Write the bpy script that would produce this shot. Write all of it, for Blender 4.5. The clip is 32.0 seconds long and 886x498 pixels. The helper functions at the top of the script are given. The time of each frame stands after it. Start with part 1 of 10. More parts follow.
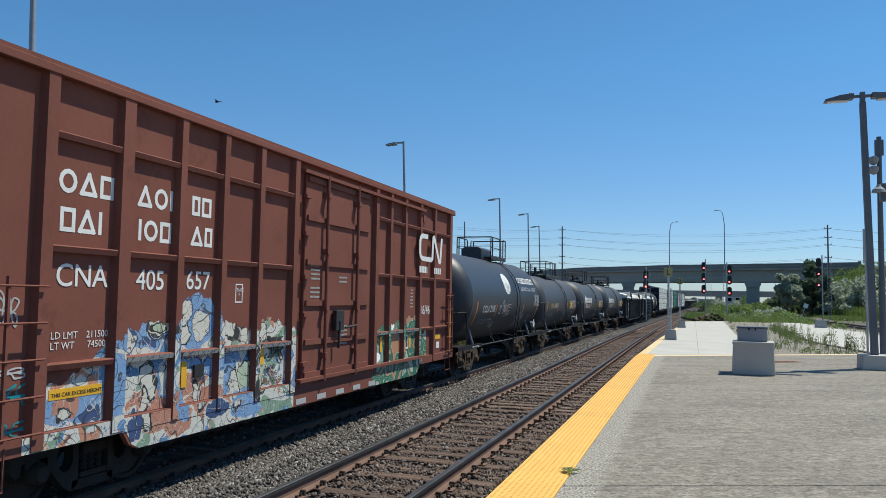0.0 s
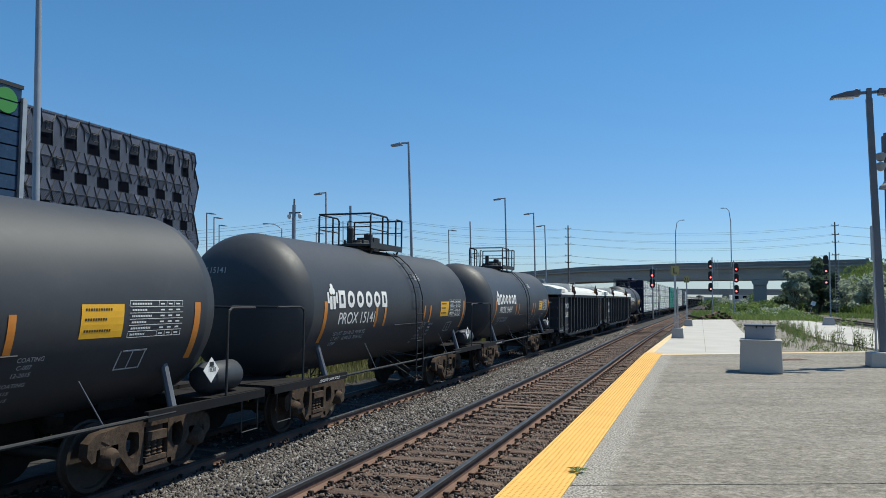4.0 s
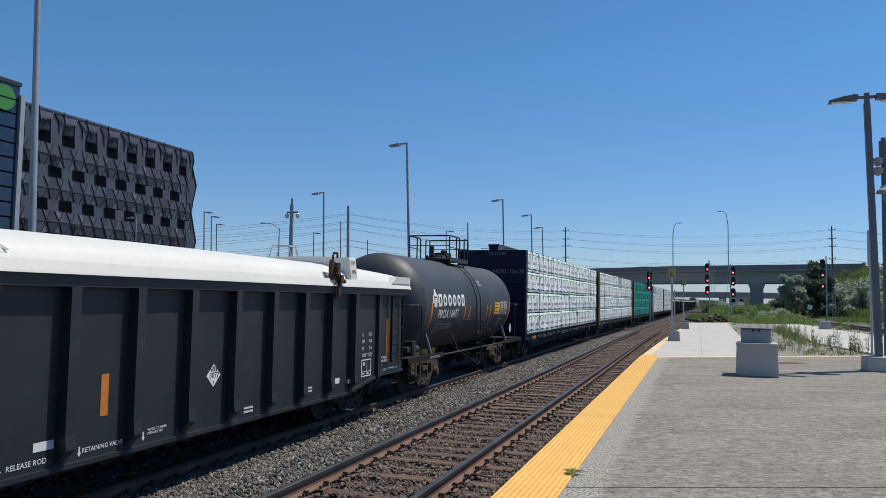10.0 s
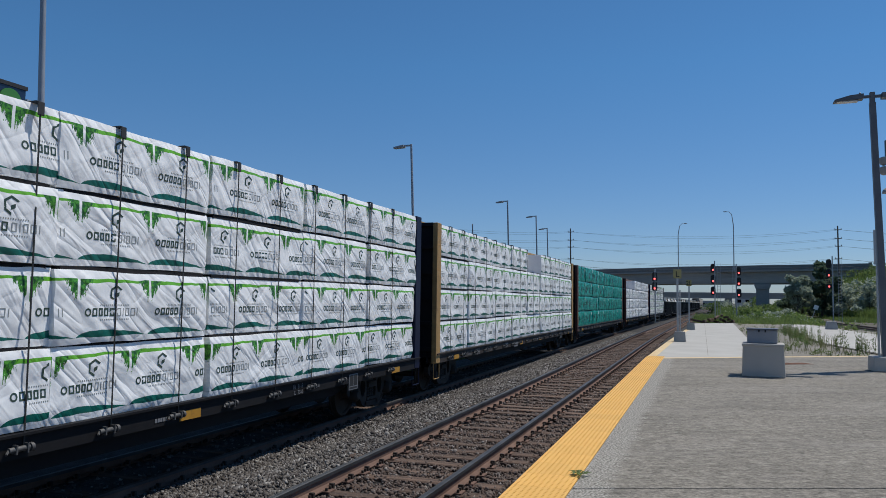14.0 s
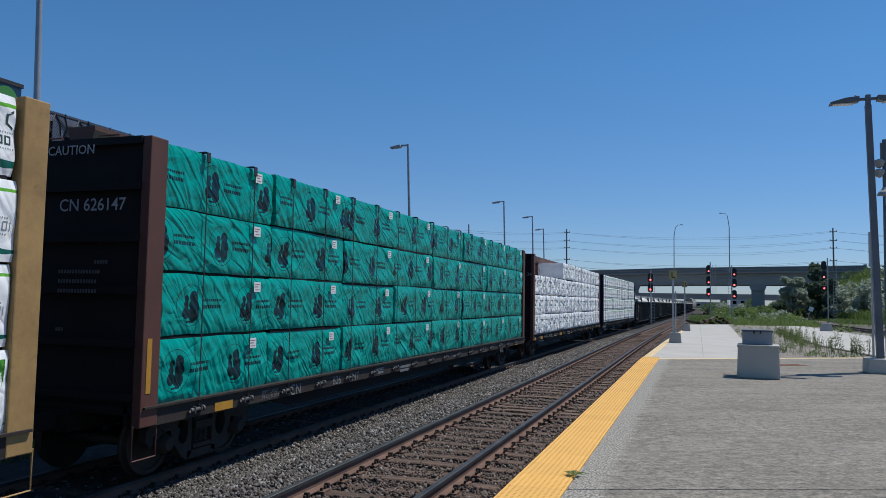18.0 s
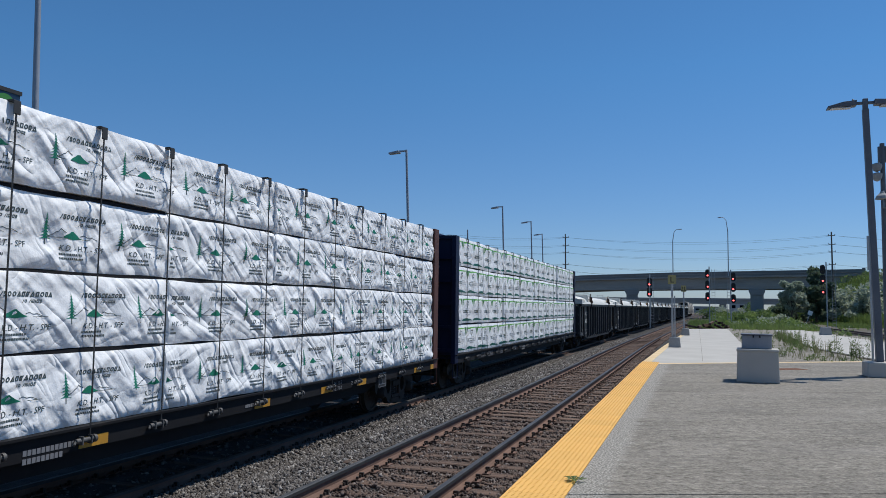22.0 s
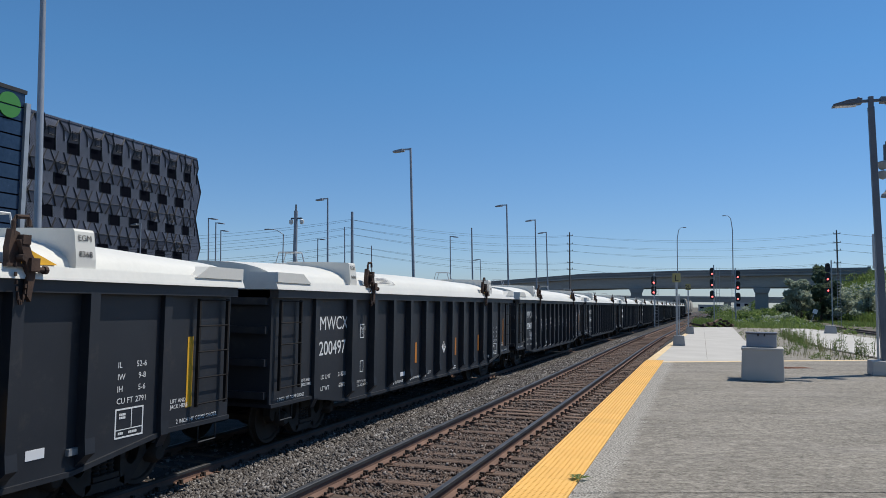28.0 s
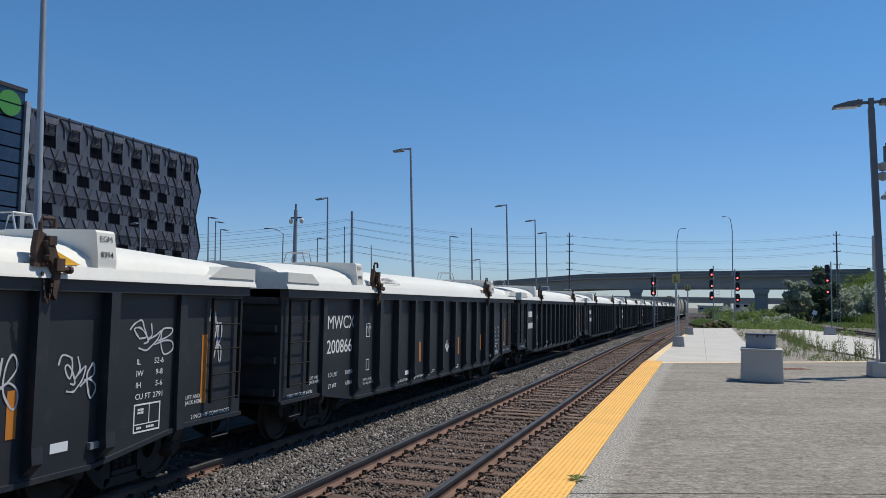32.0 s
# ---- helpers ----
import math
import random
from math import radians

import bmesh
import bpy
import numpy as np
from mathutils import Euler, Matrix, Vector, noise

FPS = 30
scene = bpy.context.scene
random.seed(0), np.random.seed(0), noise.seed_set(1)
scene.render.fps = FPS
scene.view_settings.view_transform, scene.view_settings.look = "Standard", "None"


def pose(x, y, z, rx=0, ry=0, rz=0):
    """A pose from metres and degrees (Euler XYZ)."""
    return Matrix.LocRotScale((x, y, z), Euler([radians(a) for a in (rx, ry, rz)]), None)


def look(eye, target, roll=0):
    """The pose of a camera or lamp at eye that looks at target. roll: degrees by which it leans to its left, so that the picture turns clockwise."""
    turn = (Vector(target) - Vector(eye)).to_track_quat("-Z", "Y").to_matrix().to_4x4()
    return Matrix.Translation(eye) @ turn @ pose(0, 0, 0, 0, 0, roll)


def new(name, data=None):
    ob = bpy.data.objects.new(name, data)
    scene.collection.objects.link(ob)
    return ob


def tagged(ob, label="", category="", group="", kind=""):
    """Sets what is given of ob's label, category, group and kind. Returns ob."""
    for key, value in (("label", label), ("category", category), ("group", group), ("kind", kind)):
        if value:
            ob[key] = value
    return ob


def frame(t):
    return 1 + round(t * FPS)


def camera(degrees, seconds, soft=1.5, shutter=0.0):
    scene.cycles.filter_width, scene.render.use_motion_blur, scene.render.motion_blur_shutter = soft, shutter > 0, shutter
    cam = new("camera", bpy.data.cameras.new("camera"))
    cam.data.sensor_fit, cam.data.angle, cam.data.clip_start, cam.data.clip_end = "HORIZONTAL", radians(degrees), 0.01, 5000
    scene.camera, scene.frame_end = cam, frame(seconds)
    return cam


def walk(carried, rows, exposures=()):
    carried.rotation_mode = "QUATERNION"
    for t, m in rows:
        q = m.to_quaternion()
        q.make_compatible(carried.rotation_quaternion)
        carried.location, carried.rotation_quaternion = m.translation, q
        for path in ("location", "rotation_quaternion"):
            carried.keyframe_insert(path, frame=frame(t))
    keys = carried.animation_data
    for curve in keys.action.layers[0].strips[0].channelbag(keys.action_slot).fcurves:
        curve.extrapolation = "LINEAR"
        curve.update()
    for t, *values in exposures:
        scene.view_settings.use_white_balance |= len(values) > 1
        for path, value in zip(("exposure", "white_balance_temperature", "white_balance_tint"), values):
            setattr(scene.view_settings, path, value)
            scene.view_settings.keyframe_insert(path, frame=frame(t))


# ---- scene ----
EYE = Vector((0.0, 0.0, 1.96))


def aim(yaw, pitch, roll):
    """The camera's pose on its spot: degrees to the left of the track's line, upward, and its lean."""
    a, b = radians(yaw), radians(pitch)
    way = Vector((-math.sin(a) * math.cos(b), math.cos(a) * math.cos(b), math.sin(b)))
    return look(EYE, EYE + way, roll)


cam = camera(61.05, 32.0, soft=0.35)
walk(cam, [
    (0, aim(18.44, 3.67, 0.92)),
    (0.5, aim(18.47, 3.67, 0.85)),
    (1, aim(18.55, 3.65, 0.87)),
    (1.5, aim(18.61, 3.65, 0.87)),
    (2, aim(18.66, 3.63, 0.93)),
    (2.5, aim(18.73, 3.63, 0.84)),
    (3, aim(18.80, 3.65, 0.64)),
    (3.5, aim(18.86, 3.66, 0.50)),
    (5.5, aim(18.98, 3.76, 0.62)),
    (6, aim(18.81, 3.77, 0.69)),
    (6.5, aim(18.61, 3.76, 0.77)),
    (7, aim(18.39, 3.76, 0.88)),
    (7.5, aim(18.28, 3.77, 0.89)),
    (8, aim(18.34, 3.76, 0.90)),
    (8.5, aim(18.41, 3.78, 0.84)),
    (9, aim(18.49, 3.77, 0.85)),
    (9.5, aim(18.60, 3.75, 0.88)),
    (10, aim(18.69, 3.74, 0.98)),
    (10.5, aim(18.77, 3.75, 1.02)),
    (11, aim(18.85, 3.75, 1.10)),
    (11.5, aim(18.91, 3.77, 1.24)),
    (12, aim(19.01, 3.78, 1.32)),
    (12.5, aim(19.06, 3.80, 1.17)),
    (13, aim(19.10, 3.79, 0.98)),
    (13.5, aim(19.11, 3.83, 0.83)),
    (14, aim(19.06, 3.86, 0.75)),
    (14.5, aim(18.93, 3.90, 0.71)),
    (16.5, aim(18.66, 3.91, 0.92)),
    (17, aim(18.72, 3.91, 1.03)),
    (17.5, aim(18.76, 3.88, 1.05)),
    (18, aim(18.77, 3.87, 1.00)),
    (18.5, aim(18.75, 3.90, 0.90)),
    (19, aim(18.76, 3.94, 0.85)),
    (19.5, aim(18.76, 3.98, 0.87)),
    (20, aim(18.76, 4.05, 0.84)),
    (20.5, aim(18.75, 4.15, 0.82)),
    (21, aim(18.74, 4.21, 0.82)),
    (21.5, aim(18.74, 4.25, 0.79)),
    (22, aim(18.69, 4.29, 0.75)),
    (22.5, aim(18.75, 4.31, 0.73)),
    (23, aim(18.81, 4.30, 0.73)),
    (23.5, aim(18.90, 4.30, 0.74)),
    (24, aim(18.96, 4.31, 0.83)),
    (24.5, aim(19.01, 4.30, 0.89)),
    (25, aim(19.05, 4.30, 0.85)),
    (25.5, aim(19.05, 4.29, 0.89)),
    (27.5, aim(19.04, 4.16, 0.84)),
    (28, aim(19.00, 4.15, 0.78)),
    (28.5, aim(18.93, 4.15, 0.79)),
    (29, aim(18.91, 4.15, 0.83)),
    (29.5, aim(18.87, 4.15, 0.80)),
    (30, aim(18.86, 4.12, 0.85)),
    (30.5, aim(18.88, 4.15, 0.76)),
    (31, aim(18.88, 4.15, 0.84)),
    (31.5, aim(18.93, 4.15, 0.94)),
    (32, aim(18.98, 4.14, 1.00)),
], [(0, 0.14, 6480, 2), (3, 0.16, 6450, 2), (6, 0.08, 6420, 4), (8, -0.03, 6400, 7), (10, -0.04, 6400, 8), (12, 0.08, 6400, 8), (13, -0.08, 6380, 8), (14, -0.40, 6200, 8), (16, -0.36, 6150, 8), (17, -0.32, 6120, 8), (18, -0.26, 6100, 8), (19, -0.06, 6150, 8), (20, -0.02, 6200, 8), (21, -0.08, 6200, 8), (22, -0.28, 6080, 8), (23, -0.30, 6080, 8), (24, -0.24, 6200, 8), (25, -0.32, 6080, 8), (26.5, -0.2, 6200, 8), (28, -0.08, 6380, 8), (32, -0.08, 6400, 8)])

# ---- daylight ----
SUN = Vector((0.347, 0.326, 0.880))
world = bpy.data.worlds.new("sky")
scene.world = world
world.use_nodes = True
wn = world.node_tree
sky = wn.nodes.new("ShaderNodeTexSky")
sky.sky_type, sky.sun_disc = "NISHITA", False
sky.sun_elevation, sky.sun_rotation = radians(61.6), radians(46.8)
sky.altitude, sky.air_density, sky.dust_density, sky.ozone_density = 1200, 1.0, 0.0, 4.0
wn.nodes["Background"].inputs[1].default_value = 0.108
tint = wn.nodes.new("ShaderNodeMix")
tint.data_type, tint.blend_type = "RGBA", "MULTIPLY"
tint.inputs[0].default_value = 1.0
# paler and greyer towards the horizon
wc, ws, wr = wn.nodes.new("ShaderNodeTexCoord"), wn.nodes.new("ShaderNodeSeparateXYZ"), wn.nodes.new("ShaderNodeValToRGB")
wn.links.new(wc.outputs["Generated"], ws.inputs[0])
wn.links.new(ws.outputs["Z"], wr.inputs[0])
wr.color_ramp.elements[0].position, wr.color_ramp.elements[0].color = 0.0, (0.54, 0.575, 0.72, 1)
haze = wr.color_ramp.elements.new(0.05)
haze.color = (0.72, 0.785, 0.925, 1)
wr.color_ramp.elements[2].position, wr.color_ramp.elements[2].color = 0.30, (0.63, 0.97, 1.13, 1)
wn.links.new(wr.outputs[0], tint.inputs[7])
wn.links.new(sky.outputs[0], tint.inputs[6])
wn.links.new(tint.outputs[2], wn.nodes["Background"].inputs[0])
sun = new("sun", bpy.data.lights.new("sun", "SUN"))
sun.data.energy, sun.data.angle, sun.data.color = 4.7, radians(0.5), (1.0, 0.93, 0.83)
sun.matrix_world = look(SUN * 60, (0, 0, 0))


# ---- materials ----
def nodes_of(name):
    m = bpy.data.materials.new(name)
    m.use_nodes = True
    return m, m.node_tree.nodes, m.node_tree.links, m.node_tree.nodes["Principled BSDF"]


def coords(n, l, scale=(1, 1, 1), space="Object", turn=0.0):
    tc, mp = n.new("ShaderNodeTexCoord"), n.new("ShaderNodeMapping")
    mp.inputs["Scale"].default_value = scale
    src = tc.outputs[space]
    if turn:
        rot = n.new("ShaderNodeVectorRotate")
        rot.rotation_type = "Z_AXIS"
        rot.inputs["Angle"].default_value = turn
        l.new(src, rot.inputs["Vector"])
        src = rot.outputs[0]
    l.new(src, mp.inputs[0])
    return mp.outputs[0]


def noise_tex(n, l, co, scale, detail=4, rough=0.6):
    t = n.new("ShaderNodeTexNoise")
    t.inputs["Scale"].default_value, t.inputs["Detail"].default_value, t.inputs["Roughness"].default_value = scale, detail, rough
    l.new(co, t.inputs["Vector"])
    return t.outputs["Fac"]


def ramp(n, l, fac, stops):
    r = n.new("ShaderNodeValToRGB")
    r.color_ramp.elements.remove(r.color_ramp.elements[1])
    for i, (p, c) in enumerate(stops):
        e = r.color_ramp.elements[0] if i == 0 else r.color_ramp.elements.new(p)
        e.position, e.color = p, (*c, 1) if len(c) == 3 else c
    l.new(fac, r.inputs[0])
    return r.outputs[0]


def mixc(n, l, fac, a, b, mode="MIX"):
    m = n.new("ShaderNodeMix")
    m.data_type, m.blend_type = "RGBA", mode
    for sock, v in ((0, fac), (6, a), (7, b)):
        if isinstance(v, (int, float)):
            m.inputs[sock].default_value = v
        elif isinstance(v, tuple):
            m.inputs[sock].default_value = (*v, 1)
        else:
            l.new(v, m.inputs[sock])
    return m.outputs[2]


def math_node(n, l, op, a, b=0.0):
    m = n.new("ShaderNodeMath")
    m.operation = op
    for i, v in ((0, a), (1, b)):
        if isinstance(v, (int, float)):
            m.inputs[i].default_value = v
        else:
            l.new(v, m.inputs[i])
    return m.outputs[0]


def bump(n, l, p, height, strength=0.3, dist=0.02):
    b = n.new("ShaderNodeBump")
    b.inputs["Strength"].default_value, b.inputs["Distance"].default_value = strength, dist
    l.new(height, b.inputs["Height"])
    l.new(b.outputs[0], p.inputs["Normal"])


def worn(name, a, b, rough=0.7, metal=0.0, big=0.6, fine=25.0, relief=0.15, scale=(1, 1, 1), dirt=None, dist=0.01, tint=0.0, space="Object"):
    """Two-scale variation between the colours a and b, fine grain in bump and gloss, an optional dirt colour in patches."""
    m, n, l, p = nodes_of(name)
    co = coords(n, l, scale, space)
    f1, f2 = noise_tex(n, l, co, big), noise_tex(n, l, co, fine, 6, 0.7)
    mixed = math_node(n, l, "ADD", math_node(n, l, "MULTIPLY", f1, 0.6), math_node(n, l, "MULTIPLY", f2, 0.4))
    col = ramp(n, l, mixed, [(0.36, a), (0.64, b)])
    if dirt:
        patch = ramp(n, l, noise_tex(n, l, co, big * 2.3, 8, 0.75), [(0.56, (0, 0, 0)), (0.72, (1, 1, 1))])
        col = mixc(n, l, math_node(n, l, "MULTIPLY", patch, 0.7), col, dirt)
    if tint:
        oi = n.new("ShaderNodeObjectInfo")
        hs = n.new("ShaderNodeHueSaturation")
        l.new(math_node(n, l, "ADD", math_node(n, l, "MULTIPLY", oi.outputs["Random"], tint), 1 - tint / 2), hs.inputs["Value"])
        l.new(col, hs.inputs["Color"])
        col = hs.outputs[0]
    l.new(col, p.inputs["Base Color"])
    l.new(math_node(n, l, "ADD", math_node(n, l, "MULTIPLY", f2, 0.25), rough - 0.12), p.inputs["Roughness"])
    p.inputs["Metallic"].default_value = metal
    bump(n, l, p, f2, relief, dist)
    return m


def plain(name, c, rough=0.6, metal=0.0, emit=None, power=0.0):
    m, n, l, p = nodes_of(name)
    p.inputs["Base Color"].default_value, p.inputs["Roughness"].default_value, p.inputs["Metallic"].default_value = (*c, 1), rough, metal
    if emit:
        p.inputs["Emission Color"].default_value, p.inputs["Emission Strength"].default_value = (*emit, 1), power
    return m


def broomed():
    """Old concrete with drag marks across the platform, blotches, dark pits and a washed margin of grit beside the strip."""
    m, n, l, p = nodes_of("concrete")
    streak = noise_tex(n, l, coords(n, l, (1.2, 10, 1), turn=-0.39), 3.0, 6, 0.7)
    broad = noise_tex(n, l, coords(n, l, (0.5, 1.5, 1), turn=-0.39), 0.8, 5, 0.6)
    grit = noise_tex(n, l, coords(n, l, (1, 1.5, 1), turn=-0.39), 20, 3, 0.6)
    dash = noise_tex(n, l, coords(n, l, (1, 1.4, 1), turn=-0.39), 5.5, 5, 0.72)
    mix = math_node(n, l, "ADD", math_node(n, l, "MULTIPLY", dash, 0.46), math_node(n, l, "ADD", math_node(n, l, "MULTIPLY", broad, 0.16), math_node(n, l, "MULTIPLY", grit, 0.38)))
    col = ramp(n, l, mix, [(0.38, (0.078, 0.068, 0.053)), (0.45, (0.172, 0.153, 0.123)), (0.52, (0.252, 0.225, 0.184)), (0.60, (0.360, 0.324, 0.268))])
    pits = ramp(n, l, noise_tex(n, l, coords(n, l, (0.8, 1.7, 1), turn=-0.39), 9, 4, 0.7), [(0.57, (0, 0, 0)), (0.63, (1, 1, 1))])
    col = mixc(n, l, math_node(n, l, "MULTIPLY", pits, 0.7), col, (0.077, 0.066, 0.052))
    scratch = ramp(n, l, noise_tex(n, l, coords(n, l, (1.1, 3.2, 1), turn=-0.39), 6, 4, 0.7), [(0.54, (0, 0, 0)), (0.64, (1, 1, 1))])
    col = mixc(n, l, math_node(n, l, "MULTIPLY", scratch, 0.55), col, (0.088, 0.076, 0.061))
    stain = ramp(n, l, noise_tex(n, l, coords(n, l, (0.45, 1.4, 1), turn=-0.39), 0.6, 4, 0.5), [(0.50, (0, 0, 0)), (0.62, (1, 1, 1))])
    col = mixc(n, l, math_node(n, l, "MULTIPLY", stain, 0.18), col, (0.371, 0.335, 0.295))
    sep = n.new("ShaderNodeSeparateXYZ")
    tc = n.new("ShaderNodeTexCoord")
    l.new(tc.outputs["Object"], sep.inputs[0])
    patch = ramp(n, l, noise_tex(n, l, coords(n, l, (0.5, 0.9, 1), turn=-0.39), 1.0, 6, 0.7), [(0.50, (0, 0, 0)), (0.68, (1, 1, 1))])
    col = mixc(n, l, math_node(n, l, "MULTIPLY", patch, 0.42), col, (0.125, 0.112, 0.093))
    wave = noise_tex(n, l, coords(n, l, (0.25, 4.0, 1), turn=-0.39), 1.5, 6, 0.75)
    edge = math_node(n, l, "ADD", math_node(n, l, "SUBTRACT", -0.88, sep.outputs["X"]), math_node(n, l, "MULTIPLY", math_node(n, l, "SUBTRACT", wave, 0.5), 0.9))
    washed = ramp(n, l, math_node(n, l, "ADD", math_node(n, l, "MULTIPLY", edge, 2.5), 0.3), [(0.35, (0, 0, 0)), (0.65, (1, 1, 1))])
    speck = noise_tex(n, l, coords(n, l), 38, 2, 0.5)
    col = mixc(n, l, math_node(n, l, "MULTIPLY", washed, 0.8), col, ramp(n, l, speck, [(0.40, (0.125, 0.113, 0.094)), (0.50, (0.300, 0.277, 0.238)), (0.60, (0.500, 0.468, 0.410))]))
    l.new(col, p.inputs["Base Color"])
    p.inputs["Roughness"].default_value = 0.9
    bump(n, l, p, math_node(n, l, "ADD", math_node(n, l, "ADD", math_node(n, l, "MULTIPLY", streak, 0.4), math_node(n, l, "MULTIPLY", dash, 2.0)), grit), 0.9, 0.012)
    return m


CONCRETE = broomed()
CONCRETE_NEW = worn("pale_concrete", (0.41, 0.385, 0.345), (0.50, 0.475, 0.43), 0.85, big=0.5, fine=50, relief=0.2, dist=0.003)
CONCRETE_GREY = worn("grey_concrete", (0.27, 0.27, 0.265), (0.37, 0.37, 0.36), 0.85, big=0.8, fine=40, relief=0.2, dirt=(0.28, 0.28, 0.27), dist=0.004)
BRIDGE_CONCRETE = worn("bridge_concrete", (0.27, 0.262, 0.245), (0.35, 0.34, 0.318), 0.9, big=0.08, fine=3, relief=0.1, dirt=(0.33, 0.32, 0.30))
YELLOW = worn("yellow_tactile", (0.74, 0.40, 0.085), (0.84, 0.485, 0.125), 0.7, big=1.2, fine=50, relief=0.1, dirt=(0.60, 0.32, 0.10), tint=0.08)
RAIL_STEEL = worn("rail_head_steel", (0.05, 0.05, 0.052), (0.11, 0.108, 0.108), 0.55, metal=0.7, big=2, fine=60, relief=0.05)
RAIL_RUST = worn("rusty_rail_web", (0.105, 0.058, 0.040), (0.195, 0.112, 0.079), 0.85, big=1.5, fine=40, relief=0.3)
TIE_WOOD = worn("creosoted_tie", (0.045, 0.029, 0.021), (0.17, 0.107, 0.075), 0.9, big=1.2, fine=9, relief=0.6, scale=(1, 8, 8), dirt=(0.20, 0.10, 0.065), tint=0.5, dist=0.02)
BALLAST = worn("ballast_bed", (0.020, 0.018, 0.016), (0.065, 0.058, 0.052), 0.95, big=3, fine=22, relief=1.0, dist=0.06)
SOIL = worn("dry_soil", (0.07, 0.06, 0.044), (0.14, 0.122, 0.09), 0.95, big=0.2, fine=8, relief=0.5, dirt=(0.07, 0.085, 0.035))


def stone_mat(name, k, brown):
    m, n, l, p = nodes_of(name)
    g = n.new("ShaderNodeNewGeometry")
    col = ramp(n, l, g.outputs["Random Per Island"], [(q, tuple(v * k for v in c)) for q, c in ((0.0, (0.05, 0.046, 0.042)), (0.5, (0.13, 0.122, 0.112)), (0.85, (0.23, 0.218, 0.205)), (1.0, (0.46, 0.44, 0.41)))])
    f = noise_tex(n, l, coords(n, l), 40)
    col = mixc(n, l, math_node(n, l, "MULTIPLY", f, brown), col, (0.105, 0.056, 0.036))
    l.new(col, p.inputs["Base Color"])
    p.inputs["Roughness"].default_value = 0.9
    return m


STONE = stone_mat("crushed_stone", 0.86, 0.32)
STONE_BROWN = stone_mat("rust_dusted_stone", 0.86, 1.1)
BOX_BROWN = worn("boxcar_brown_paint", (0.168, 0.063, 0.046), (0.222, 0.085, 0.064), 0.75, big=0.5, fine=18, relief=0.06, dirt=(0.105, 0.042, 0.031))
BOX_BROWN.node_tree.nodes["Principled BSDF"].inputs["Specular IOR Level"].default_value = 0.15
TANK_NAVY = worn("blue_black_tank_paint", (0.021, 0.026, 0.036), (0.029, 0.035, 0.047), 0.46, big=0.5, fine=14, relief=0.03, dirt=(0.032, 0.035, 0.042))
TANK_BLACK = worn("tank_black_paint", (0.029, 0.032, 0.037), (0.043, 0.0465, 0.053), 0.55, big=0.5, fine=14, relief=0.03, dirt=(0.058, 0.058, 0.058))
CAR_BLACK = worn("gondola_black_paint", (0.0145, 0.0165, 0.0215), (0.025, 0.027, 0.0325), 0.50, big=0.6, fine=14, relief=0.05, dirt=(0.055, 0.05, 0.046))
UNDER = worn("grimy_underframe", (0.010, 0.009, 0.009), (0.024, 0.021, 0.019), 0.85, big=1, fine=18, relief=0.2)
TRUCK_STEEL = worn("dusty_truck_casting", (0.0306, 0.0218, 0.0163), (0.1020, 0.0714, 0.0530), 0.9, big=3, fine=14, relief=0.6, dirt=(0.020, 0.017, 0.015), dist=0.02)
# darker copy of the truck casting; its black carries the shade under the car
TRUCK_SHADE = worn("shade_black_truck_casting", (0.016, 0.013, 0.011), (0.034, 0.027, 0.022), 0.8, big=2, fine=18, relief=0.3)
WHEEL_STEEL = worn("wheel_steel", (0.035, 0.028, 0.022), (0.07, 0.055, 0.044), 0.7, metal=0.4, big=2, fine=20)
COVER_WHITE = worn("white_fibreglass", (0.62, 0.605, 0.55), (0.71, 0.695, 0.635), 0.5, big=0.5, fine=12, relief=0.03, dirt=(0.66, 0.62, 0.55))
LETTER = worn("white_lettering", (0.66, 0.66, 0.64), (0.82, 0.82, 0.80), 0.6, big=3, fine=40, relief=0.0)
LETTER_GREY = plain("faded_lettering", (0.42, 0.42, 0.42), 0.7)
ORANGE = worn("orange_reflector", (0.50, 0.172, 0.028), (0.61, 0.228, 0.040), 0.4, big=2, fine=30, relief=0.0)
YELLOW_SIGN = worn("yellow_panel", (0.72, 0.37, 0.02), (0.82, 0.46, 0.03), 0.5, big=2, fine=30, relief=0.0)
YELLOW_DULL = worn("dull_yellow_reflector", (0.42, 0.20, 0.02), (0.52, 0.27, 0.03), 0.5, big=2, fine=30, relief=0.0, dirt=(0.25, 0.13, 0.03))
LETTER_FAINT = plain("dusty_lettering", (0.19, 0.19, 0.20), 0.7)
BLUE_STEEL = worn("navy_car_paint", (0.006, 0.009, 0.030), (0.011, 0.016, 0.046), 0.5, big=0.6, fine=14, relief=0.05)
YELLOW_STEEL = worn("ochre_car_paint", (0.28, 0.17, 0.06), (0.44, 0.27, 0.10), 0.65, big=1, fine=12, relief=0.1, dirt=(0.12, 0.07, 0.035))
MAROON_STEEL = worn("oxide_car_paint", (0.070, 0.026, 0.019), (0.115, 0.042, 0.029), 0.65, big=1, fine=12, relief=0.1, dirt=(0.06, 0.03, 0.02))
SILL_BROWN = worn("brown_sill_paint", (0.0150, 0.0105, 0.0085), (0.036, 0.025, 0.019), 0.75, big=2.5, fine=12, relief=0.15, dirt=(0.075, 0.048, 0.034))
DARK_STEEL = worn("dark_sill_paint", (0.007, 0.007, 0.009), (0.015, 0.0145, 0.016), 0.75, big=1, fine=12, relief=0.15, dirt=(0.022, 0.019, 0.017))
GALV = worn("galvanised_steel", (0.34, 0.35, 0.36), (0.46, 0.47, 0.48), 0.5, metal=0.6, big=1, fine=20, relief=0.05)
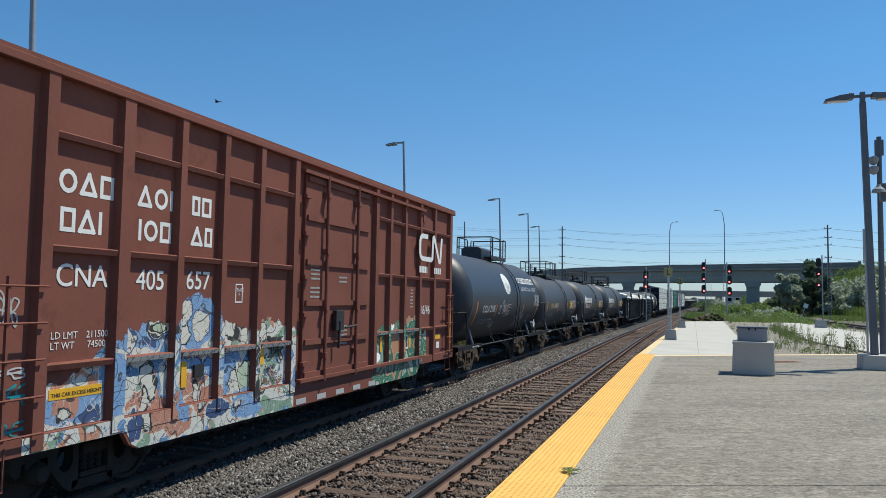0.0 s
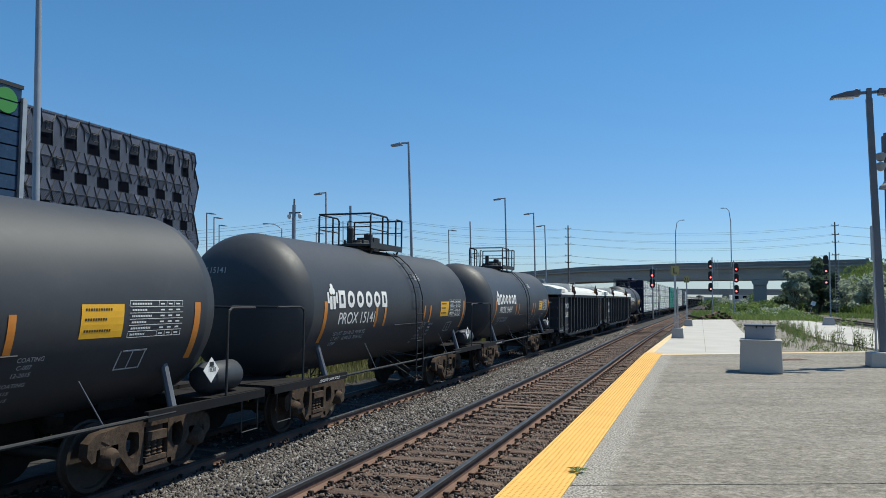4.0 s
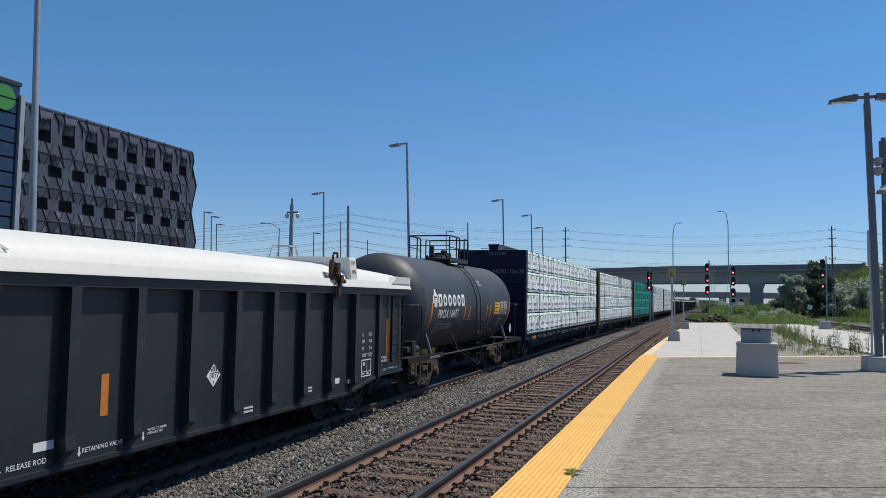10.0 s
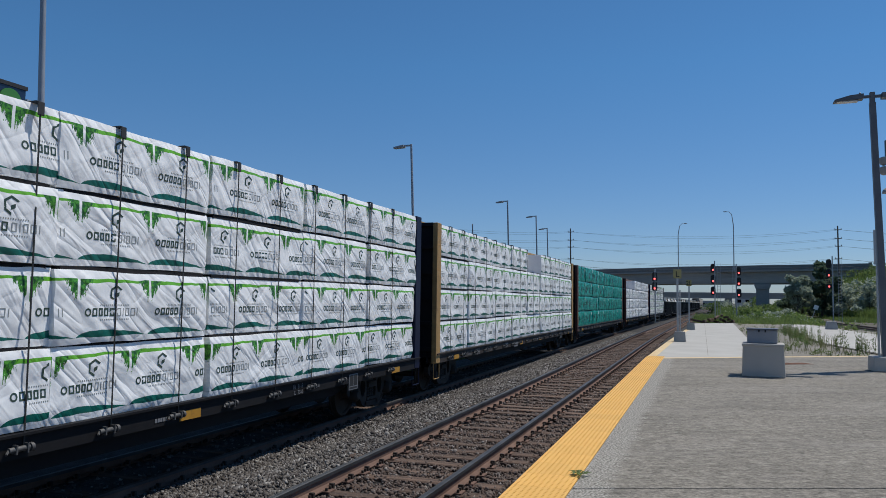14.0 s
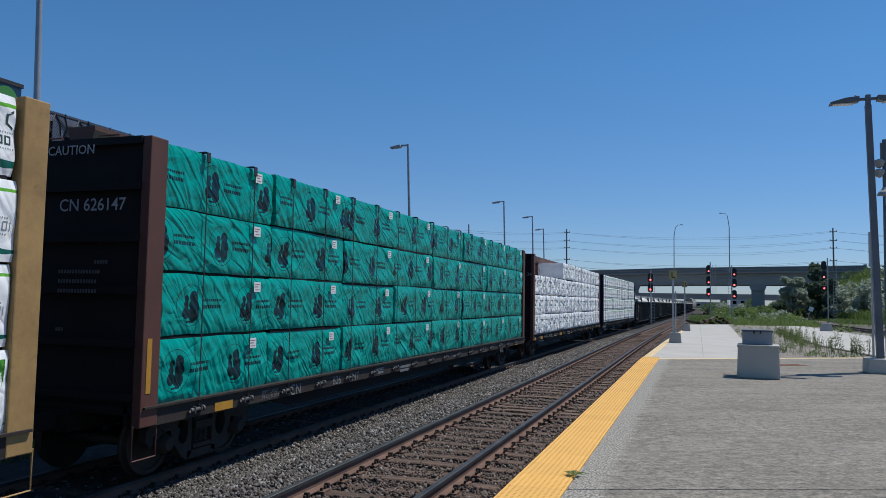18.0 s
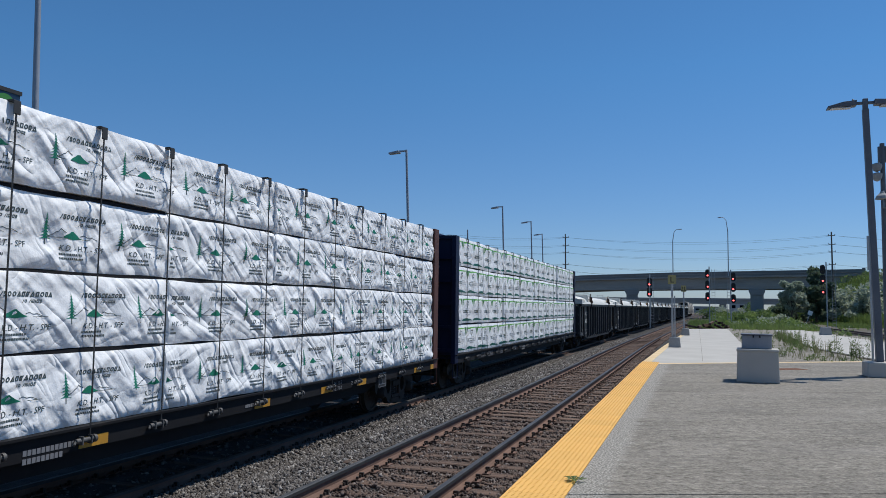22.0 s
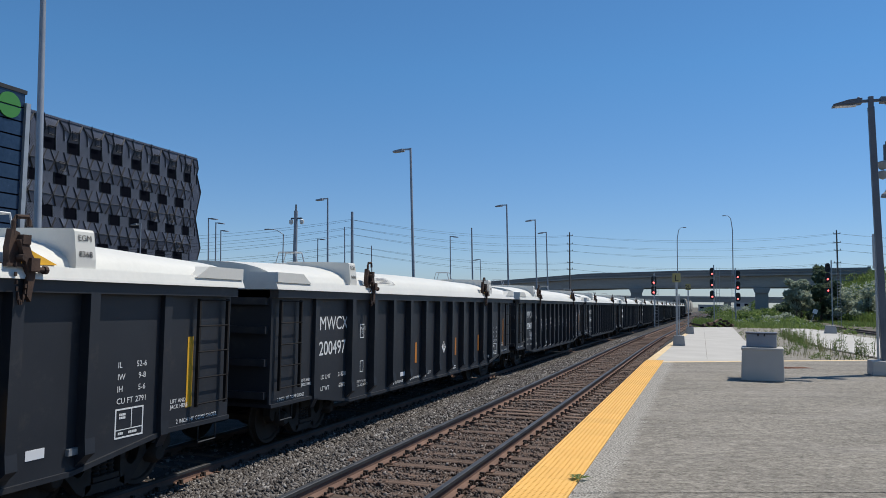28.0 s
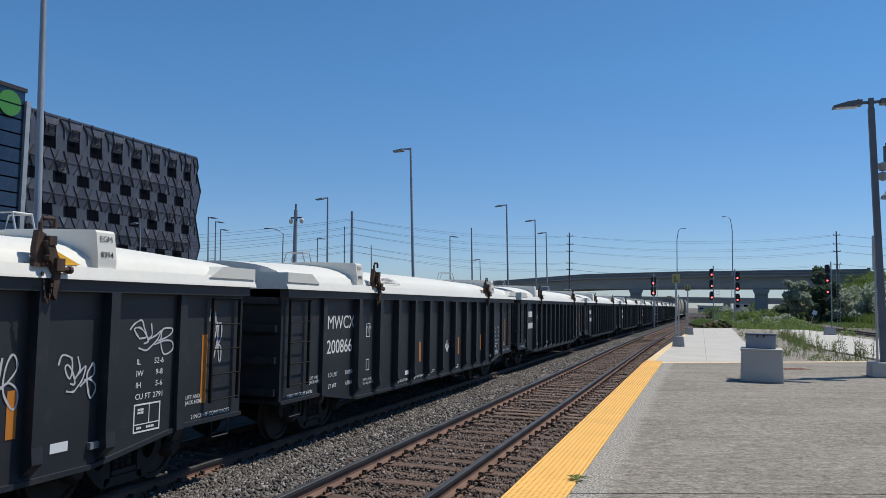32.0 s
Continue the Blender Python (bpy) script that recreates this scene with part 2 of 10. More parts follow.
POLE_GREY = worn("grey_pole_paint", (0.085, 0.091, 0.110), (0.140, 0.148, 0.167), 0.5, big=1, fine=20, relief=0.04)
LOT_GREY = worn("pale_pole_paint", (0.24, 0.255, 0.285), (0.33, 0.35, 0.385), 0.45, metal=0.2, big=1, fine=20, relief=0.04)
BLACK = worn("matt_black", (0.015, 0.015, 0.016), (0.03, 0.03, 0.03), 0.6, big=2, fine=20)
RUST = worn("rusty_latch", (0.035, 0.020, 0.015), (0.085, 0.05, 0.035), 0.9, big=5, fine=40, relief=0.4)
POLE_WOOD = worn("weathered_pole_wood", (0.11, 0.095, 0.082), (0.19, 0.165, 0.142), 0.9, big=1, fine=10, relief=0.4, scale=(6, 6, 1))
RED_LAMP = plain("red_signal_lamp", (0.4, 0.02, 0.02), 0.3, emit=(1.0, 0.10, 0.09), power=5.0)
def leafy(name, a, b, big=0.7, fine=5):
    """Leaves that let part of the light through."""
    m = worn(name, a, b, 0.6, big=big, fine=fine, relief=0.0)
    n, l = m.node_tree.nodes, m.node_tree.links
    p, out = n["Principled BSDF"], n["Material Output"]
    tr, mx = n.new("ShaderNodeBsdfTranslucent"), n.new("ShaderNodeMixShader")
    l.new(p.inputs["Base Color"].links[0].from_socket, tr.inputs[0])
    mx.inputs[0].default_value = 0.45
    l.new(p.outputs[0], mx.inputs[1])
    l.new(tr.outputs[0], mx.inputs[2])
    l.new(mx.outputs[0], out.inputs[0])
    return m


LEAF = leafy("tree_leaves", (0.085, 0.14, 0.034), (0.19, 0.26, 0.075))
LEAF_PALE = leafy("silvery_leaves", (0.28, 0.325, 0.23), (0.50, 0.54, 0.42))
GRASS = leafy("meadow_grass", (0.11, 0.17, 0.036), (0.25, 0.32, 0.10))
GRASS_DRY = leafy("dry_grass", (0.13, 0.15, 0.05), (0.28, 0.27, 0.13))
BARK = worn("bark", (0.06, 0.048, 0.036), (0.12, 0.1, 0.08), 0.9, big=2, fine=14, relief=0.5)


for dull in (DARK_STEEL, UNDER, TRUCK_STEEL, BLUE_STEEL):
    dull.node_tree.nodes["Principled BSDF"].inputs["Specular IOR Level"].default_value = 0.22

# ---- mesh building ----
class Shape:
    """Vertices and faces gathered for one mesh."""

    def __init__(self):
        self.v, self.f = [], []

    def add(self, verts, faces):
        k = len(self.v)
        self.v += [tuple(p) for p in verts]
        self.f += [tuple(i + k for i in q) for q in faces]
        return self

    def box(self, x0, x1, y0, y1, z0, z1):
        return self.add([(x, y, z) for x in (x0, x1) for y in (y0, y1) for z in (z0, z1)],
                        [(0, 1, 3, 2), (4, 6, 7, 5), (0, 4, 5, 1), (2, 3, 7, 6), (0, 2, 6, 4), (1, 5, 7, 3)])

    def prism(self, poly, axis, a, b):
        """poly: points in the two other axes, in order; swept along axis from a to b."""
        def at(p, h):
            q = list(p)
            q.insert("xyz".index(axis), h)
            return q
        n = len(poly)
        return self.add([at(p, a) for p in poly] + [at(p, b) for p in poly],
                        [tuple(range(n))[::-1], tuple(range(n, 2 * n))] + [(i, (i + 1) % n, n + (i + 1) % n, n + i) for i in range(n)])

    def ring_plate(self, outer, hole, x0, x1):
        """A plate with an opening, between x0 and x1: outer outline in (y, z) and hole = (y, z, half width, half height)."""
        n, (cy, cz, ry, rz) = len(outer), hole
        inner = []
        for y, z in outer:
            a = math.atan2((z - cz) / rz, (y - cy) / ry)
            inner.append((cy + ry * math.cos(a), cz + rz * math.sin(a)))
        vs = [(x, y, z) for x in (x0, x1) for y, z in outer + inner]
        fs = []
        for i in range(n):
            k = (i + 1) % n
            fs += [(i, k, n + k, n + i), (2 * n + i, 3 * n + i, 3 * n + k, 2 * n + k), (i, 2 * n + i, 2 * n + k, k), (n + i, n + k, 3 * n + k, 3 * n + i)]
        return self.add(vs, fs)

    def tube(self, pts, r, n=8, r2=None):
        pts = [Vector(p) for p in pts]
        rings = []
        for i, p in enumerate(pts):
            d = (pts[min(i + 1, len(pts) - 1)] - pts[max(i - 1, 0)]).normalized()
            a = d.cross(Vector((0, 0, 1)) if abs(d.z) < 0.9 else Vector((1, 0, 0))).normalized()
            b = d.cross(a)
            rr = r if r2 is None else r + (r2 - r) * i / (len(pts) - 1)
            rings.append([p + a * rr * math.cos(6.2832 * k / n) + b * rr * math.sin(6.2832 * k / n) for k in range(n)])
        m = len(rings)
        return self.add([q for ring in rings for q in ring],
                        [(i * n + k, i * n + (k + 1) % n, (i + 1) * n + (k + 1) % n, (i + 1) * n + k) for i in range(m - 1) for k in range(n)]
                        + [tuple(range(n))[::-1], tuple(range((m - 1) * n, m * n))])

    def lathe(self, prof, c, axis="y", n=32):
        """prof: (along, radius) points; turned about the axis through c."""
        i0 = "xyz".index(axis)
        o = [k for k in range(3) if k != i0]
        vs = []
        for a, r in prof:
            for k in range(n):
                q = [0, 0, 0]
                q[i0] = c[i0] + a
                q[o[0]], q[o[1]] = c[o[0]] + r * math.cos(6.2832 * k / n), c[o[1]] + r * math.sin(6.2832 * k / n)
                vs.append(q)
        m = len(prof)
        return self.add(vs, [(i * n + k, i * n + (k + 1) % n, (i + 1) * n + (k + 1) % n, (i + 1) * n + k) for i in range(m - 1) for k in range(n)]
                        + [tuple(range(n)), tuple(range((m - 1) * n, m * n))])

    def mesh(self, name, material, smooth=False):
        me = bpy.data.meshes.new(name)
        me.from_pydata(self.v, [], self.f)
        bm = bmesh.new()
        bm.from_mesh(me)
        bmesh.ops.recalc_face_normals(bm, faces=bm.faces)
        bm.to_mesh(me)
        bm.free()
        me.materials.append(material)
        if smooth:
            me.shade_smooth()
            me.set_sharp_from_angle(angle=radians(38))
        return me


def thing(name, label, category, group="", at=None):
    ob = new(name)
    ob.empty_display_size = 0.3
    if at is not None:
        ob.matrix_basis = at
    return tagged(ob, label, category, group)


def part(name, shape, material, parent, label="", smooth=False, bevel=0.0, at=None):
    ob = new(name, shape if isinstance(shape, bpy.types.Mesh) else shape.mesh(name, material, smooth))
    ob.parent = parent
    if at is not None:
        ob.matrix_basis = at
    if bevel:
        b = ob.modifiers.new("bevel", "BEVEL")
        b.width, b.segments, b.limit_method = bevel, 2, "ANGLE"
    return tagged(ob, label) if label else ob


def structure(name, shape, material, label="", smooth=False, bevel=0.0, kind="structure", category=""):
    ob = part(name, shape, material, None, "", smooth, bevel)
    return tagged(ob, label, category, "", kind)


FONT_CACHE = {}


def letters(text, size, material, align="LEFT"):
    """A flat mesh of the words: x to the right, y up, height of the capitals = size."""
    key = (text, size, material.name, align)
    if key not in FONT_CACHE:
        c = bpy.data.curves.new("lettering", "FONT")
        c.body, c.size, c.align_x, c.extrude, c.resolution_u = text, size / 0.72, align, 0.0004, 5 if size > 0.14 else 2
        c.offset = 0.0 if "M" in text else 0.009 * size
        ob = bpy.data.objects.new("lettering", c)
        FONT_CACHE[key] = bpy.data.meshes.new_from_object(ob)
        FONT_CACHE[key].materials.clear()
        FONT_CACHE[key].materials.append(material)
        bpy.data.objects.remove(ob)
    return FONT_CACHE[key]


def word_bars(shape, x, y, size, widths, gap=0.22):
    """Plain blocks in the measure of a word's letters, in the plane of x and y, slightly raised."""
    for w in widths:
        shape.box(x, x + w * size, y, y + size, 0, 0.004)
        x += (w + gap) * size
    return shape


def glyphs(kinds, size, weight=0.19, gap=0.26, deep=0.004):
    """A row of plain hollow shapes in the measure of a name's letters: o ring, a triangle, n box, i bar, l slanted bar, e narrow box."""
    s, x, deep0 = Shape(), 0.0, deep

    def stroke(x0, y0, x1, y1):
        deep = deep0 * 0.3 + 0.00012 * (len(s.f) % 12)
        d = Vector((x1 - x0, y1 - y0, 0)).normalized()
        q, e = Vector((-d.y, d.x, 0)) * weight * size / 2, d * weight * size * (0.12 if ch == "o" else 0.48)
        a, b = Vector((x0, y0, deep)) - e, Vector((x1, y1, deep)) + e
        m = max(1, int((b - a).length / 0.06))
        rail_pts = [a.lerp(b, i / m) + w * q for i in range(m + 1) for w in (-1, 1)]
        s.add(rail_pts, [(2 * i, 2 * i + 2, 2 * i + 3, 2 * i + 1) for i in range(m)])

    for ch in kinds:
        w = {"o": 0.95, "a": 0.95, "n": 0.8, "i": 0.2, "l": 0.6, "e": 0.65, " ": 0.4}[ch] * size
        m, h = weight * size / 2, size
        if ch == "o":
            pts = [(x + w / 2 + (w / 2 - m) * math.cos(6.2832 * k / 12), h / 2 + (h / 2 - m) * math.sin(6.2832 * k / 12)) for k in range(13)]
        elif ch == "a":
            pts = [(x + m, m), (x + w / 2, h - m), (x + w - m, m), (x + m, m)]
        elif ch == "n":
            pts = [(x + m, m), (x + m, h - m), (x + w - m, h - m), (x + w - m, m), (x + m, m)]
        elif ch == "i":
            pts = [(x + w / 2, m), (x + w / 2, h - m)]
        elif ch == "l":
            pts = [(x + m, m), (x + w - m, h - m)]
        elif ch == "e":
            pts = [(x + m, m), (x + m, h - m), (x + w - m, h - m), (x + w - m, m), (x + m, m)]
        else:
            pts = []
        for p0, p1 in zip(pts, pts[1:]):
            stroke(*p0, *p1)
        x += w + gap * size
    return s


def on_side(side_x, y, z, slant=0.0):
    """Pose of writing on a wall that faces +x: its right is +y, its up is +z."""
    return Matrix.Translation((side_x, y, z)) @ Matrix(((0, 0, 1, 0), (1, slant, 0, 0), (0, 1, 0, 0), (0, 0, 0, 1)))


def write(text, size, side_x, y, z, material, parent, name="lettering", slant=0.0):
    ob = new(name, letters(text, size, material))
    ob.parent = parent
    ob.matrix_basis = on_side(side_x + 0.004, y, z)
    return ob


# ---- the line of the tracks: straight past the platform, then easing to the right ----
def drift(y):
    if y < 35:
        return 0.0
    if y < 65:
        return (y - 35) ** 2 / 60 * 0.022
    return 0.33 + 0.022 * (y - 65)


NEAR_X, FAR_X = -3.70, -8.40
NEAR_Z, FAR_Z = -0.21, -0.64
YS = [-30, -10] + list(range(0, 100, 5)) + list(range(100, 420, 20))


def ribbon(x0, z0, x1, z1, ys=YS, follow=True):
    """A strip along the line between two offsets from the camera's spot."""
    s = Shape()
    vs, fs = [], []
    for i, y in enumerate(ys):
        d = drift(y) if follow else 0.0
        vs += [(x0 + d, y, z0), (x1 + d, y, z1)]
        if i:
            fs.append((2 * i - 2, 2 * i - 1, 2 * i + 1, 2 * i))
    return s.add(vs, fs)


# ---- ground ----
g = Shape()
gx = [-2500, -600, -200, -90, -40, -20, -12.5, -11.0, -9.9, -6.9, -5.6, -5.0, -2.4, -1.75, 2.5, 6, 9, 13, 20, 26, 32, 38, 45, 70, 120, 400, 2500]
gy = [-2500, -300, -60, -20, 0, 12, 25, 40, 60, 80, 110, 130, 150, 165, 180, 195, 220, 260, 400, 900, 2500, 4500]


def ground_z(x, y):
    z = -0.62
    if x < -10.5:
        z = -1.0
    if -9.95 <= x <= -6.85:
        z = -0.90
    if -5.65 <= x <= -1.7:
        z = -0.47
    if x > 2:
        z = -0.30
    if x > 18:
        z += min((x - 18) * 0.64, 9.6) * math.exp(-((y - 182) / 36) ** 2)
    return z


g.add([(x + (drift(y) if -14 < x < 3 else 0), y, ground_z(x, y)) for y in gy for x in gx],
      [(j * len(gx) + i, j * len(gx) + i + 1, (j + 1) * len(gx) + i + 1, (j + 1) * len(gx) + i) for j in range(len(gy) - 1) for i in range(len(gx) - 1)])
structure("ground", g, SOIL, "dry earth and weeds beside the railway", category="ground")

bed = Shape()
for x0, z0, x1, z1 in ((-16.0, -0.97, -11.6, -0.95), (-11.6, -0.95, -10.1, -0.84), (-10.1, -0.84, -6.75, -0.84), (-6.75, -0.84, -5.5, -0.42), (-5.5, -0.42, -5.1, -0.42), (-5.1, -0.42, -4.9, -0.455), (-4.9, -0.455, -2.0, -0.455), (-2.0, -0.455, -1.9, -0.47)):
    r = ribbon(x0, z0, x1, z1)
    bed.add(r.v, r.f)
structure("ballast_bed", bed, BALLAST, "dark grey crushed stone ballast under the tracks", category="ballast")


def rail(name, x, z, parent):
    head, web = Shape(), Shape()
    for pts, s in (([(-0.036, -0.045), (-0.036, -0.006), (-0.028, 0), (0.028, 0), (0.036, -0.006), (0.036, -0.045)], head),
                   ([(-0.075, -0.175), (-0.075, -0.163), (-0.014, -0.135), (-0.009, -0.045), (0.009, -0.045), (0.014, -0.135), (0.075, -0.163), (0.075, -0.175)], web)):
        n = len(pts)
        vs, fs = [], []
        for i, y in enumerate(YS):
            vs += [(x + drift(y) + a, y, z + b) for a, b in pts]
            if i:
                fs += [((i - 1) * n + k, (i - 1) * n + (k + 1) % n, i * n + (k + 1) % n, i * n + k) for k in range(n)]
        s.add(vs, fs)
    ob = part("rail", web, RAIL_RUST, parent, "steel rail with rusty web and polished head")
    part("rail_head", head, RAIL_STEEL, ob, "polished dark rail head")
    return ob


near_track = thing("railway_track", "near railway track on worn creosoted timber ties", "track")
far_track = thing("railway_track", "far railway track in the train's shade", "track")
tagged(near_track, kind="structure"), tagged(far_track, kind="structure")
for tr, cx, z in ((near_track, NEAR_X, NEAR_Z), (far_track, FAR_X, FAR_Z)):
    for sx in (-0.755, 0.755):
        rail("rail", cx + sx + (0.05 if tr is far_track else 0.0), z - (0.03 if tr is far_track else 0.0), tr)

# ---- platform ----
EDGE, STRIP = -1.93, -1.32


def cross_y(x):
    """The skewed line where the old slab meets the new concrete."""
    return 28.65 + 0.68 * (x + 0.0)


platform = thing("platform", "weathered grey concrete station platform", "platform")
tagged(platform, kind="structure")
PLATFORM_SLABS = [(-40.0, 8.567), (8.599, 19.0), (19.02, None)]
SKEW = 0.41
for y0, y1 in PLATFORM_SLABS:
    for xa, xb in ((STRIP + 0.002, 13.0), (13.015, 40.0)):
        if y1 is None:
            poly = [(xa, y0 + SKEW * xa), (xb, y0 + SKEW * xb), (xb, cross_y(xb)), (xa, cross_y(xa))]
        else:
            poly = [(xa, y0 + SKEW * xa), (xb, y0 + SKEW * xb), (xb, y1 + SKEW * xb), (xa, y1 + SKEW * xa)]
        part("slab", Shape().prism(poly, "z", -0.5, 0.0), CONCRETE, platform, "weathered grey concrete slab", bevel=0.006)
part("slab_edge", Shape().box(EDGE + 0.02, STRIP - 0.002, -40, cross_y(-1.6), -0.60, -0.012), CONCRETE_GREY, platform, "concrete edge beam")
part("cross_strip", Shape().prism([(EDGE + 0.1, cross_y(EDGE)), (14, cross_y(14)), (14, cross_y(14) + 0.45), (EDGE + 0.1, cross_y(EDGE) + 0.45)], "z", -0.3, 0.003), worn("faded_yellow_paint", (0.62, 0.44, 0.20), (0.74, 0.58, 0.36), 0.8, big=2, fine=30, dirt=(0.5, 0.46, 0.4)), platform, "faded yellow joint strip")
structure("platform_end", Shape().prism([(EDGE, cross_y(EDGE) + 0.47), (2.15, cross_y(2.15) + 0.47), (2.4, 40), (2.45, 51), (2.9, 81), (-0.72, 77), (-1.15, 60), (-1.7, 40)], "z", -0.5, -0.004), CONCRETE_NEW, "pale new concrete platform end", bevel=0.008, category="platform")
for pts in ([(EDGE, cross_y(EDGE) + 0.47), (EDGE + 0.30, cross_y(EDGE + 0.3) + 0.47), (-1.40, 40), (-1.70, 40)], [(-1.70, 40), (-1.40, 40), (-0.90, 60), (-1.15, 60)]):
    part("edge_paint", Shape().prism(pts, "z", -0.004, 0.002), bpy.data.materials["faded_yellow_paint"], platform, "worn faded yellow edge paint")
part("crack", Shape().box(0.17, 0.185, 30.2, 76, -0.004, 0.0), CONCRETE, platform, "thin joint in the pale concrete")
structure("walkway", Shape().prism([(6.95, 34.5), (12.6, 38.3), (12.3, 45), (11.4, 55), (10.6, 65), (9.7, 83), (7.2, 80), (6.6, 71.5), (6.05, 60), (5.8, 50.3), (5.95, 42.4)], "z", -0.4, -0.004), CONCRETE_NEW, "pale concrete walkway beyond the weeds", bevel=0.008, category="pavement")
GRAVEL = worn("pale_gravel", (0.15, 0.134, 0.108), (0.35, 0.32, 0.268), 0.95, big=1.3, fine=14, relief=1.0, dist=0.05, dirt=(0.10, 0.10, 0.06))
structure("verge", Shape().prism([(2.1, 30.6), (13.2, 38.2), (12.7, 55), (11.9, 70), (10.8, 95), (3.2, 95), (2.6, 60)], "z", -0.4, -0.05), GRAVEL, "pale gravel verge with weeds", category="ground")
# dark soil-coloured strip paints the shaded, dirty side of the raised walkway
walk_edge = [(6.90, 34.5), (5.90, 42.4), (5.75, 50.3), (6.0, 60), (6.55, 71.5)]
structure("edge_shade_strip", Shape().prism(walk_edge + [(x - 0.13, y) for x, y in reversed(walk_edge)], "z", -0.3, -0.022), SOIL, "dark strip painted for shade and dirt along the walkway", category="ground")
GRATE = worn("rusty_grate", (0.22, 0.10, 0.06), (0.36, 0.18, 0.11), 0.9, big=4, fine=30, relief=0.4)
gr = thing("drain_grate", "rusty drain grate set in the platform", "drain", at=pose(2.75, 27.4, 0.0, 0, 0, 34))
part("frame", Shape().box(-0.65, 0.65, -0.28, -0.24, -0.02, 0.008).box(-0.65, 0.65, 0.24, 0.28, -0.02, 0.008), GRATE, gr)
for i in range(14):
    part("bar", Shape().box(-0.62 + i * 0.095, -0.58 + i * 0.095, -0.24, 0.24, -0.02, 0.008), GRATE, gr)

# concrete ballast block with a smaller block on it
blk = thing("concrete_block", "large pale grey concrete block on the platform", "concrete block", at=pose(1.56, 22.45, 0.0, 0, 0, -4))
part("base", Shape().prism([(-0.54, 0), (0.54, 0), (0.51, 0.86), (-0.51, 0.86)], "y", -0.5, 0.5), CONCRETE_NEW, blk, bevel=0.025)
part("skirt", Shape().box(-0.53, 0.53, -0.52, 0.52, 0.82, 0.89), CONCRETE_NEW, blk, bevel=0.02)
top = thing("junction_box", "grey metal box standing on the concrete block", "box", at=pose(1.54, 22.45, 0.892, 0, 0, -4))
part("body", Shape().box(-0.38, 0.38, -0.30, 0.30, 0, 0.36), worn("grey_enamel", (0.24, 0.25, 0.27), (0.30, 0.31, 0.33), 0.55, big=2, fine=20), top, bevel=0.02)
part("lid", Shape().box(-0.40, 0.40, -0.32, 0.32, 0.36, 0.40), POLE_GREY, top, bevel=0.01)
for x in (-0.08, 0.08):
    part("catch", Shape().box(x - 0.02, x + 0.02, -0.335, -0.32, 0.30, 0.37), BLACK, top)


def foot_block(name, label, x, y, w, h, turn=0):
    b = thing(name, label, "concrete base", at=pose(x, y, 0.0, 0, 0, turn))
    part("block", Shape().add([(sx * w / 2, sy * w / 2, 0) for sx, sy in ((-1, -1), (1, -1), (1, 1), (-1, 1))] + [(sx * w * 0.4, sy * w * 0.4, h) for sx, sy in ((-1, -1), (1, -1), (1, 1), (-1, 1))],
                              [(3, 2, 1, 0), (4, 5, 6, 7), (0, 1, 5, 4), (1, 2, 6, 5), (2, 3, 7, 6), (3, 0, 4, 7)]), CONCRETE_GREY, b, bevel=0.015)
    return b


# platform lamp with two arms, on its concrete foot
lamp = thing("platform_lamp", "dark grey square lamp post with two flat lamp arms", "lamp post", at=pose(5.17, 25.7, 0.0))
part("foot", Shape().prism([(-0.42, 0), (0.75, 0), (0.70, 0.44), (-0.40, 0.44)], "y", -0.42, 0.42), CONCRETE_NEW, lamp, "concrete foot", bevel=0.03)
LC = -0.19
part("post", Shape().add([(sx * k + o, sy * k, z) for o, z, k in ((0.0, 0.44, 0.10), (LC, 8.16, 0.085)) for sx, sy in ((-1, -1), (1, -1), (1, 1), (-1, 1))], [(3, 2, 1, 0), (4, 5, 6, 7), (0, 1, 5, 4), (1, 2, 6, 5), (2, 3, 7, 6), (3, 0, 4, 7)]), POLE_GREY, lamp, bevel=0.015)
part("cap", Shape().box(LC - 0.07, LC + 0.07, -0.07, 0.07, 8.16, 8.48), POLE_GREY, lamp, bevel=0.01)
LENS = plain("lamp_lens", (0.5, 0.5, 0.5), 0.2)
for s in (-1, 1):
    part("arm", Shape().box(*sorted((LC + s * 0.07, LC + s * 0.30)), -0.04, 0.04, 8.31, 8.39), POLE_GREY, lamp)
    hd = part("lamp_head", Shape().prism([(LC + s * 0.25, 8.27), (LC + s * 1.07, 8.22), (LC + s * 1.05, 8.29), (LC + s * 0.62, 8.40), (LC + s * 0.25, 8.43)], "y", -0.16, 0.16), POLE_GREY, lamp, "flat grey lamp head", bevel=0.008)
    part("lens", Shape().box(*sorted((LC + s * 0.40, LC + s * 0.98)), -0.12, 0.12, 8.21, 8.24), LENS, hd)
part("sensor", Shape().lathe([(0, 0.035), (0.07, 0.035), (0.09, 0.01)], (LC - 0.33, 0, 8.41), "z", 8), POLE_GREY, lamp)
part("access_plate", Shape().box(-0.07, 0.07, -0.107, -0.10, 1.3, 1.6), POLE_GREY, lamp)
bell = part("loudspeaker_horn", Shape().lathe([(0.0, 0.05), (0.07, 0.08), (0.15, 0.17), (0.24, 0.20)], (0.18, -0.10, 5.40), "z", 14), CONCRETE_GREY, lamp, "pale bell-shaped horn")
bell.matrix_basis = Matrix.Translation((0.18, -0.10, 5.40)) @ Matrix.Scale(-1, 4, (0, 0, 1)) @ Matrix.Translation((-0.18, 0.10, -5.58))
part("wiring_box", Shape().box(0.24, 0.68, -0.10, 0.16, 5.08, 5.62), POLE_GREY, lamp, "grey equipment box", bevel=0.015)
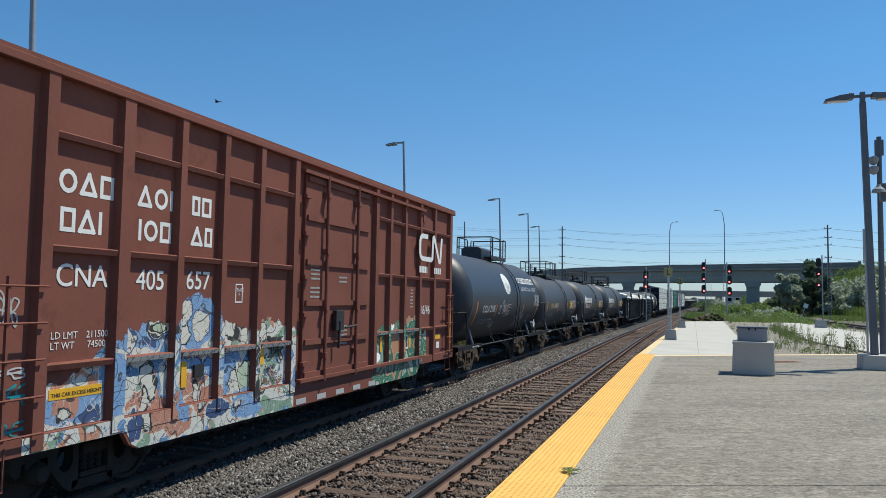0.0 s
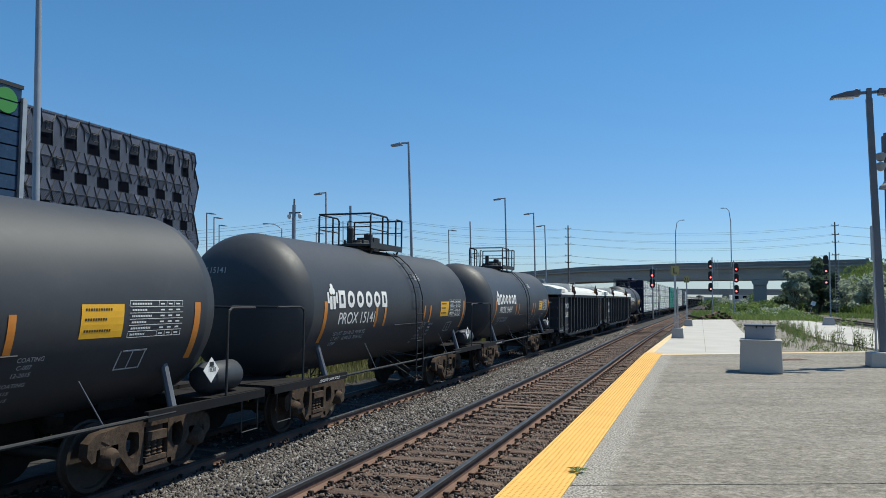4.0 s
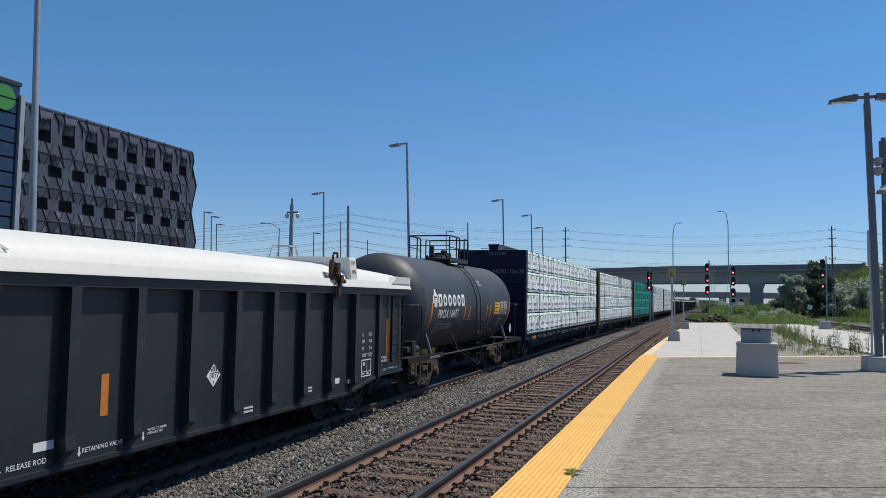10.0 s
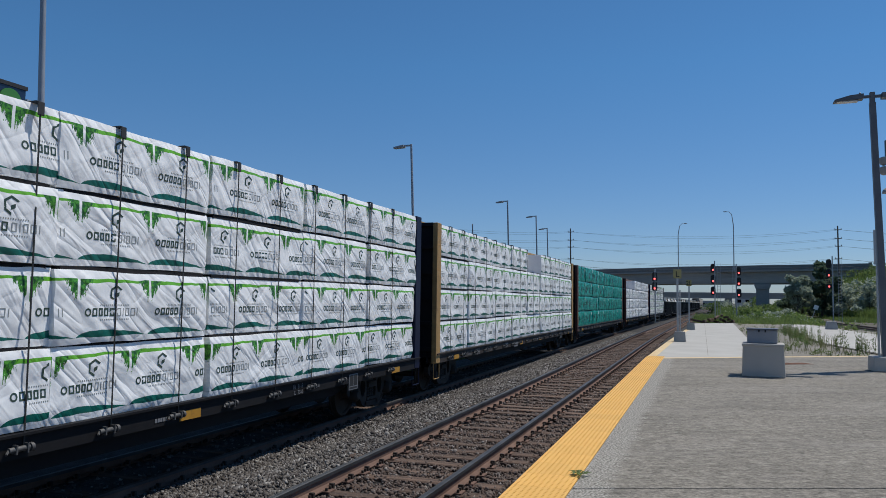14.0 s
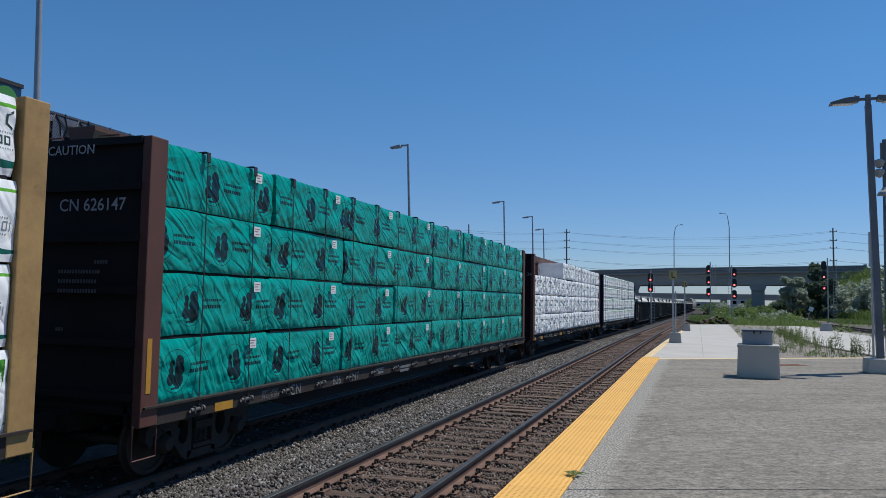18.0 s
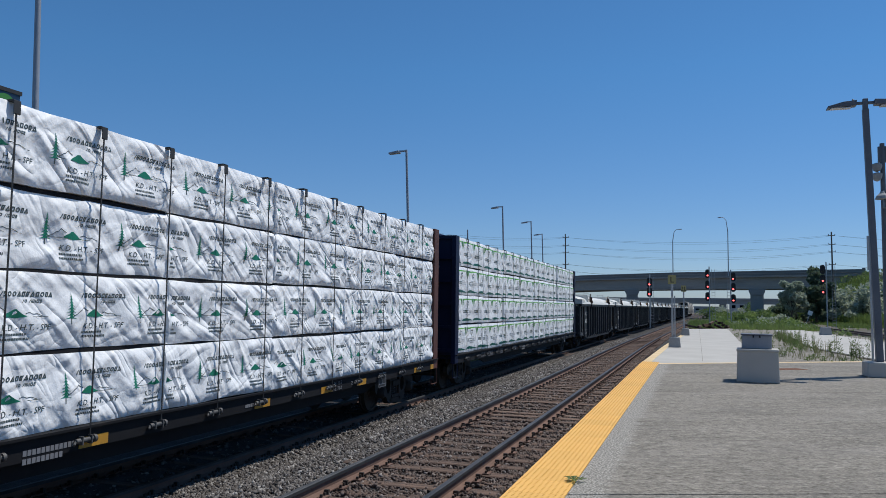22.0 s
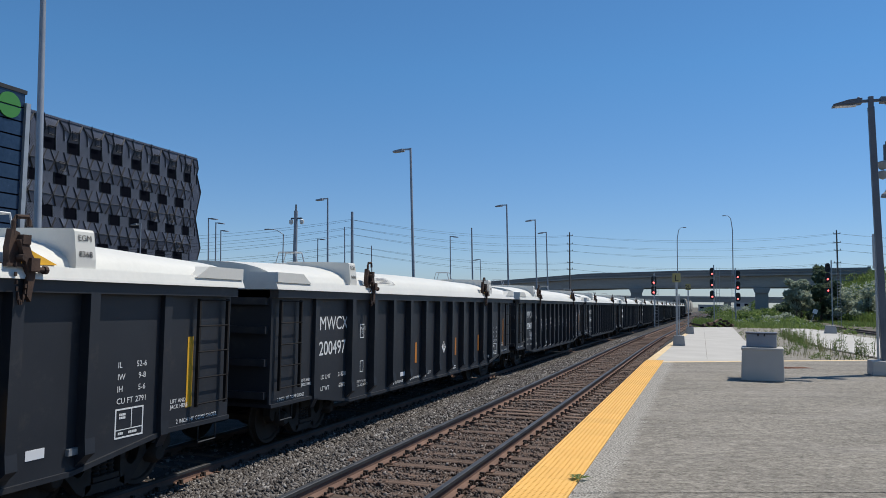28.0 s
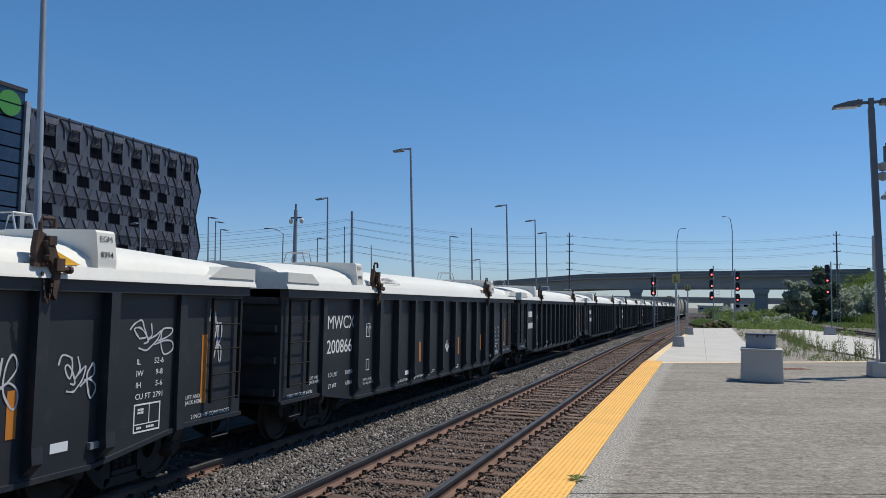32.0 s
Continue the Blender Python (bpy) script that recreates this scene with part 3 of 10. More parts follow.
# camera mast beside it
cm = thing("camera_mast", "grey mast with domed surveillance cameras", "camera mast", at=pose(5.55, 26.4, 0.0))
part("pole", Shape().tube([(0.0, 0, 0), (0.0, 0, 7.2)], 0.10, 12, 0.07), POLE_GREY, cm, smooth=True)
part("bracket", Shape().box(-0.12, 0.12, -0.05, 0.05, 6.6, 7.1), POLE_GREY, cm)
for z in (6.45, 6.15):
    part("camera_dome", Shape().lathe([(-0.16, 0.02), (-0.12, 0.10), (0, 0.15), (0.08, 0.15), (0.12, 0.05)], (-0.18, -0.1, z), "z", 14), CONCRETE_GREY, cm, "white camera dome", smooth=True)
tp = thing("slim_post", "slim grey lattice post behind the platform", "post", at=pose(6.66, 34.3, 0.0))
part("pole", Shape().tube([(0, 0, -0.4), (0, 0, 5.0)], 0.045, 8), GALV, tp)
part("banner", Shape().box(-0.1, 0.12, -0.03, 0.03, 3.6, 5.0), GALV, tp)

# sign posts with letters
for x, y, text, wd in ((-1.20, 40.2, "L", 0.40), (-0.93, 58.4, "2L", 0.36)):
    sp = thing("sign_post", "grey sign post with a yellow lettered board on a concrete foot", "sign post", at=pose(x, y, 0))
    part("foot", Shape().add([(sx * 0.30 + 0.1, sy * 0.3, 0) for sx, sy in ((-1, -1), (1, -1), (1, 1), (-1, 1))] + [(sx * 0.25 + 0.1, sy * 0.25, 0.50) for sx, sy in ((-1, -1), (1, -1), (1, 1), (-1, 1))],
                             [(3, 2, 1, 0), (4, 5, 6, 7), (0, 1, 5, 4), (1, 2, 6, 5), (2, 3, 7, 6), (3, 0, 4, 7)]), CONCRETE_GREY, sp, "concrete foot", bevel=0.015)
    part("post", Shape().box(-0.05, 0.05, -0.04, 0.04, 0.5, 3.65), GALV, sp)
    if text == "L":
        part("post", Shape().box(0.09, 0.15, -0.04, 0.04, 0.5, 2.6), GALV, sp)
    bd = part("board", Shape().box(-wd / 2, wd / 2, -0.06, -0.045, 3.20, 3.66), plain("board_" + text, (0.33, 0.29, 0.12), 0.6), sp, "dull yellow board")
    ob = new("letter", letters(text, 0.30, BLACK, "CENTER"))
    ob.parent = bd
    ob.matrix_basis = Matrix.Translation((0, -0.066, 3.28)) @ Matrix.Rotation(math.pi / 2, 4, "X")
foot_block("footing_block", "small pale concrete base on the walkway", 9.75, 67.3, 0.85, 0.62)


# ---- signals ----
def signal(x, y, heads, label, board=False, ladder_side=0.6):
    g0 = -0.3
    s = thing("signal_mast", label, "railway signal", "signals at the junction", pose(x, y, 0))
    part("mast", Shape().tube([(ladder_side * 0.4, 0, g0), (ladder_side * 0.4, 0, heads[0] + 0.9)], 0.07, 8), GALV, s, smooth=True)
    la = Shape()
    for dx in (0.0, 0.36):
        la.tube([(ladder_side + dx, 0.1, g0), (ladder_side + dx, 0.1, heads[0] + 0.6)], 0.022, 6)
    for k in range(int((heads[0] - g0) / 0.36)):
        la.tube([(ladder_side, 0.1, g0 + 0.36 * k), (ladder_side + 0.36, 0.1, g0 + 0.36 * k)], 0.016, 6)
    part("ladder", la, GALV, s)
    for i, z in enumerate(heads):
        pts = [(0.30 * math.cos(6.2832 * k / 16), z + (0.26 if math.sin(6.2832 * k / 16) > 0 else -0.26) + 0.30 * math.sin(6.2832 * k / 16)) for k in range(16)]
        hd = part("signal_head", Shape().prism(pts, "y", -0.05, 0.02).box(-0.12, 0.12, 0.02, 0.22, z - 0.35, z + 0.35), BLACK, s, "black oval signal head")
        for dz, lit in ((0.24, False), (-0.22, True)):
            part("hood", Shape().prism([(0.13 * math.cos(3.1416 * k / 8), z + dz + 0.13 * math.sin(3.1416 * k / 8)) for k in range(9)] + [(0.11 * math.cos(3.1416 * k / 8), z + dz + 0.11 * math.sin(3.1416 * k / 8)) for k in range(8, -1, -1)], "y", -0.32, -0.05), BLACK, hd)
            if lit and not (board and i == 0):
                part("red_lamp", Shape().lathe([(-0.03, 0.08), (0.0, 0.10)], (0, -0.06, z + dz), "y", 14), RED_LAMP, hd, "lit red lamp")
        part("bracket", Shape().box(0, ladder_side * 0.4, 0.02, 0.10, z - 0.04, z + 0.04), GALV, s)
    if board:
        bd = part("board", Shape().box(-0.40, 0.30, -0.09, -0.06, heads[1] - 1.25, heads[1] - 0.70), bpy.data.materials["board_2L"], s, "dull yellow board")
        ob = new("letter", letters("2L", 0.40, BLACK, "CENTER"))
        ob.parent = bd
        ob.matrix_basis = Matrix.Translation((-0.05, -0.095, heads[1] - 1.17)) @ Matrix.Rotation(math.pi / 2, 4, "X")
    return s


signal(1.28, 100, (6.35, 4.95, 3.5), "signal mast with three red-lit heads and a ladder", ladder_side=0.5)
signal(4.28, 100, (5.95, 4.65, 3.25), "signal mast with three red-lit heads", ladder_side=-0.7)
signal(14.32, 100, (6.85, 5.7, 4.35), "signal mast with red-lit heads above a lettered board", board=True, ladder_side=1.0)
signal(-5.08, 88, (4.85, 3.75), "low signal mast with one red-lit head between the tracks", ladder_side=0.1)
sb = thing("tilted_sign", "small white sign leaning among the weeds", "sign", at=pose(11.6, 95, -0.1, 0, 20, 0))
part("post", Shape().box(-0.03, 0.03, -0.03, 0.03, 0, 1.9), GALV, sb)
part("board", Shape().box(-0.24, 0.24, -0.05, -0.03, 1.6, 2.1), LETTER, sb)

# ---- tracks beyond the weeds ----
def siding(path, label):
    """A curving track: two rails on a dark bed, swept along its middle line."""
    tr = thing("side_track", label, "track")
    tagged(tr, kind="structure")

    def swept(section):
        sh, n = Shape(), len(section)
        for i, (x, y) in enumerate(path):
            (xa, ya), (xb, yb) = path[max(i - 1, 0)], path[min(i + 1, len(path) - 1)]
            nrm = Vector((yb - ya, xa - xb, 0)).normalized()
            sh.v += [(x + nrm.x * o, y + nrm.y * o, z) for o, z in section]
        for i in range(len(path) - 1):
            sh.f += [(i * n + k, i * n + (k + 1) % n, (i + 1) * n + (k + 1) % n, (i + 1) * n + k) for k in range(n)]
        return sh
    for o in (-0.755, 0.755):
        part("rail", swept([(o - 0.035, -0.20), (o - 0.035, -0.05), (o + 0.035, -0.05), (o + 0.035, -0.20)]), RAIL_RUST, tr, "dull rusty rail")
    part("bed", swept([(-2.2, -0.34), (-1.5, -0.19), (1.5, -0.19), (2.2, -0.34)]), BALLAST, tr, "dark ballast bed")


siding([(15.4, 42), (15.1, 55), (14.6, 70), (13.9, 88), (12.9, 106), (11.4, 124)], "dark siding track beside the pale walkway")
siding([(34.5, 60), (31.0, 76), (27.2, 92), (22.9, 112), (19.8, 126), (16.9, 139), (12.6, 158)], "dark siding track half hidden by grass")


def low_ground(x, y):
    """The open strip between the two sidings, where only short weeds grow."""
    return x > 11.6 and x + 0.222 * (y - 139) < 18.2 and y < 150


# pile of old ties beside the line
for i, (x, y, z, rz, ry) in enumerate(((0.4, 84, -0.15, 80, 2), (1.6, 84.5, -0.15, 86, 0), (2.6, 85, -0.15, 95, 3), (1.1, 84.4, 0.06, 70, 4), (2.2, 84.9, 0.08, 100, -5), (0.0, 83, 0.0, 20, 12), (3.4, 86, -0.1, 60, 4), (1.8, 84.6, 0.28, 88, 3), (-0.3, 81.5, -0.2, -35, 8), (0.9, 84.3, 0.28, 75, 0), (2.6, 85.1, 0.28, 92, 3), (1.4, 84.5, 0.48, 82, -4), (2.3, 84.8, 0.50, 96, 2), (1.9, 84.7, 0.68, 88, 0), (3.1, 85.4, 0.10, 80, 4), (0.2, 84.0, 0.10, 85, 0))):
    t = thing("old_tie", "weathered timber tie lying in a heap", "railway tie", "heap of old ties", pose(x, y, z, 0, ry, rz))
    part("timber", Shape().box(-1.3, 1.3, -0.12, 0.12, -0.1, 0.1), TIE_WOOD, t, bevel=0.015)


# ---- poles, lamps and wires ----
def at_dir(dx, dz, y):
    return Vector((dx * y, y, 1.96 + dz * y))


def lot_lamp(top, low, y, arm=-1, r=0.075, head=True, label="tall grey parking-lot lamp post"):
    """top, low: directions to the pole's upper end and a lower point; the pole stands at distance y."""
    a, b = at_dir(*top, y), at_dir(*low, y)
    slope = 0.6 * (a.x - b.x) / (a.z - b.z)
    foot = Vector((a.x - slope * (a.z + 1.0), y, -1.0))
    p = thing("lamp_post", label, "lamp post", "parking-lot lamp posts", Matrix.Translation(foot))
    up = a - foot
    part("pole", Shape().tube([(0, 0, 0), tuple(up)], r * 1.2, 10, r * 0.75), LOT_GREY, p, smooth=True)
    part("base", Shape().lathe([(0, 0.3), (0.7, 0.28)], (0, 0, 0), "z", 12), CONCRETE_GREY, p)
    if head:
        part("arm", Shape().box(*sorted((up.x, up.x + arm * 0.5)), up.y - 0.04, up.y + 0.04, up.z - 0.10, up.z - 0.02), LOT_GREY, p)
        part("lamp_head", Shape().prism([(up.x + arm * 0.35, up.z - 0.16), (up.x + arm * 0.95, up.z - 0.20), (up.x + arm * 0.95, up.z - 0.12), (up.x + arm * 0.4, up.z - 0.02)], "y", up.y - 0.15, up.y + 0.15), LOT_GREY, p, bevel=0.01)
    return p


lot_lamp((-1.1083, 0.62), (-1.0776, 0.1048), 13.75, r=0.085)
lot_lamp((-0.3962, 0.2238), (-0.3831, 0.0383), 36)
lot_lamp((-0.2525, 0.1375), (-0.2481, 0.0487), 59)
lot_lamp((-0.2125, 0.1156), (-0.2097, 0.0533), 71)
lot_lamp((-0.1972, 0.0983), (-0.195, 0.054), 83)
lot_lamp((-0.5281, 0.1555), (-0.5238, 0.0548), 50)
lot_lamp((-0.7385, 0.1304), (-0.735, 0.0731), 58, arm=1)
lot_lamp((-0.7245, 0.1230), (-0.722, 0.073), 62, arm=1)
lot_lamp((-0.7146, 0.1106), (-0.7126, 0.0729), 69, arm=1)
lot_lamp((-0.5429, 0.0946), (-0.5422, 0.0692), 80, arm=1)
lot_lamp((-0.4989, 0.1111), (-0.4966, 0.0589), 75, head=False, r=0.07, label="slim grey pole in the parking lot")
lot_lamp((-0.4549, 0.0828), (-0.4526, 0.0464), 90, head=False, r=0.08, label="slim grey pole in the parking lot")
lot_lamp((-0.4871, 0.1335), (-0.4839, 0.0489), 62, head=False, r=0.15, label="thick grey pole in the parking lot")
lot_lamp((-0.3339, 0.0950), (-0.3317, 0.0353), 80, arm=1, r=0.07)
lot_lamp((-0.3025, 0.1058), (-0.2991, 0.0385), 76, head=False, r=0.09, label="grey pole in the parking lot")
lot_lamp((-0.2896, 0.0621), (-0.2877, 0.037), 95, r=0.06)
lot_lamp((-0.87, 0.125), (-0.868, 0.07), 52, r=0.06)
# curved street lamp
p = thing("street_lamp", "grey street lamp with a long curved arm", "street lamp", at=pose(-0.6019 * 88, 88, -1.0))
part("pole", Shape().tube([(0, 0, 0), (0, 0, 0.1023 * 88 + 2.96)], 0.11, 10, 0.07), GALV, p, smooth=True)
part("arm", Shape().tube([(0, 0, 0.1023 * 88 + 2.9), (-1.0, 0, 0.1085 * 88 + 2.96), (-2.2, 0, 0.1105 * 88 + 2.96)], 0.05, 8), GALV, p, smooth=True)
part("lamp_head", Shape().box(-2.9, -2.1, -0.15, 0.15, 0.1105 * 88 + 2.86, 0.1105 * 88 + 3.0), GALV, p, bevel=0.03)
# camera pole in the lot
p = thing("camera_pole", "thick grey pole with two white camera domes", "camera pole", at=pose(-0.5800 * 36, 36, -1.0))
part("pole", Shape().tube([(0, 0, 0), (-0.05, 0, 0.1376 * 36 + 2.96)], 0.14, 12, 0.10), LOT_GREY, p, smooth=True)
part("finial", Shape().tube([(-0.05, 0, 0.1376 * 36 + 2.9), (-0.05, 0, 0.1376 * 36 + 3.3)], 0.05, 8), POLE_GREY, p)
for s in (-1, 1):
    part("arm", Shape().box(*sorted((0, s * 0.34)), -0.04, 0.04, 7.45, 7.53), POLE_GREY, p)
    part("camera_dome", Shape().lathe([(-0.16, 0.02), (-0.13, 0.09), (-0.03, 0.12), (0.07, 0.115), (0.12, 0.04)], (s * 0.33, 0, 7.32), "z", 14), LETTER, p, "white camera dome", smooth=True)
# utility poles and wires
WIRE = plain("cable_black", (0.03, 0.03, 0.03), 0.6)


def utility_pole(x, y, h, arms):
    p = thing("utility_pole", "weathered wooden utility pole with crossarms", "utility pole", "utility poles", pose(x, y, -0.5))
    part("pole", Shape().tube([(0, 0, 0), (-0.1, 0, h)], 0.16, 10, 0.10), POLE_WOOD, p, smooth=True)
    for z in arms:
        part("crossarm", Shape().box(-0.55, 0.45, -0.06, 0.06, z - 0.05, z + 0.05), POLE_WOOD, p)
        for dx in (-0.5, 0.4):
            part("insulator", Shape().lathe([(0, 0.05), (0.14, 0.06), (0.18, 0.03)], (dx, 0, z + 0.05), "z", 8), CONCRETE_GREY, p)
    return p


A0, B0 = Vector((-0.165 * 128, 128, 0)), Vector((0.1545 * 132, 132, 0))
ARMS = (14.3, 12.9, 11.7, 9.7, 8.6)
utility_pole(A0.x, A0.y, 14.9, ARMS)
utility_pole(B0.x, B0.y, 14.9, ARMS)


def wire(a, b, sag, n=16, r=0.012):
    a, b = Vector(a), Vector(b)
    return Shape().tube([a.lerp(b, i / n) - Vector((0, 0, 4 * sag * (i / n) * (1 - i / n))) for i in range(n + 1)], r, 5)


wires = thing("overhead_wires", "thin dark overhead wires between the poles", "wires")
tagged(wires, kind="stuff")
for z in ARMS:
    for d, sag in ((-0.45, 1.0), (0.4, 1.25)):
        part("wire", wire((A0.x + d, 128 + d, z - 0.5), (B0.x + d, 132 + d, z - 0.5), sag), WIRE, wires)
        part("wire", wire((B0.x + d, 132 + d, z - 0.5), (75, 150 + d, z - 0.2), sag + 0.2), WIRE, wires)
        part("wire", wire((A0.x + d, 128 + d, z - 0.5), (-0.487 * 75, 75 + d, 0.62 * z + 2.2), sag - 0.2), WIRE, wires)
        part("wire", wire((-0.487 * 75, 75 + d, 0.62 * z + 2.2), (-85, 60 + d, 0.55 * z + 1.2), sag + 0.5), WIRE, wires)
wires.matrix_basis = Matrix.Identity(4)

# ---- road bridge over the tracks ----
BRIDGE = [Vector(p) for p in ((33.6, 177.8, 10.75), (-5, 190, 10.65), (-30, 206, 10.6), (-72, 266, 10.4), (-125, 352, 10.3))]


def along(section, path, material, name, parent, label=""):
    """Sweeps a closed section (offset away from the viewer, height) along the bridge's line."""
    s, n = Shape(), len(section)
    for i, p in enumerate(path):
        d = (path[min(i + 1, len(path) - 1)] - path[max(i - 1, 0)])
        nrm = Vector((d.y, -d.x, 0)).normalized()
        if nrm.y < 0:
            nrm = -nrm
        s.v += [tuple(p + nrm * a + Vector((0, 0, b))) for a, b in section]
    for i in range(len(path) - 1):
        s.f += [(i * n + k, i * n + (k + 1) % n, (i + 1) * n + (k + 1) % n, (i + 1) * n + k) for k in range(n)]
    s.f += [tuple(range(n)), tuple(range((len(path) - 1) * n, len(path) * n))]
    return part(name, s, material, parent, label)


br = thing("road_bridge", "long grey concrete road bridge over the railway", "bridge")
PARAPET = worn("weathered_parapet", (0.17, 0.166, 0.16), (0.25, 0.243, 0.232), 0.9, big=0.15, fine=4, relief=0.1, scale=(0.3, 0.3, 3), dirt=(0.14, 0.136, 0.13))
along([(0, 0), (0.35, 0), (0.45, -1.1), (0, -1.1)], BRIDGE, PARAPET, "parapet", br)
along([(-0.06, -0.52), (0.0, -0.52), (0.0, -0.62), (-0.06, -0.62)], BRIDGE, BRIDGE_CONCRETE, "ledge", br, "narrow ledge along the parapet")
along([(12, 0), (11.65, 0), (11.55, -1.1), (12, -1.1)], BRIDGE, BRIDGE_CONCRETE, "parapet", br)
along([(-0.15, -1.1), (12.15, -1.1), (12.15, -1.45), (-0.15, -1.45)], BRIDGE, BRIDGE_CONCRETE, "deck", br)
GIRDER = worn("grey_girder", (0.30, 0.28, 0.25), (0.41, 0.385, 0.345), 0.85, big=0.12, fine=3, scale=(0.25, 0.25, 3), dirt=(0.20, 0.19, 0.18))
for off in (0.7, 4.0, 7.5, 11.0):
    along([(off, -1.45), (off + 0.5, -1.45), (off + 0.5, -4.1), (off, -4.1)], BRIDGE, GIRDER, "girder", br)
for x, y in ((12.9, 184.6), (-15.6, 196.4), (-45, 228), (-72, 266)):
    capd = Shape().prism([(-1.75, 6.55), (1.75, 6.55), (1.75, 6.05), (1.42, 5.30), (-1.42, 5.30), (-1.75, 6.05)], "y", 0, 10.5)
    ob = part("pier_cap", capd, BRIDGE_CONCRETE, br, at=pose(x, y, 0, 0, 0, -math.degrees(math.atan2(x, y))))
    for yy in (0.3, 4.2, 8.4):
        part("pier", Shape().box(-1.4, 1.4, yy, yy + 1.5, -0.7, 5.29), BRIDGE_CONCRETE, ob, bevel=0.05)
part("abutment", Shape().box(-5.2, -0.2, 0.6, 11.4, -1, 9.6), GIRDER, br, at=pose(33.6, 177.8, 0, 0, 0, -17))
part("end_post", Shape().box(-0.6, 0.0, -0.05, 0.5, 8.8, 10.95), PARAPET, br, at=pose(33.6, 177.8, 0, 0, 0, -17))
for dx, dz, dlow, y, sgn in ((-0.029, 0.1007, -0.0286, 190, 1), (0.0335, 0.1146, 0.0375, 181, -1)):
    p = thing("bridge_lamp", "tall grey street lamp on the road bridge", "street lamp", "bridge lamps", pose(dlow * y, y, 10.0))
    h = dz * y + 1.96 - 10.0
    part("pole", Shape().tube([(0, 0.3, -0.6), (0.0, 0.3, h * 0.75), (sgn * 0.35, 0.3, h * 0.95)], 0.12, 8, 0.08), GALV, p, smooth=True)
    part("arm", Shape().tube([(sgn * 0.35, 0.3, h * 0.95), (sgn * 0.9, 0.3, h), (sgn * 1.6, 0.3, h)], 0.06, 8), GALV, p, smooth=True)
    part("lamp_head", Shape().box(*sorted((sgn * 1.4, sgn * 2.1)), 0.15, 0.45, h - 0.05, h + 0.12), GALV, p)
far_br = thing("far_bridge", "distant grey road bridge behind the first", "bridge")
part("deck", Shape().box(-70, 150, 420, 432, 4.6, 6.9), BRIDGE_CONCRETE, far_br)
part("parapet", Shape().box(-70, 150, 419.6, 420, 6.6, 7.6), BRIDGE_CONCRETE, far_br)
for x in (13.0, 45, -22):
    part("pier", Shape().box(x - 1.6, x + 1.6, 421, 431, -1, 4.6), BRIDGE_CONCRETE, far_br)


# lorry that crosses the bridge, only its upper half above the parapet
def lorry():
    c = thing("lorry", "white box lorry crossing the road bridge", "lorry")
    WHITE = worn("white_lorry_body", (0.62, 0.63, 0.64), (0.72, 0.73, 0.74), 0.5, big=1, fine=10)
    part("box_body", Shape().box(-3.3, 2.3, -1.2, 1.2, 0.95, 3.4), WHITE, c, bevel=0.03)
    cab = part("cab", Shape().prism([(2.4, 0.6), (4.3, 0.6), (4.3, 1.6), (3.9, 2.5), (2.4, 2.6)], "y", -1.1, 1.1), WHITE, c, bevel=0.05)
    part("windscreen", Shape().prism([(4.24, 1.72), (4.30, 1.72), (3.96, 2.42), (3.90, 2.42)], "y", -0.95, 0.95), BLACK, cab)
    part("chassis", Shape().box(-3.2, 4.2, -0.5, 0.5, 0.55, 0.9), UNDER, c)
    for x in (-2.2, 3.3):
        for y in (-1.0, 1.0):
            w = part("wheel", Shape().lathe([(-0.14, 0.2), (-0.14, 0.46), (0.14, 0.46), (0.14, 0.2)], (x, y, 0.48), "y", 16), BLACK, c)
            part("rim", Shape().lathe([(-0.15, 0.05), (-0.15, 0.22), (0.15, 0.22), (0.15, 0.05)], (x, y, 0.48), "y", 12), GALV, w)
    return c


LORRY = lorry()


def bird():
    b = thing("bird", "small dark bird in flight", "bird")
    part("body", Shape().lathe([(-0.17, 0.01), (-0.10, 0.045), (0.02, 0.06), (0.12, 0.045), (0.17, 0.01)], (0, 0, 0), "x", 10), BLACK, b, smooth=True)
    part("tail", Shape().prism([(-0.15, -0.03), (-0.30, -0.06), (-0.30, 0.06), (-0.15, 0.03)], "z", -0.006, 0.006), BLACK, b)
    for s in (-1, 1):
        part("wing", Shape().add([(0.08, 0, 0.02), (0.02, s * 0.24, 0.09), (-0.14, s * 0.42, 0.05), (-0.10, s * 0.2, 0.06), (-0.08, 0, 0.02), (0.08, 0, 0.03), (0.02, s * 0.24, 0.10), (-0.14, s * 0.42, 0.06), (-0.10, s * 0.2, 0.07), (-0.08, 0, 0.03)],
                                     [(0, 1, 2, 3, 4), (5, 9, 8, 7, 6), (0, 5, 6, 1), (1, 6, 7, 2), (2, 7, 8, 3), (3, 8, 9, 4)]), BLACK, b)
    return b


BIRD = bird()

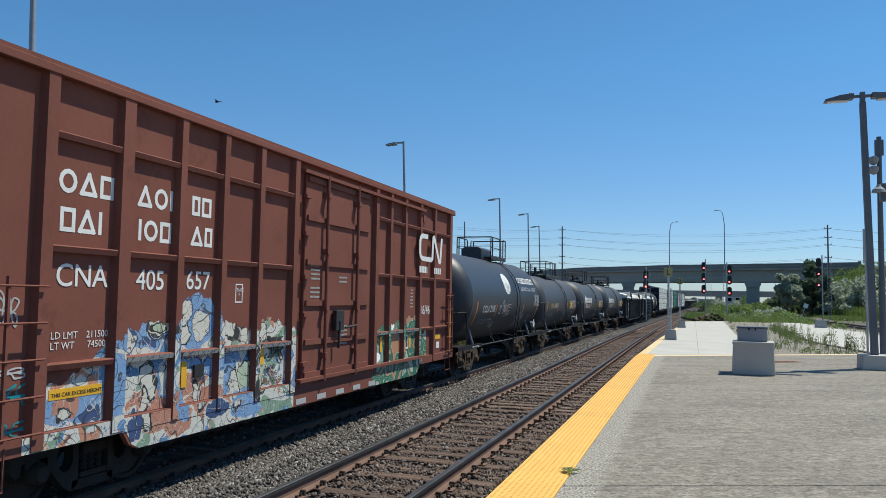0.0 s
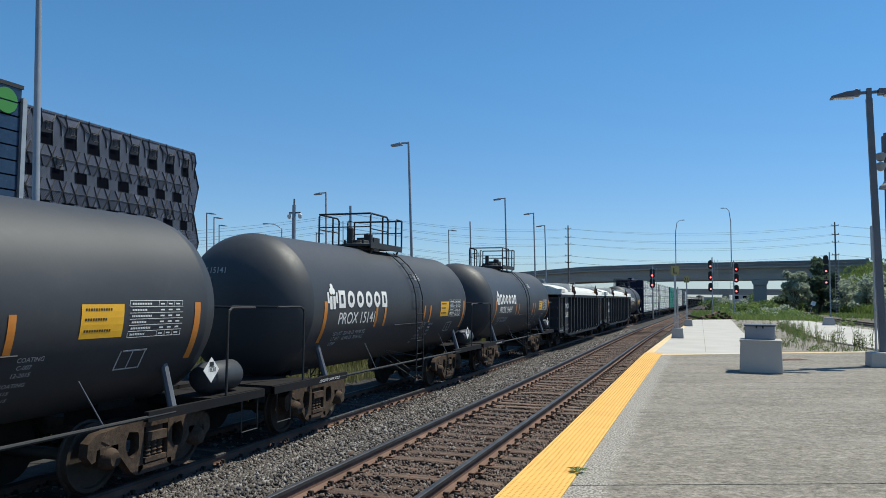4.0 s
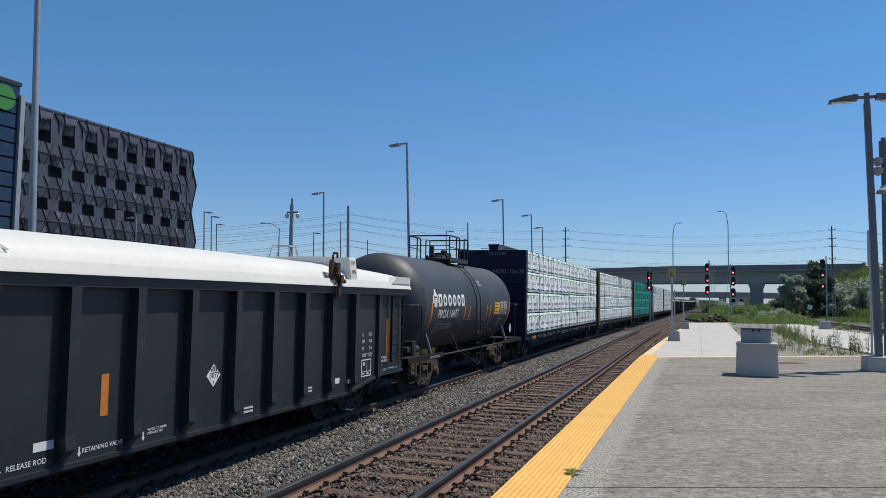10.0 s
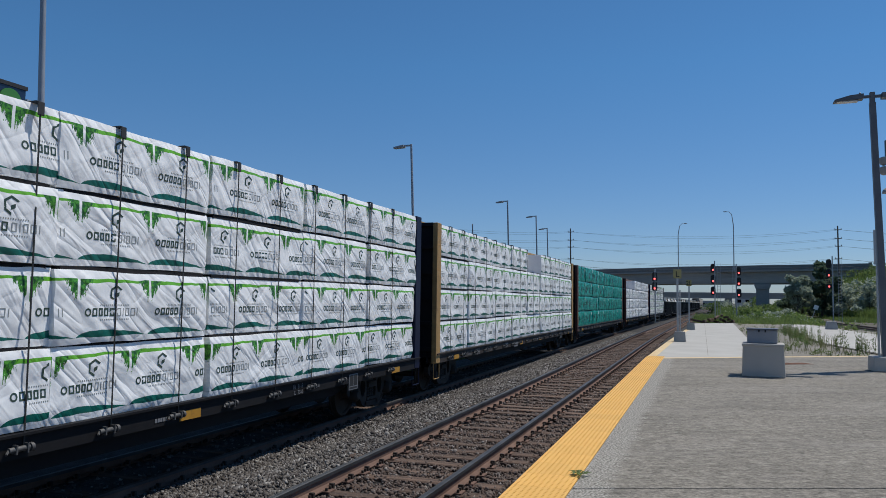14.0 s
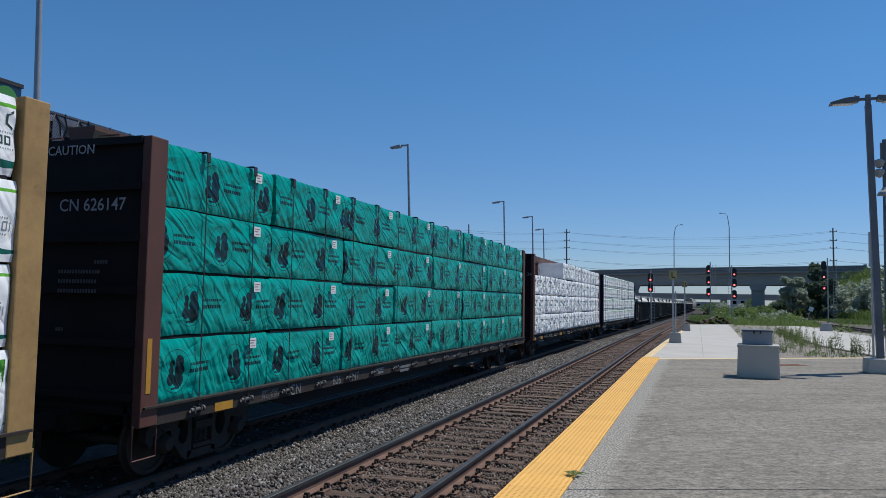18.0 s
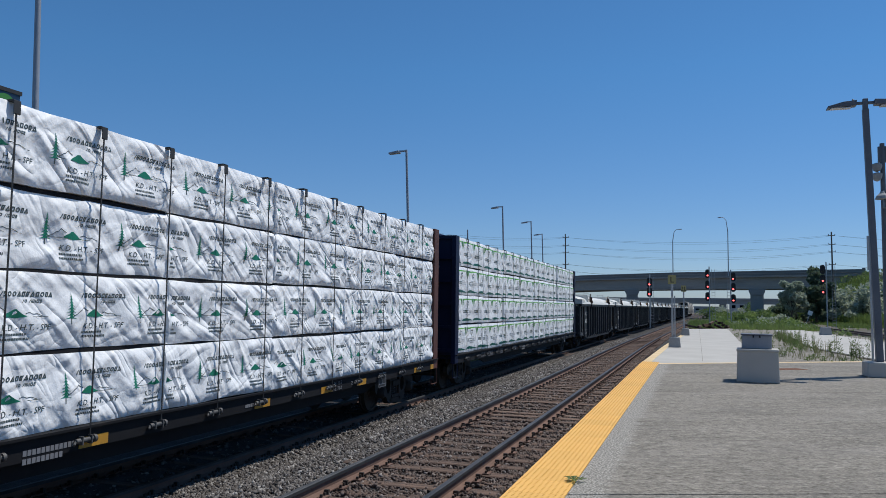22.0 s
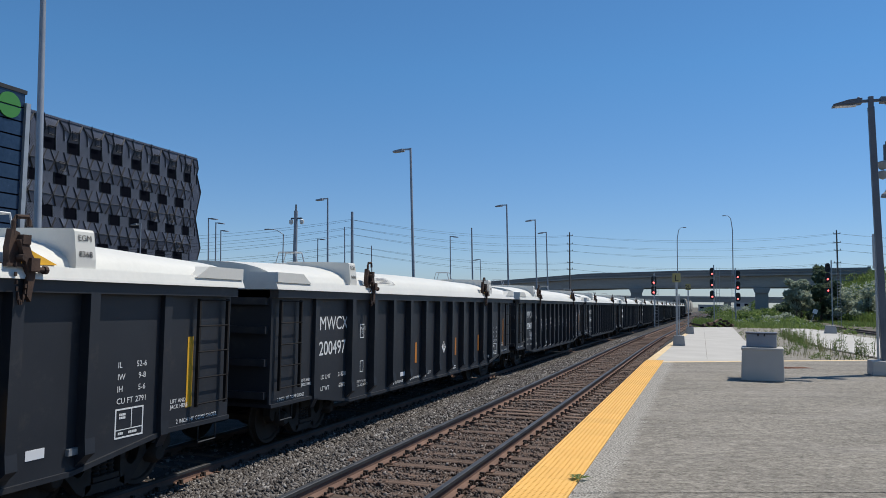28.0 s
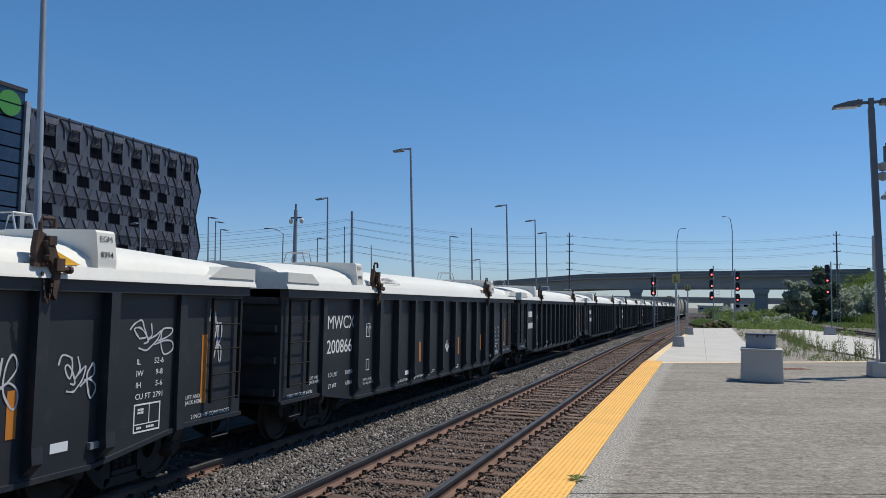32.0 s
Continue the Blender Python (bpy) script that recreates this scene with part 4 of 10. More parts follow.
# ---- building with folded mesh panels, and the glass stair tower ----
def mesh_mat(name, c, pitch=0.16, hole=0.36):
    """Perforated sheet: staggered round holes, painted near-black for the shaded inside."""
    m, n, l, p = nodes_of(name)
    co = coords(n, l, (1, 1, 0.8))
    rot = n.new("ShaderNodeVectorRotate")
    rot.rotation_type = "X_AXIS"
    rot.inputs["Angle"].default_value = 0.785
    l.new(co, rot.inputs["Vector"])
    holes = n.new("ShaderNodeTexVoronoi")
    holes.voronoi_dimensions = "3D"
    holes.inputs["Scale"].default_value = 1 / pitch
    holes.inputs["Randomness"].default_value = 0.12
    flat = n.new("ShaderNodeVectorMath")
    flat.operation = "MULTIPLY"
    flat.inputs[1].default_value = (0, 1, 1)
    l.new(rot.outputs[0], flat.inputs[0])
    l.new(flat.outputs[0], holes.inputs["Vector"])
    mask = ramp(n, l, holes.outputs["Distance"], [(hole, (1, 1, 1)), (hole + 0.1, (0, 0, 0))])
    base = ramp(n, l, noise_tex(n, l, co, 1.2), [(0.35, tuple(v * 0.8 for v in c)), (0.65, tuple(v * 1.25 for v in c))])
    l.new(mixc(n, l, mask, base, (0.008, 0.009, 0.012)), p.inputs["Base Color"])
    p.inputs["Roughness"].default_value, p.inputs["Metallic"].default_value = 0.5, 0.2
    return m


# one sheet in several tones; dark and mid put the folds' shading into colour
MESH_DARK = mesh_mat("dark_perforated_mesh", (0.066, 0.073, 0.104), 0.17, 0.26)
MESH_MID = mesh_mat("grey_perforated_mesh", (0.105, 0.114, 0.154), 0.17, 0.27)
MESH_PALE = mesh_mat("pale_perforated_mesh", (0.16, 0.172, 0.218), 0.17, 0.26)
MESH_DOTS = mesh_mat("dotted_sheet", (0.105, 0.112, 0.142), 0.21, 0.24)
SHEETS = (MESH_DARK, MESH_MID, MESH_PALE, MESH_DOTS)
# near-black without gloss: the shade inside openings is painted, not cast
OPENING = plain("inside_shade", (0.006, 0.007, 0.011), 0.95)
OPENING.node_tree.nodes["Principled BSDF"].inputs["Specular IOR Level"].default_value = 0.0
bld = thing("mesh_building", "dark building clad in folded perforated metal panels", "building")
part("core", Shape().box(-90, -61.4, 54, 80.0, -1.2, 19.4), OPENING, bld, "near-black core standing for the shaded inside")
CW, CH, N0, TOP = 3.06, 3.35, 53.1, 20.10
FOLD = 0.13


def cell_mesh(seed, top):
    """One bay of a storey: a slanted opening, its shade a near-black sheet, beside a dotted sheet, and folded six-sided
    sheets above; x is out of the wall.
    """
    rnd = random.Random(seed)
    cache = {}

    def pt(a, z, out):
        key = (round(a, 2), round(z, 2))
        if key not in cache:
            loose = 0.022 if 0.02 < a < 0.98 else 0.0
            cache[key] = (a + rnd.uniform(-1, 1) * loose, z + rnd.uniform(-1, 1) * loose * (0 < z < 1), out * rnd.uniform(0.8, 1.2))
        a, z, out = cache[key]
        return (FOLD * out, CW * (a + 0.10 * (0.345 - z) * (z < 0.345)), CH * z)

    # upper facets weighted lighter, lower ones darker: fold shading painted by tone
    pick = lambda *w: rnd.choices((MESH_DARK, MESH_MID, MESH_PALE), w)[0]
    H = 0.345
    facets = [(MESH_DOTS, [pt(0.5, 0, 0.1), pt(1, 0, 0.1), pt(1, H, 0.1), pt(0.5, H, 0.1)])]
    if top:
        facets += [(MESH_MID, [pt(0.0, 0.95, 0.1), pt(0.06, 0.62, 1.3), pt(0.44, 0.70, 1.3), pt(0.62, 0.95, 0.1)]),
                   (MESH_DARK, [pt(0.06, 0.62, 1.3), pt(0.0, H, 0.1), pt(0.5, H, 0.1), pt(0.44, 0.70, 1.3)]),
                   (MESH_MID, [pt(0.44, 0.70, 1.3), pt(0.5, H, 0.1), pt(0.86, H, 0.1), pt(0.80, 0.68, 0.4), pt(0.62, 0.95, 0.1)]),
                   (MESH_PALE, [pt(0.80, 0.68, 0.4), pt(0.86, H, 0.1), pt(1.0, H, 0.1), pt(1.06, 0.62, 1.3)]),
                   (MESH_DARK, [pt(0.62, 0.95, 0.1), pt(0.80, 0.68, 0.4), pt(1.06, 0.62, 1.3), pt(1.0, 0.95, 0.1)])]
    else:
        for c in (0.25, 0.75):
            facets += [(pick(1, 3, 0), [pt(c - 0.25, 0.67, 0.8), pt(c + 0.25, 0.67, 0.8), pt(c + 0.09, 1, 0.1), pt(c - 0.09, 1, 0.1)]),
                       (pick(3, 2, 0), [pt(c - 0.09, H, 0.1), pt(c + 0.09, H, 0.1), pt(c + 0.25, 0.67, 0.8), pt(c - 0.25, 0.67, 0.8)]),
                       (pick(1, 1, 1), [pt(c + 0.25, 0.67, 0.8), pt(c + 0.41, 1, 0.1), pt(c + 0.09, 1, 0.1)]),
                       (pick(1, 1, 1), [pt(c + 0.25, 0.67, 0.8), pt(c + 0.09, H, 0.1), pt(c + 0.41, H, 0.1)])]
    s, mats = Shape(), [mt for mt, q in facets]
    for mt, q in facets:
        s.add(q, [tuple(range(len(q)))])
    me = bpy.data.meshes.new("panel")
    me.from_pydata(s.v, [], s.f)
    for mt in SHEETS:
        me.materials.append(mt)
    for f, mt in zip(me.polygons, mats):
        f.material_index = SHEETS.index(mt)
    fr, edges = Shape(), set()
    for mt, q in facets:
        for a, b in zip(q, q[1:] + q[:1]):
            edges.add(tuple(sorted((a, b))))
    for a, b in sorted(edges):
        upright = abs(a[2] - b[2]) > 0.3
        if not upright and (a[2] < 1.5 or a[2] > 3.0):
            continue
        fr.tube([(a[0] + 0.03, a[1], a[2]), (b[0] + 0.03, b[1], b[2])], rnd.uniform(0.055, 0.085) if upright else 0.03, 4)
    if top or seed % 3 == 0:
        for k in (1.0, 0.6):
            sq = [(FOLD * 1.2 + 0.12, CW * (0.26 + u * k), CH * (0.56 + z * k)) for u, z in ((-0.15, 0.13), (0.13, 0.13), (0.17, -0.13), (-0.12, -0.13))]
            for a, b in zip(sq, sq[1:] + sq[:1]):
                fr.tube([a, b], 0.04 * k, 4)
    # flat sheet in place of a hole, its darkness painted
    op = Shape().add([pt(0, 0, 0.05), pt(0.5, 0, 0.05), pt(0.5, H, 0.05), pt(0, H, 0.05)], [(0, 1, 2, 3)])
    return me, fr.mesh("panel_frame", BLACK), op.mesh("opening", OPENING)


CELLS = [cell_mesh(k, k < 4) for k in range(14)]
order = random.Random(21)
for r in range(7):
    y0, n = (N0, 9) if r % 2 == 0 else (N0 - CW / 2, 9)
    for k in range(n):
        panel, fm, op = CELLS[order.randrange(4) if r == 0 else order.randrange(4, 14)]
        z = TOP - CH * (r + 1)
        pn = part("panel", panel, None, bld, at=Matrix.Translation((-61.2, y0 + k * CW, z)) @ Matrix.Diagonal((1, 0.8 if r % 2 == 0 and k == n - 1 else 1, 1, 1)))
        part("panel_frame", fm, None, pn)
        part("opening", op, None, pn, "near-black sheet painted as the shade of an opening")
    if r % 2:
        part("edge_sheet", Shape().prism([(y0 + n * CW, z), (y0 + n * CW + 0.9, z), (y0 + n * CW + 1.6, z + 2.0), (y0 + n * CW + 0.9, z + CH), (y0 + n * CW, z + CH)], "x", -61.25, -61.10), MESH_MID, bld)
EY = N0 + 9 * CW - 0.65
part("end_panel", Shape().prism([(EY - 0.2, TOP), (EY + 0.1, 18.6), (EY + 1.2, 15.9), (EY + 0.3, 12.5), (EY + 1.5, 8.7), (EY + 0.4, 5.4), (EY + 1.4, 2.0), (EY + 0.5, -1.2), (EY - 0.6, -1.2), (EY - 0.6, TOP)], "x", -90, -61.35), MESH_MID, bld)
for (ya, za), (yb, zb) in zip([(EY - 0.2, TOP), (EY + 0.1, 18.6), (EY + 1.2, 15.9), (EY + 0.3, 12.5), (EY + 1.5, 8.7), (EY + 0.4, 5.4)], [(EY + 0.1, 18.6), (EY + 1.2, 15.9), (EY + 0.3, 12.5), (EY + 1.5, 8.7), (EY + 0.4, 5.4), (EY + 1.4, 2.0)]):
    part("edge_tube", Shape().tube([(-61.3, ya, za), (-61.3, yb, zb)], 0.06, 6), BLACK, bld)
part("roof_rim", Shape().box(-61.4, -61.1, N0, EY, TOP - 0.17, TOP + 0.05), MESH_MID, bld)
for k in range(9):
    part("rim_post", Shape().tube([(-61.08, N0 + k * CW, TOP + 0.12), (-61.08, N0 + k * CW, TOP - 0.3)], 0.06, 4), BLACK, bld)

GLASS_BLUE = worn("blue_tinted_glass", (0.010, 0.022, 0.050), (0.022, 0.042, 0.085), 0.22, big=0.25, fine=2, relief=0.0)
tw = thing("glass_tower", "dark blue glass station tower with a green disc", "building")
# solid near-black box paints the dim inside behind the panes
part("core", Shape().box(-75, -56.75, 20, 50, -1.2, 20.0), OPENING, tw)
for k in range(16):
    z = 18.75 - k * 1.3
    for j in range(3):
        part("pane", Shape().box(-56.75, -56.68, 20.1 + j * 10, 29.9 + j * 10, z + 0.08, z + 1.24), GLASS_BLUE, tw, "blue tinted glass pane")
part("corner_fin", Shape().box(-57.1, -56.4, 49.9, 50.35, -1.2, 19.2), GALV, tw, "pale metal corner fin")
part("roof_edge", Shape().box(-75, -56.6, 19.8, 50.1, 20.0, 20.35), BLACK, tw)
GREEN_DISC = plain("green_disc_paint", (0.05, 0.22, 0.04), 0.5)
for z0, z1 in ((-1.12, -0.07), (0.07, 1.12)):
    turn = [math.asin(z0 / 1.13) + (math.asin(z1 / 1.13) - math.asin(z0 / 1.13)) * i / 14 for i in range(15)]
    arc = [(1.12 * math.cos(a), 1.12 * math.sin(a)) for a in turn]
    arc += [(-x, z) for x, z in reversed(arc)]
    part("disc_half", Shape().prism([(48.35 + x, 18.66 + z) for x, z in arc], "x", -56.66, -56.55), GREEN_DISC, tw, "green half disc")


# ---- trees and bushes ----
def leaf_cloud(blobs, count, size, seed, material, name="crown"):
    """Small leaf clumps scattered in lumpy blobs: (x, y, z, radius)."""
    rng = np.random.default_rng(seed)
    w = np.array([b[3] ** 2 for b in blobs], float)
    pick = rng.choice(len(blobs), count, p=w / w.sum())
    c = np.array([b[:3] for b in blobs])[pick]
    rad = np.array([b[3] for b in blobs])[pick]
    d = rng.normal(size=(count, 3))
    d /= np.linalg.norm(d, axis=1)[:, None]
    pos = c + d * (rad * rng.uniform(0.45, 1.08, count) ** 0.6)[:, None] * np.array([1, 1, 0.85])
    a, b = rng.normal(size=(count, 3)), rng.normal(size=(count, 3))
    a /= np.linalg.norm(a, axis=1)[:, None]
    b -= (a * b).sum(1)[:, None] * a
    b /= np.linalg.norm(b, axis=1)[:, None]
    s = (size * rng.uniform(0.5, 1.4, count))[:, None]
    v = np.stack([pos - a * s, pos + b * s * 0.55, pos + a * s, pos - b * s * 0.55], 1).reshape(-1, 3)
    me = bpy.data.meshes.new(name)
    me.from_pydata(v.tolist(), [], (np.arange(count * 4).reshape(-1, 4)).tolist())
    me.materials.append(material)
    return me


def tree(x, y, h, spread, material, seed, count=2600, label="leafy green tree"):
    rnd = random.Random(seed)
    g = ground_z(x, y)
    t = thing("tree", label, "tree", at=pose(x, y, g))
    part("trunk", Shape().tube([(0, 0, -0.2), (0.1, 0, h * 0.3), (0.05, 0.1, h * 0.7)], 0.05 * h * 0.5, 8, 0.02 * h * 0.5), BARK, t, smooth=True)
    blobs = []
    for k in range(15):
        a, r = rnd.uniform(0, 6.28), spread * rnd.uniform(0.15, 0.95)
        z = h * (rnd.uniform(0.25, 0.95) if r < spread * 0.55 else rnd.uniform(0.25, 0.68))
        tip = (r * math.cos(a), r * math.sin(a), z)
        part("limb", Shape().tube([(0.05, 0, h * 0.25), (tip[0] * 0.5, tip[1] * 0.5, z * 0.75), tip], 0.018 * h * 0.4, 6, 0.02), BARK, t)
        blobs.append((*tip, spread * rnd.uniform(0.16, 0.42)))
    blobs.append((0, 0, h * 0.85, spread * 0.35))
    part("crown", leaf_cloud(blobs, count, 0.028 * h + 0.10, seed, material), None, t)
    return t


def bush(x, y, h, spread, material, seed, count=1300, label="dense green bush"):
    rnd = random.Random(seed)
    t = thing("bush", label, "bush", at=pose(x, y, ground_z(x, y)))
    blobs = [(rnd.uniform(-0.8, 0.8) * spread, rnd.uniform(-0.8, 0.8) * spread, h * rnd.uniform(0.15, 0.85), spread * rnd.uniform(0.16, 0.42)) for _ in range(13)]
    for k in range(4):
        part("stem", Shape().tube([(0, 0, -0.1), (blobs[k][0], blobs[k][1], blobs[k][2])], 0.06, 6, 0.02), BARK, t)
    part("crown", leaf_cloud(blobs, count, 0.16 + 0.02 * h, seed, material), None, t)
    return t


LEAF_DARK = leafy("dark_tree_leaves", (0.070, 0.105, 0.065), (0.150, 0.200, 0.120))
tree(18.1, 134, 9.1, 2.9, LEAF_DARK, 3, 4200, "tall dark green tree by the bridge")
tree(13.9, 129, 6.7, 2.4, LEAF_PALE, 4, 4200, "silvery-leaved tree beside the bridge pier")
tree(21.2, 140, 6.6, 2.6, LEAF_PALE, 6, 2800, "silvery-leaved tree by the bridge")
for i, (x, y, h, sp, mt) in enumerate(((24, 140, 5.6, 3.4, LEAF_PALE), (27.5, 137.5, 5.4, 3.6, LEAF_PALE), (30, 130, 5.6, 3.8, LEAF_PALE), (23.6, 128, 5.6, 3.2, LEAF_PALE), (28, 112, 6.2, 3.5, LEAF_PALE), (27, 132, 5.8, 3.6, LEAF), (31, 120, 7.5, 4.0, LEAF_PALE), (21.9, 130, 4.0, 2.8, LEAF_PALE),
                                   (27, 128, 4.6, 3.2, LEAF_PALE), (31.2, 127, 5.4, 3.6, LEAF_PALE), (16.9, 146, 2.2, 2.6, LEAF), (10.5, 118, 1.5, 2.2, LEAF_PALE), (8, 124, 1.3, 2.2, LEAF), (18.9, 161, 3.3, 3.0, LEAF), (6, 108, 1.2, 2.0, LEAF), (30, 135, 6.2, 4.0, LEAF), (36, 130, 8.5, 4.5, LEAF_PALE), (11, 150, 1.6, 3.0, LEAF), (6, 160, 1.4, 3.0, LEAF), (17.5, 160, 3.0, 3.0, LEAF),
                                   (13.0, 138, 4.0, 2.0, LEAF_DARK), (15.8, 140, 4.4, 2.0, LEAF_DARK), (18.4, 131, 4.4, 2.2, LEAF_DARK), (20.0, 136, 5.4, 2.2, LEAF_DARK), (38, 146, 11.5, 4.5, LEAF), (44, 150, 13.0, 5.0, LEAF_DARK), (33, 143, 8.8, 3.6, LEAF_PALE),
                                   (39.5, 158, 6.2, 3.0, LEAF), (44, 157, 6.0, 3.4, LEAF), (49, 156, 5.6, 3.6, LEAF), (54, 155, 5.2, 3.6, LEAF), (4, 190, 1.6, 3.0, LEAF), (9, 230, 2.4, 4.0, LEAF_PALE), (18, 250, 3.4, 5.0, LEAF), (30, 230, 6.0, 5.0, LEAF), (5, 280, 2.2, 5.0, LEAF))):
    bush(x, y, h, sp, mt, 30 + i, 1500, "silvery-leaved bush on the bank" if mt is LEAF_PALE else "dense green bush on the bank")


# low leafy growth: the meadow behind the platform and clumps on the verge
def low_growth(name, label, areas, seed, material, count, size):
    rnd = random.Random(seed)
    blobs = []
    for x0, x1, y0, y1, num, r0, r1, lift in areas:
        for _ in range(num):
            x, y, r = rnd.uniform(x0, x1), rnd.uniform(y0, y1), rnd.uniform(r0, r1)
            if low_ground(x, y):
                r = min(r, 0.16)
            blobs.append((x, y, (ground_z(x, y) if y > 62 else -0.05) + r * lift, r))
    ob = new(name, leaf_cloud(blobs, count, size, seed, material, name))
    tagged(ob, label, "weeds", kind="stuff")


MEADOW = leafy("meadow_leaves", (0.10, 0.165, 0.034), (0.23, 0.30, 0.09), 0.3, 3)
low_growth("meadow_plants", "leafy green meadow plants beyond the platform", [(3.0, 11.5, 82, 130, 110, 0.4, 1.0, 0.5), (11.5, 22, 88, 128, 120, 0.5, 1.2, 0.5), (22, 40, 75, 130, 150, 0.5, 1.3, 0.5), (3, 20, 130, 185, 90, 0.7, 1.5, 0.5), (20, 46, 130, 180, 120, 0.8, 2.0, 0.5), (10.5, 13, 66, 100, 40, 0.2, 0.6, 0.5), (19, 34, 110, 134, 90, 0.4, 1.0, 0.5)], 41, MEADOW, 44000, 0.17)
low_growth("silvery_plants", "pale silvery plants scattered in the meadow", [(4.0, 11.5, 84, 130, 30, 0.3, 0.8, 0.7), (22, 40, 78, 130, 50, 0.4, 1.2, 0.8), (18, 34, 100, 140, 40, 0.8, 2.0, 0.9)], 42, LEAF_PALE, 10000, 0.13)
low_growth("verge_plants", "low leafy weed clumps on the gravel verge", [(2.8, 6.5, 33.0, 36.0, 22, 0.04, 0.14, 0.6), (2.7, 3.6, 37, 78, 24, 0.1, 0.26, 0.6), (5.0, 5.7, 39, 70, 30, 0.08, 0.26, 0.7), (3.5, 5.6, 38, 76, 14, 0.06, 0.2, 0.6), (12.8, 13.6, 38.5, 60, 20, 0.06, 0.2, 0.6)], 43, LEAF, 5200, 0.032)


# far woods along the horizon
def far_woods():
    blobs = []
    rnd = random.Random(9)
    for i in range(150):
        x = rnd.uniform(-420, 420)
        y = rnd.uniform(560, 760)
        if abs(x - 2 - drift(y)) > 14:
            r = rnd.uniform(3, 5)
            blobs.append((x, y, rnd.uniform(-1, 4), r))
    ob = new("far_woods", leaf_cloud(blobs, 16000, 1.1, 5, worn("hazy_leaves", (0.20, 0.24, 0.25), (0.27, 0.31, 0.32), 0.9, big=0.05, fine=0.6), "far_woods"))
    tagged(ob, "hazy line of distant trees on the horizon", "woods", kind="stuff")


far_woods()
for x, y, w, h, c in ((8, 520, 20, 3.6, (0.34, 0.35, 0.36)), (30, 540, 18, 7.0, (0.45, 0.43, 0.42)), (-34, 560, 30, 9, (0.36, 0.36, 0.37))):
    b = thing("far_shed", "low pale industrial shed in the distance", "building", at=pose(x, y, -0.6))
    part("wall", Shape().box(-w / 2, w / 2, 0, 14, 0, h), worn("shed_wall", c, tuple(v * 1.12 for v in c), 0.8, big=0.1, fine=2), b)
    part("roof", Shape().prism([(-w / 2 - 0.3, h), (w / 2 + 0.3, h), (w / 2 + 0.3, h + 0.4), (-w / 2 - 0.3, h + 0.6)], "y", -0.3, 14.3), GALV, b)
    for k in range(int(w / 5)):
        part("window", Shape().box(-w / 2 + 1 + k * 5, -w / 2 + 3.4 + k * 5, -0.06, 0, h * 0.45, h * 0.75), OPENING, b)


# ---- the train ----
S_AT = [0.0, 9.42, 18.83, 28.24, 37.64, 47.05, 56.44, 65.84, 75.23, 84.58, 93.85, 103.04, 112.15, 121.23, 130.31, 139.34, 148.31,
        157.26, 166.21, 175.18, 184.12, 193.01, 201.82, 210.63, 219.53, 228.49, 237.45, 246.42, 255.38, 264.34, 273.27, 282.08, 290.8]
TRAIN = []


def line_point(y):
    return Vector((FAR_X + drift(y), y, FAR_Z))


def car_pose(u, t):
    y = u - S_AT[t]
    a, b = line_point(y - 5.0), line_point(y + 5.0)
    return Matrix.Translation((a + b) / 2) @ Matrix.Rotation(-math.atan2(b.x - a.x, b.y - a.y), 4, "Z")


def car(name, label, u, group="freight train"):
    ob = thing(name, label, "freight car", group, car_pose(u, 0))
    TRAIN.append((ob, u))
    return ob


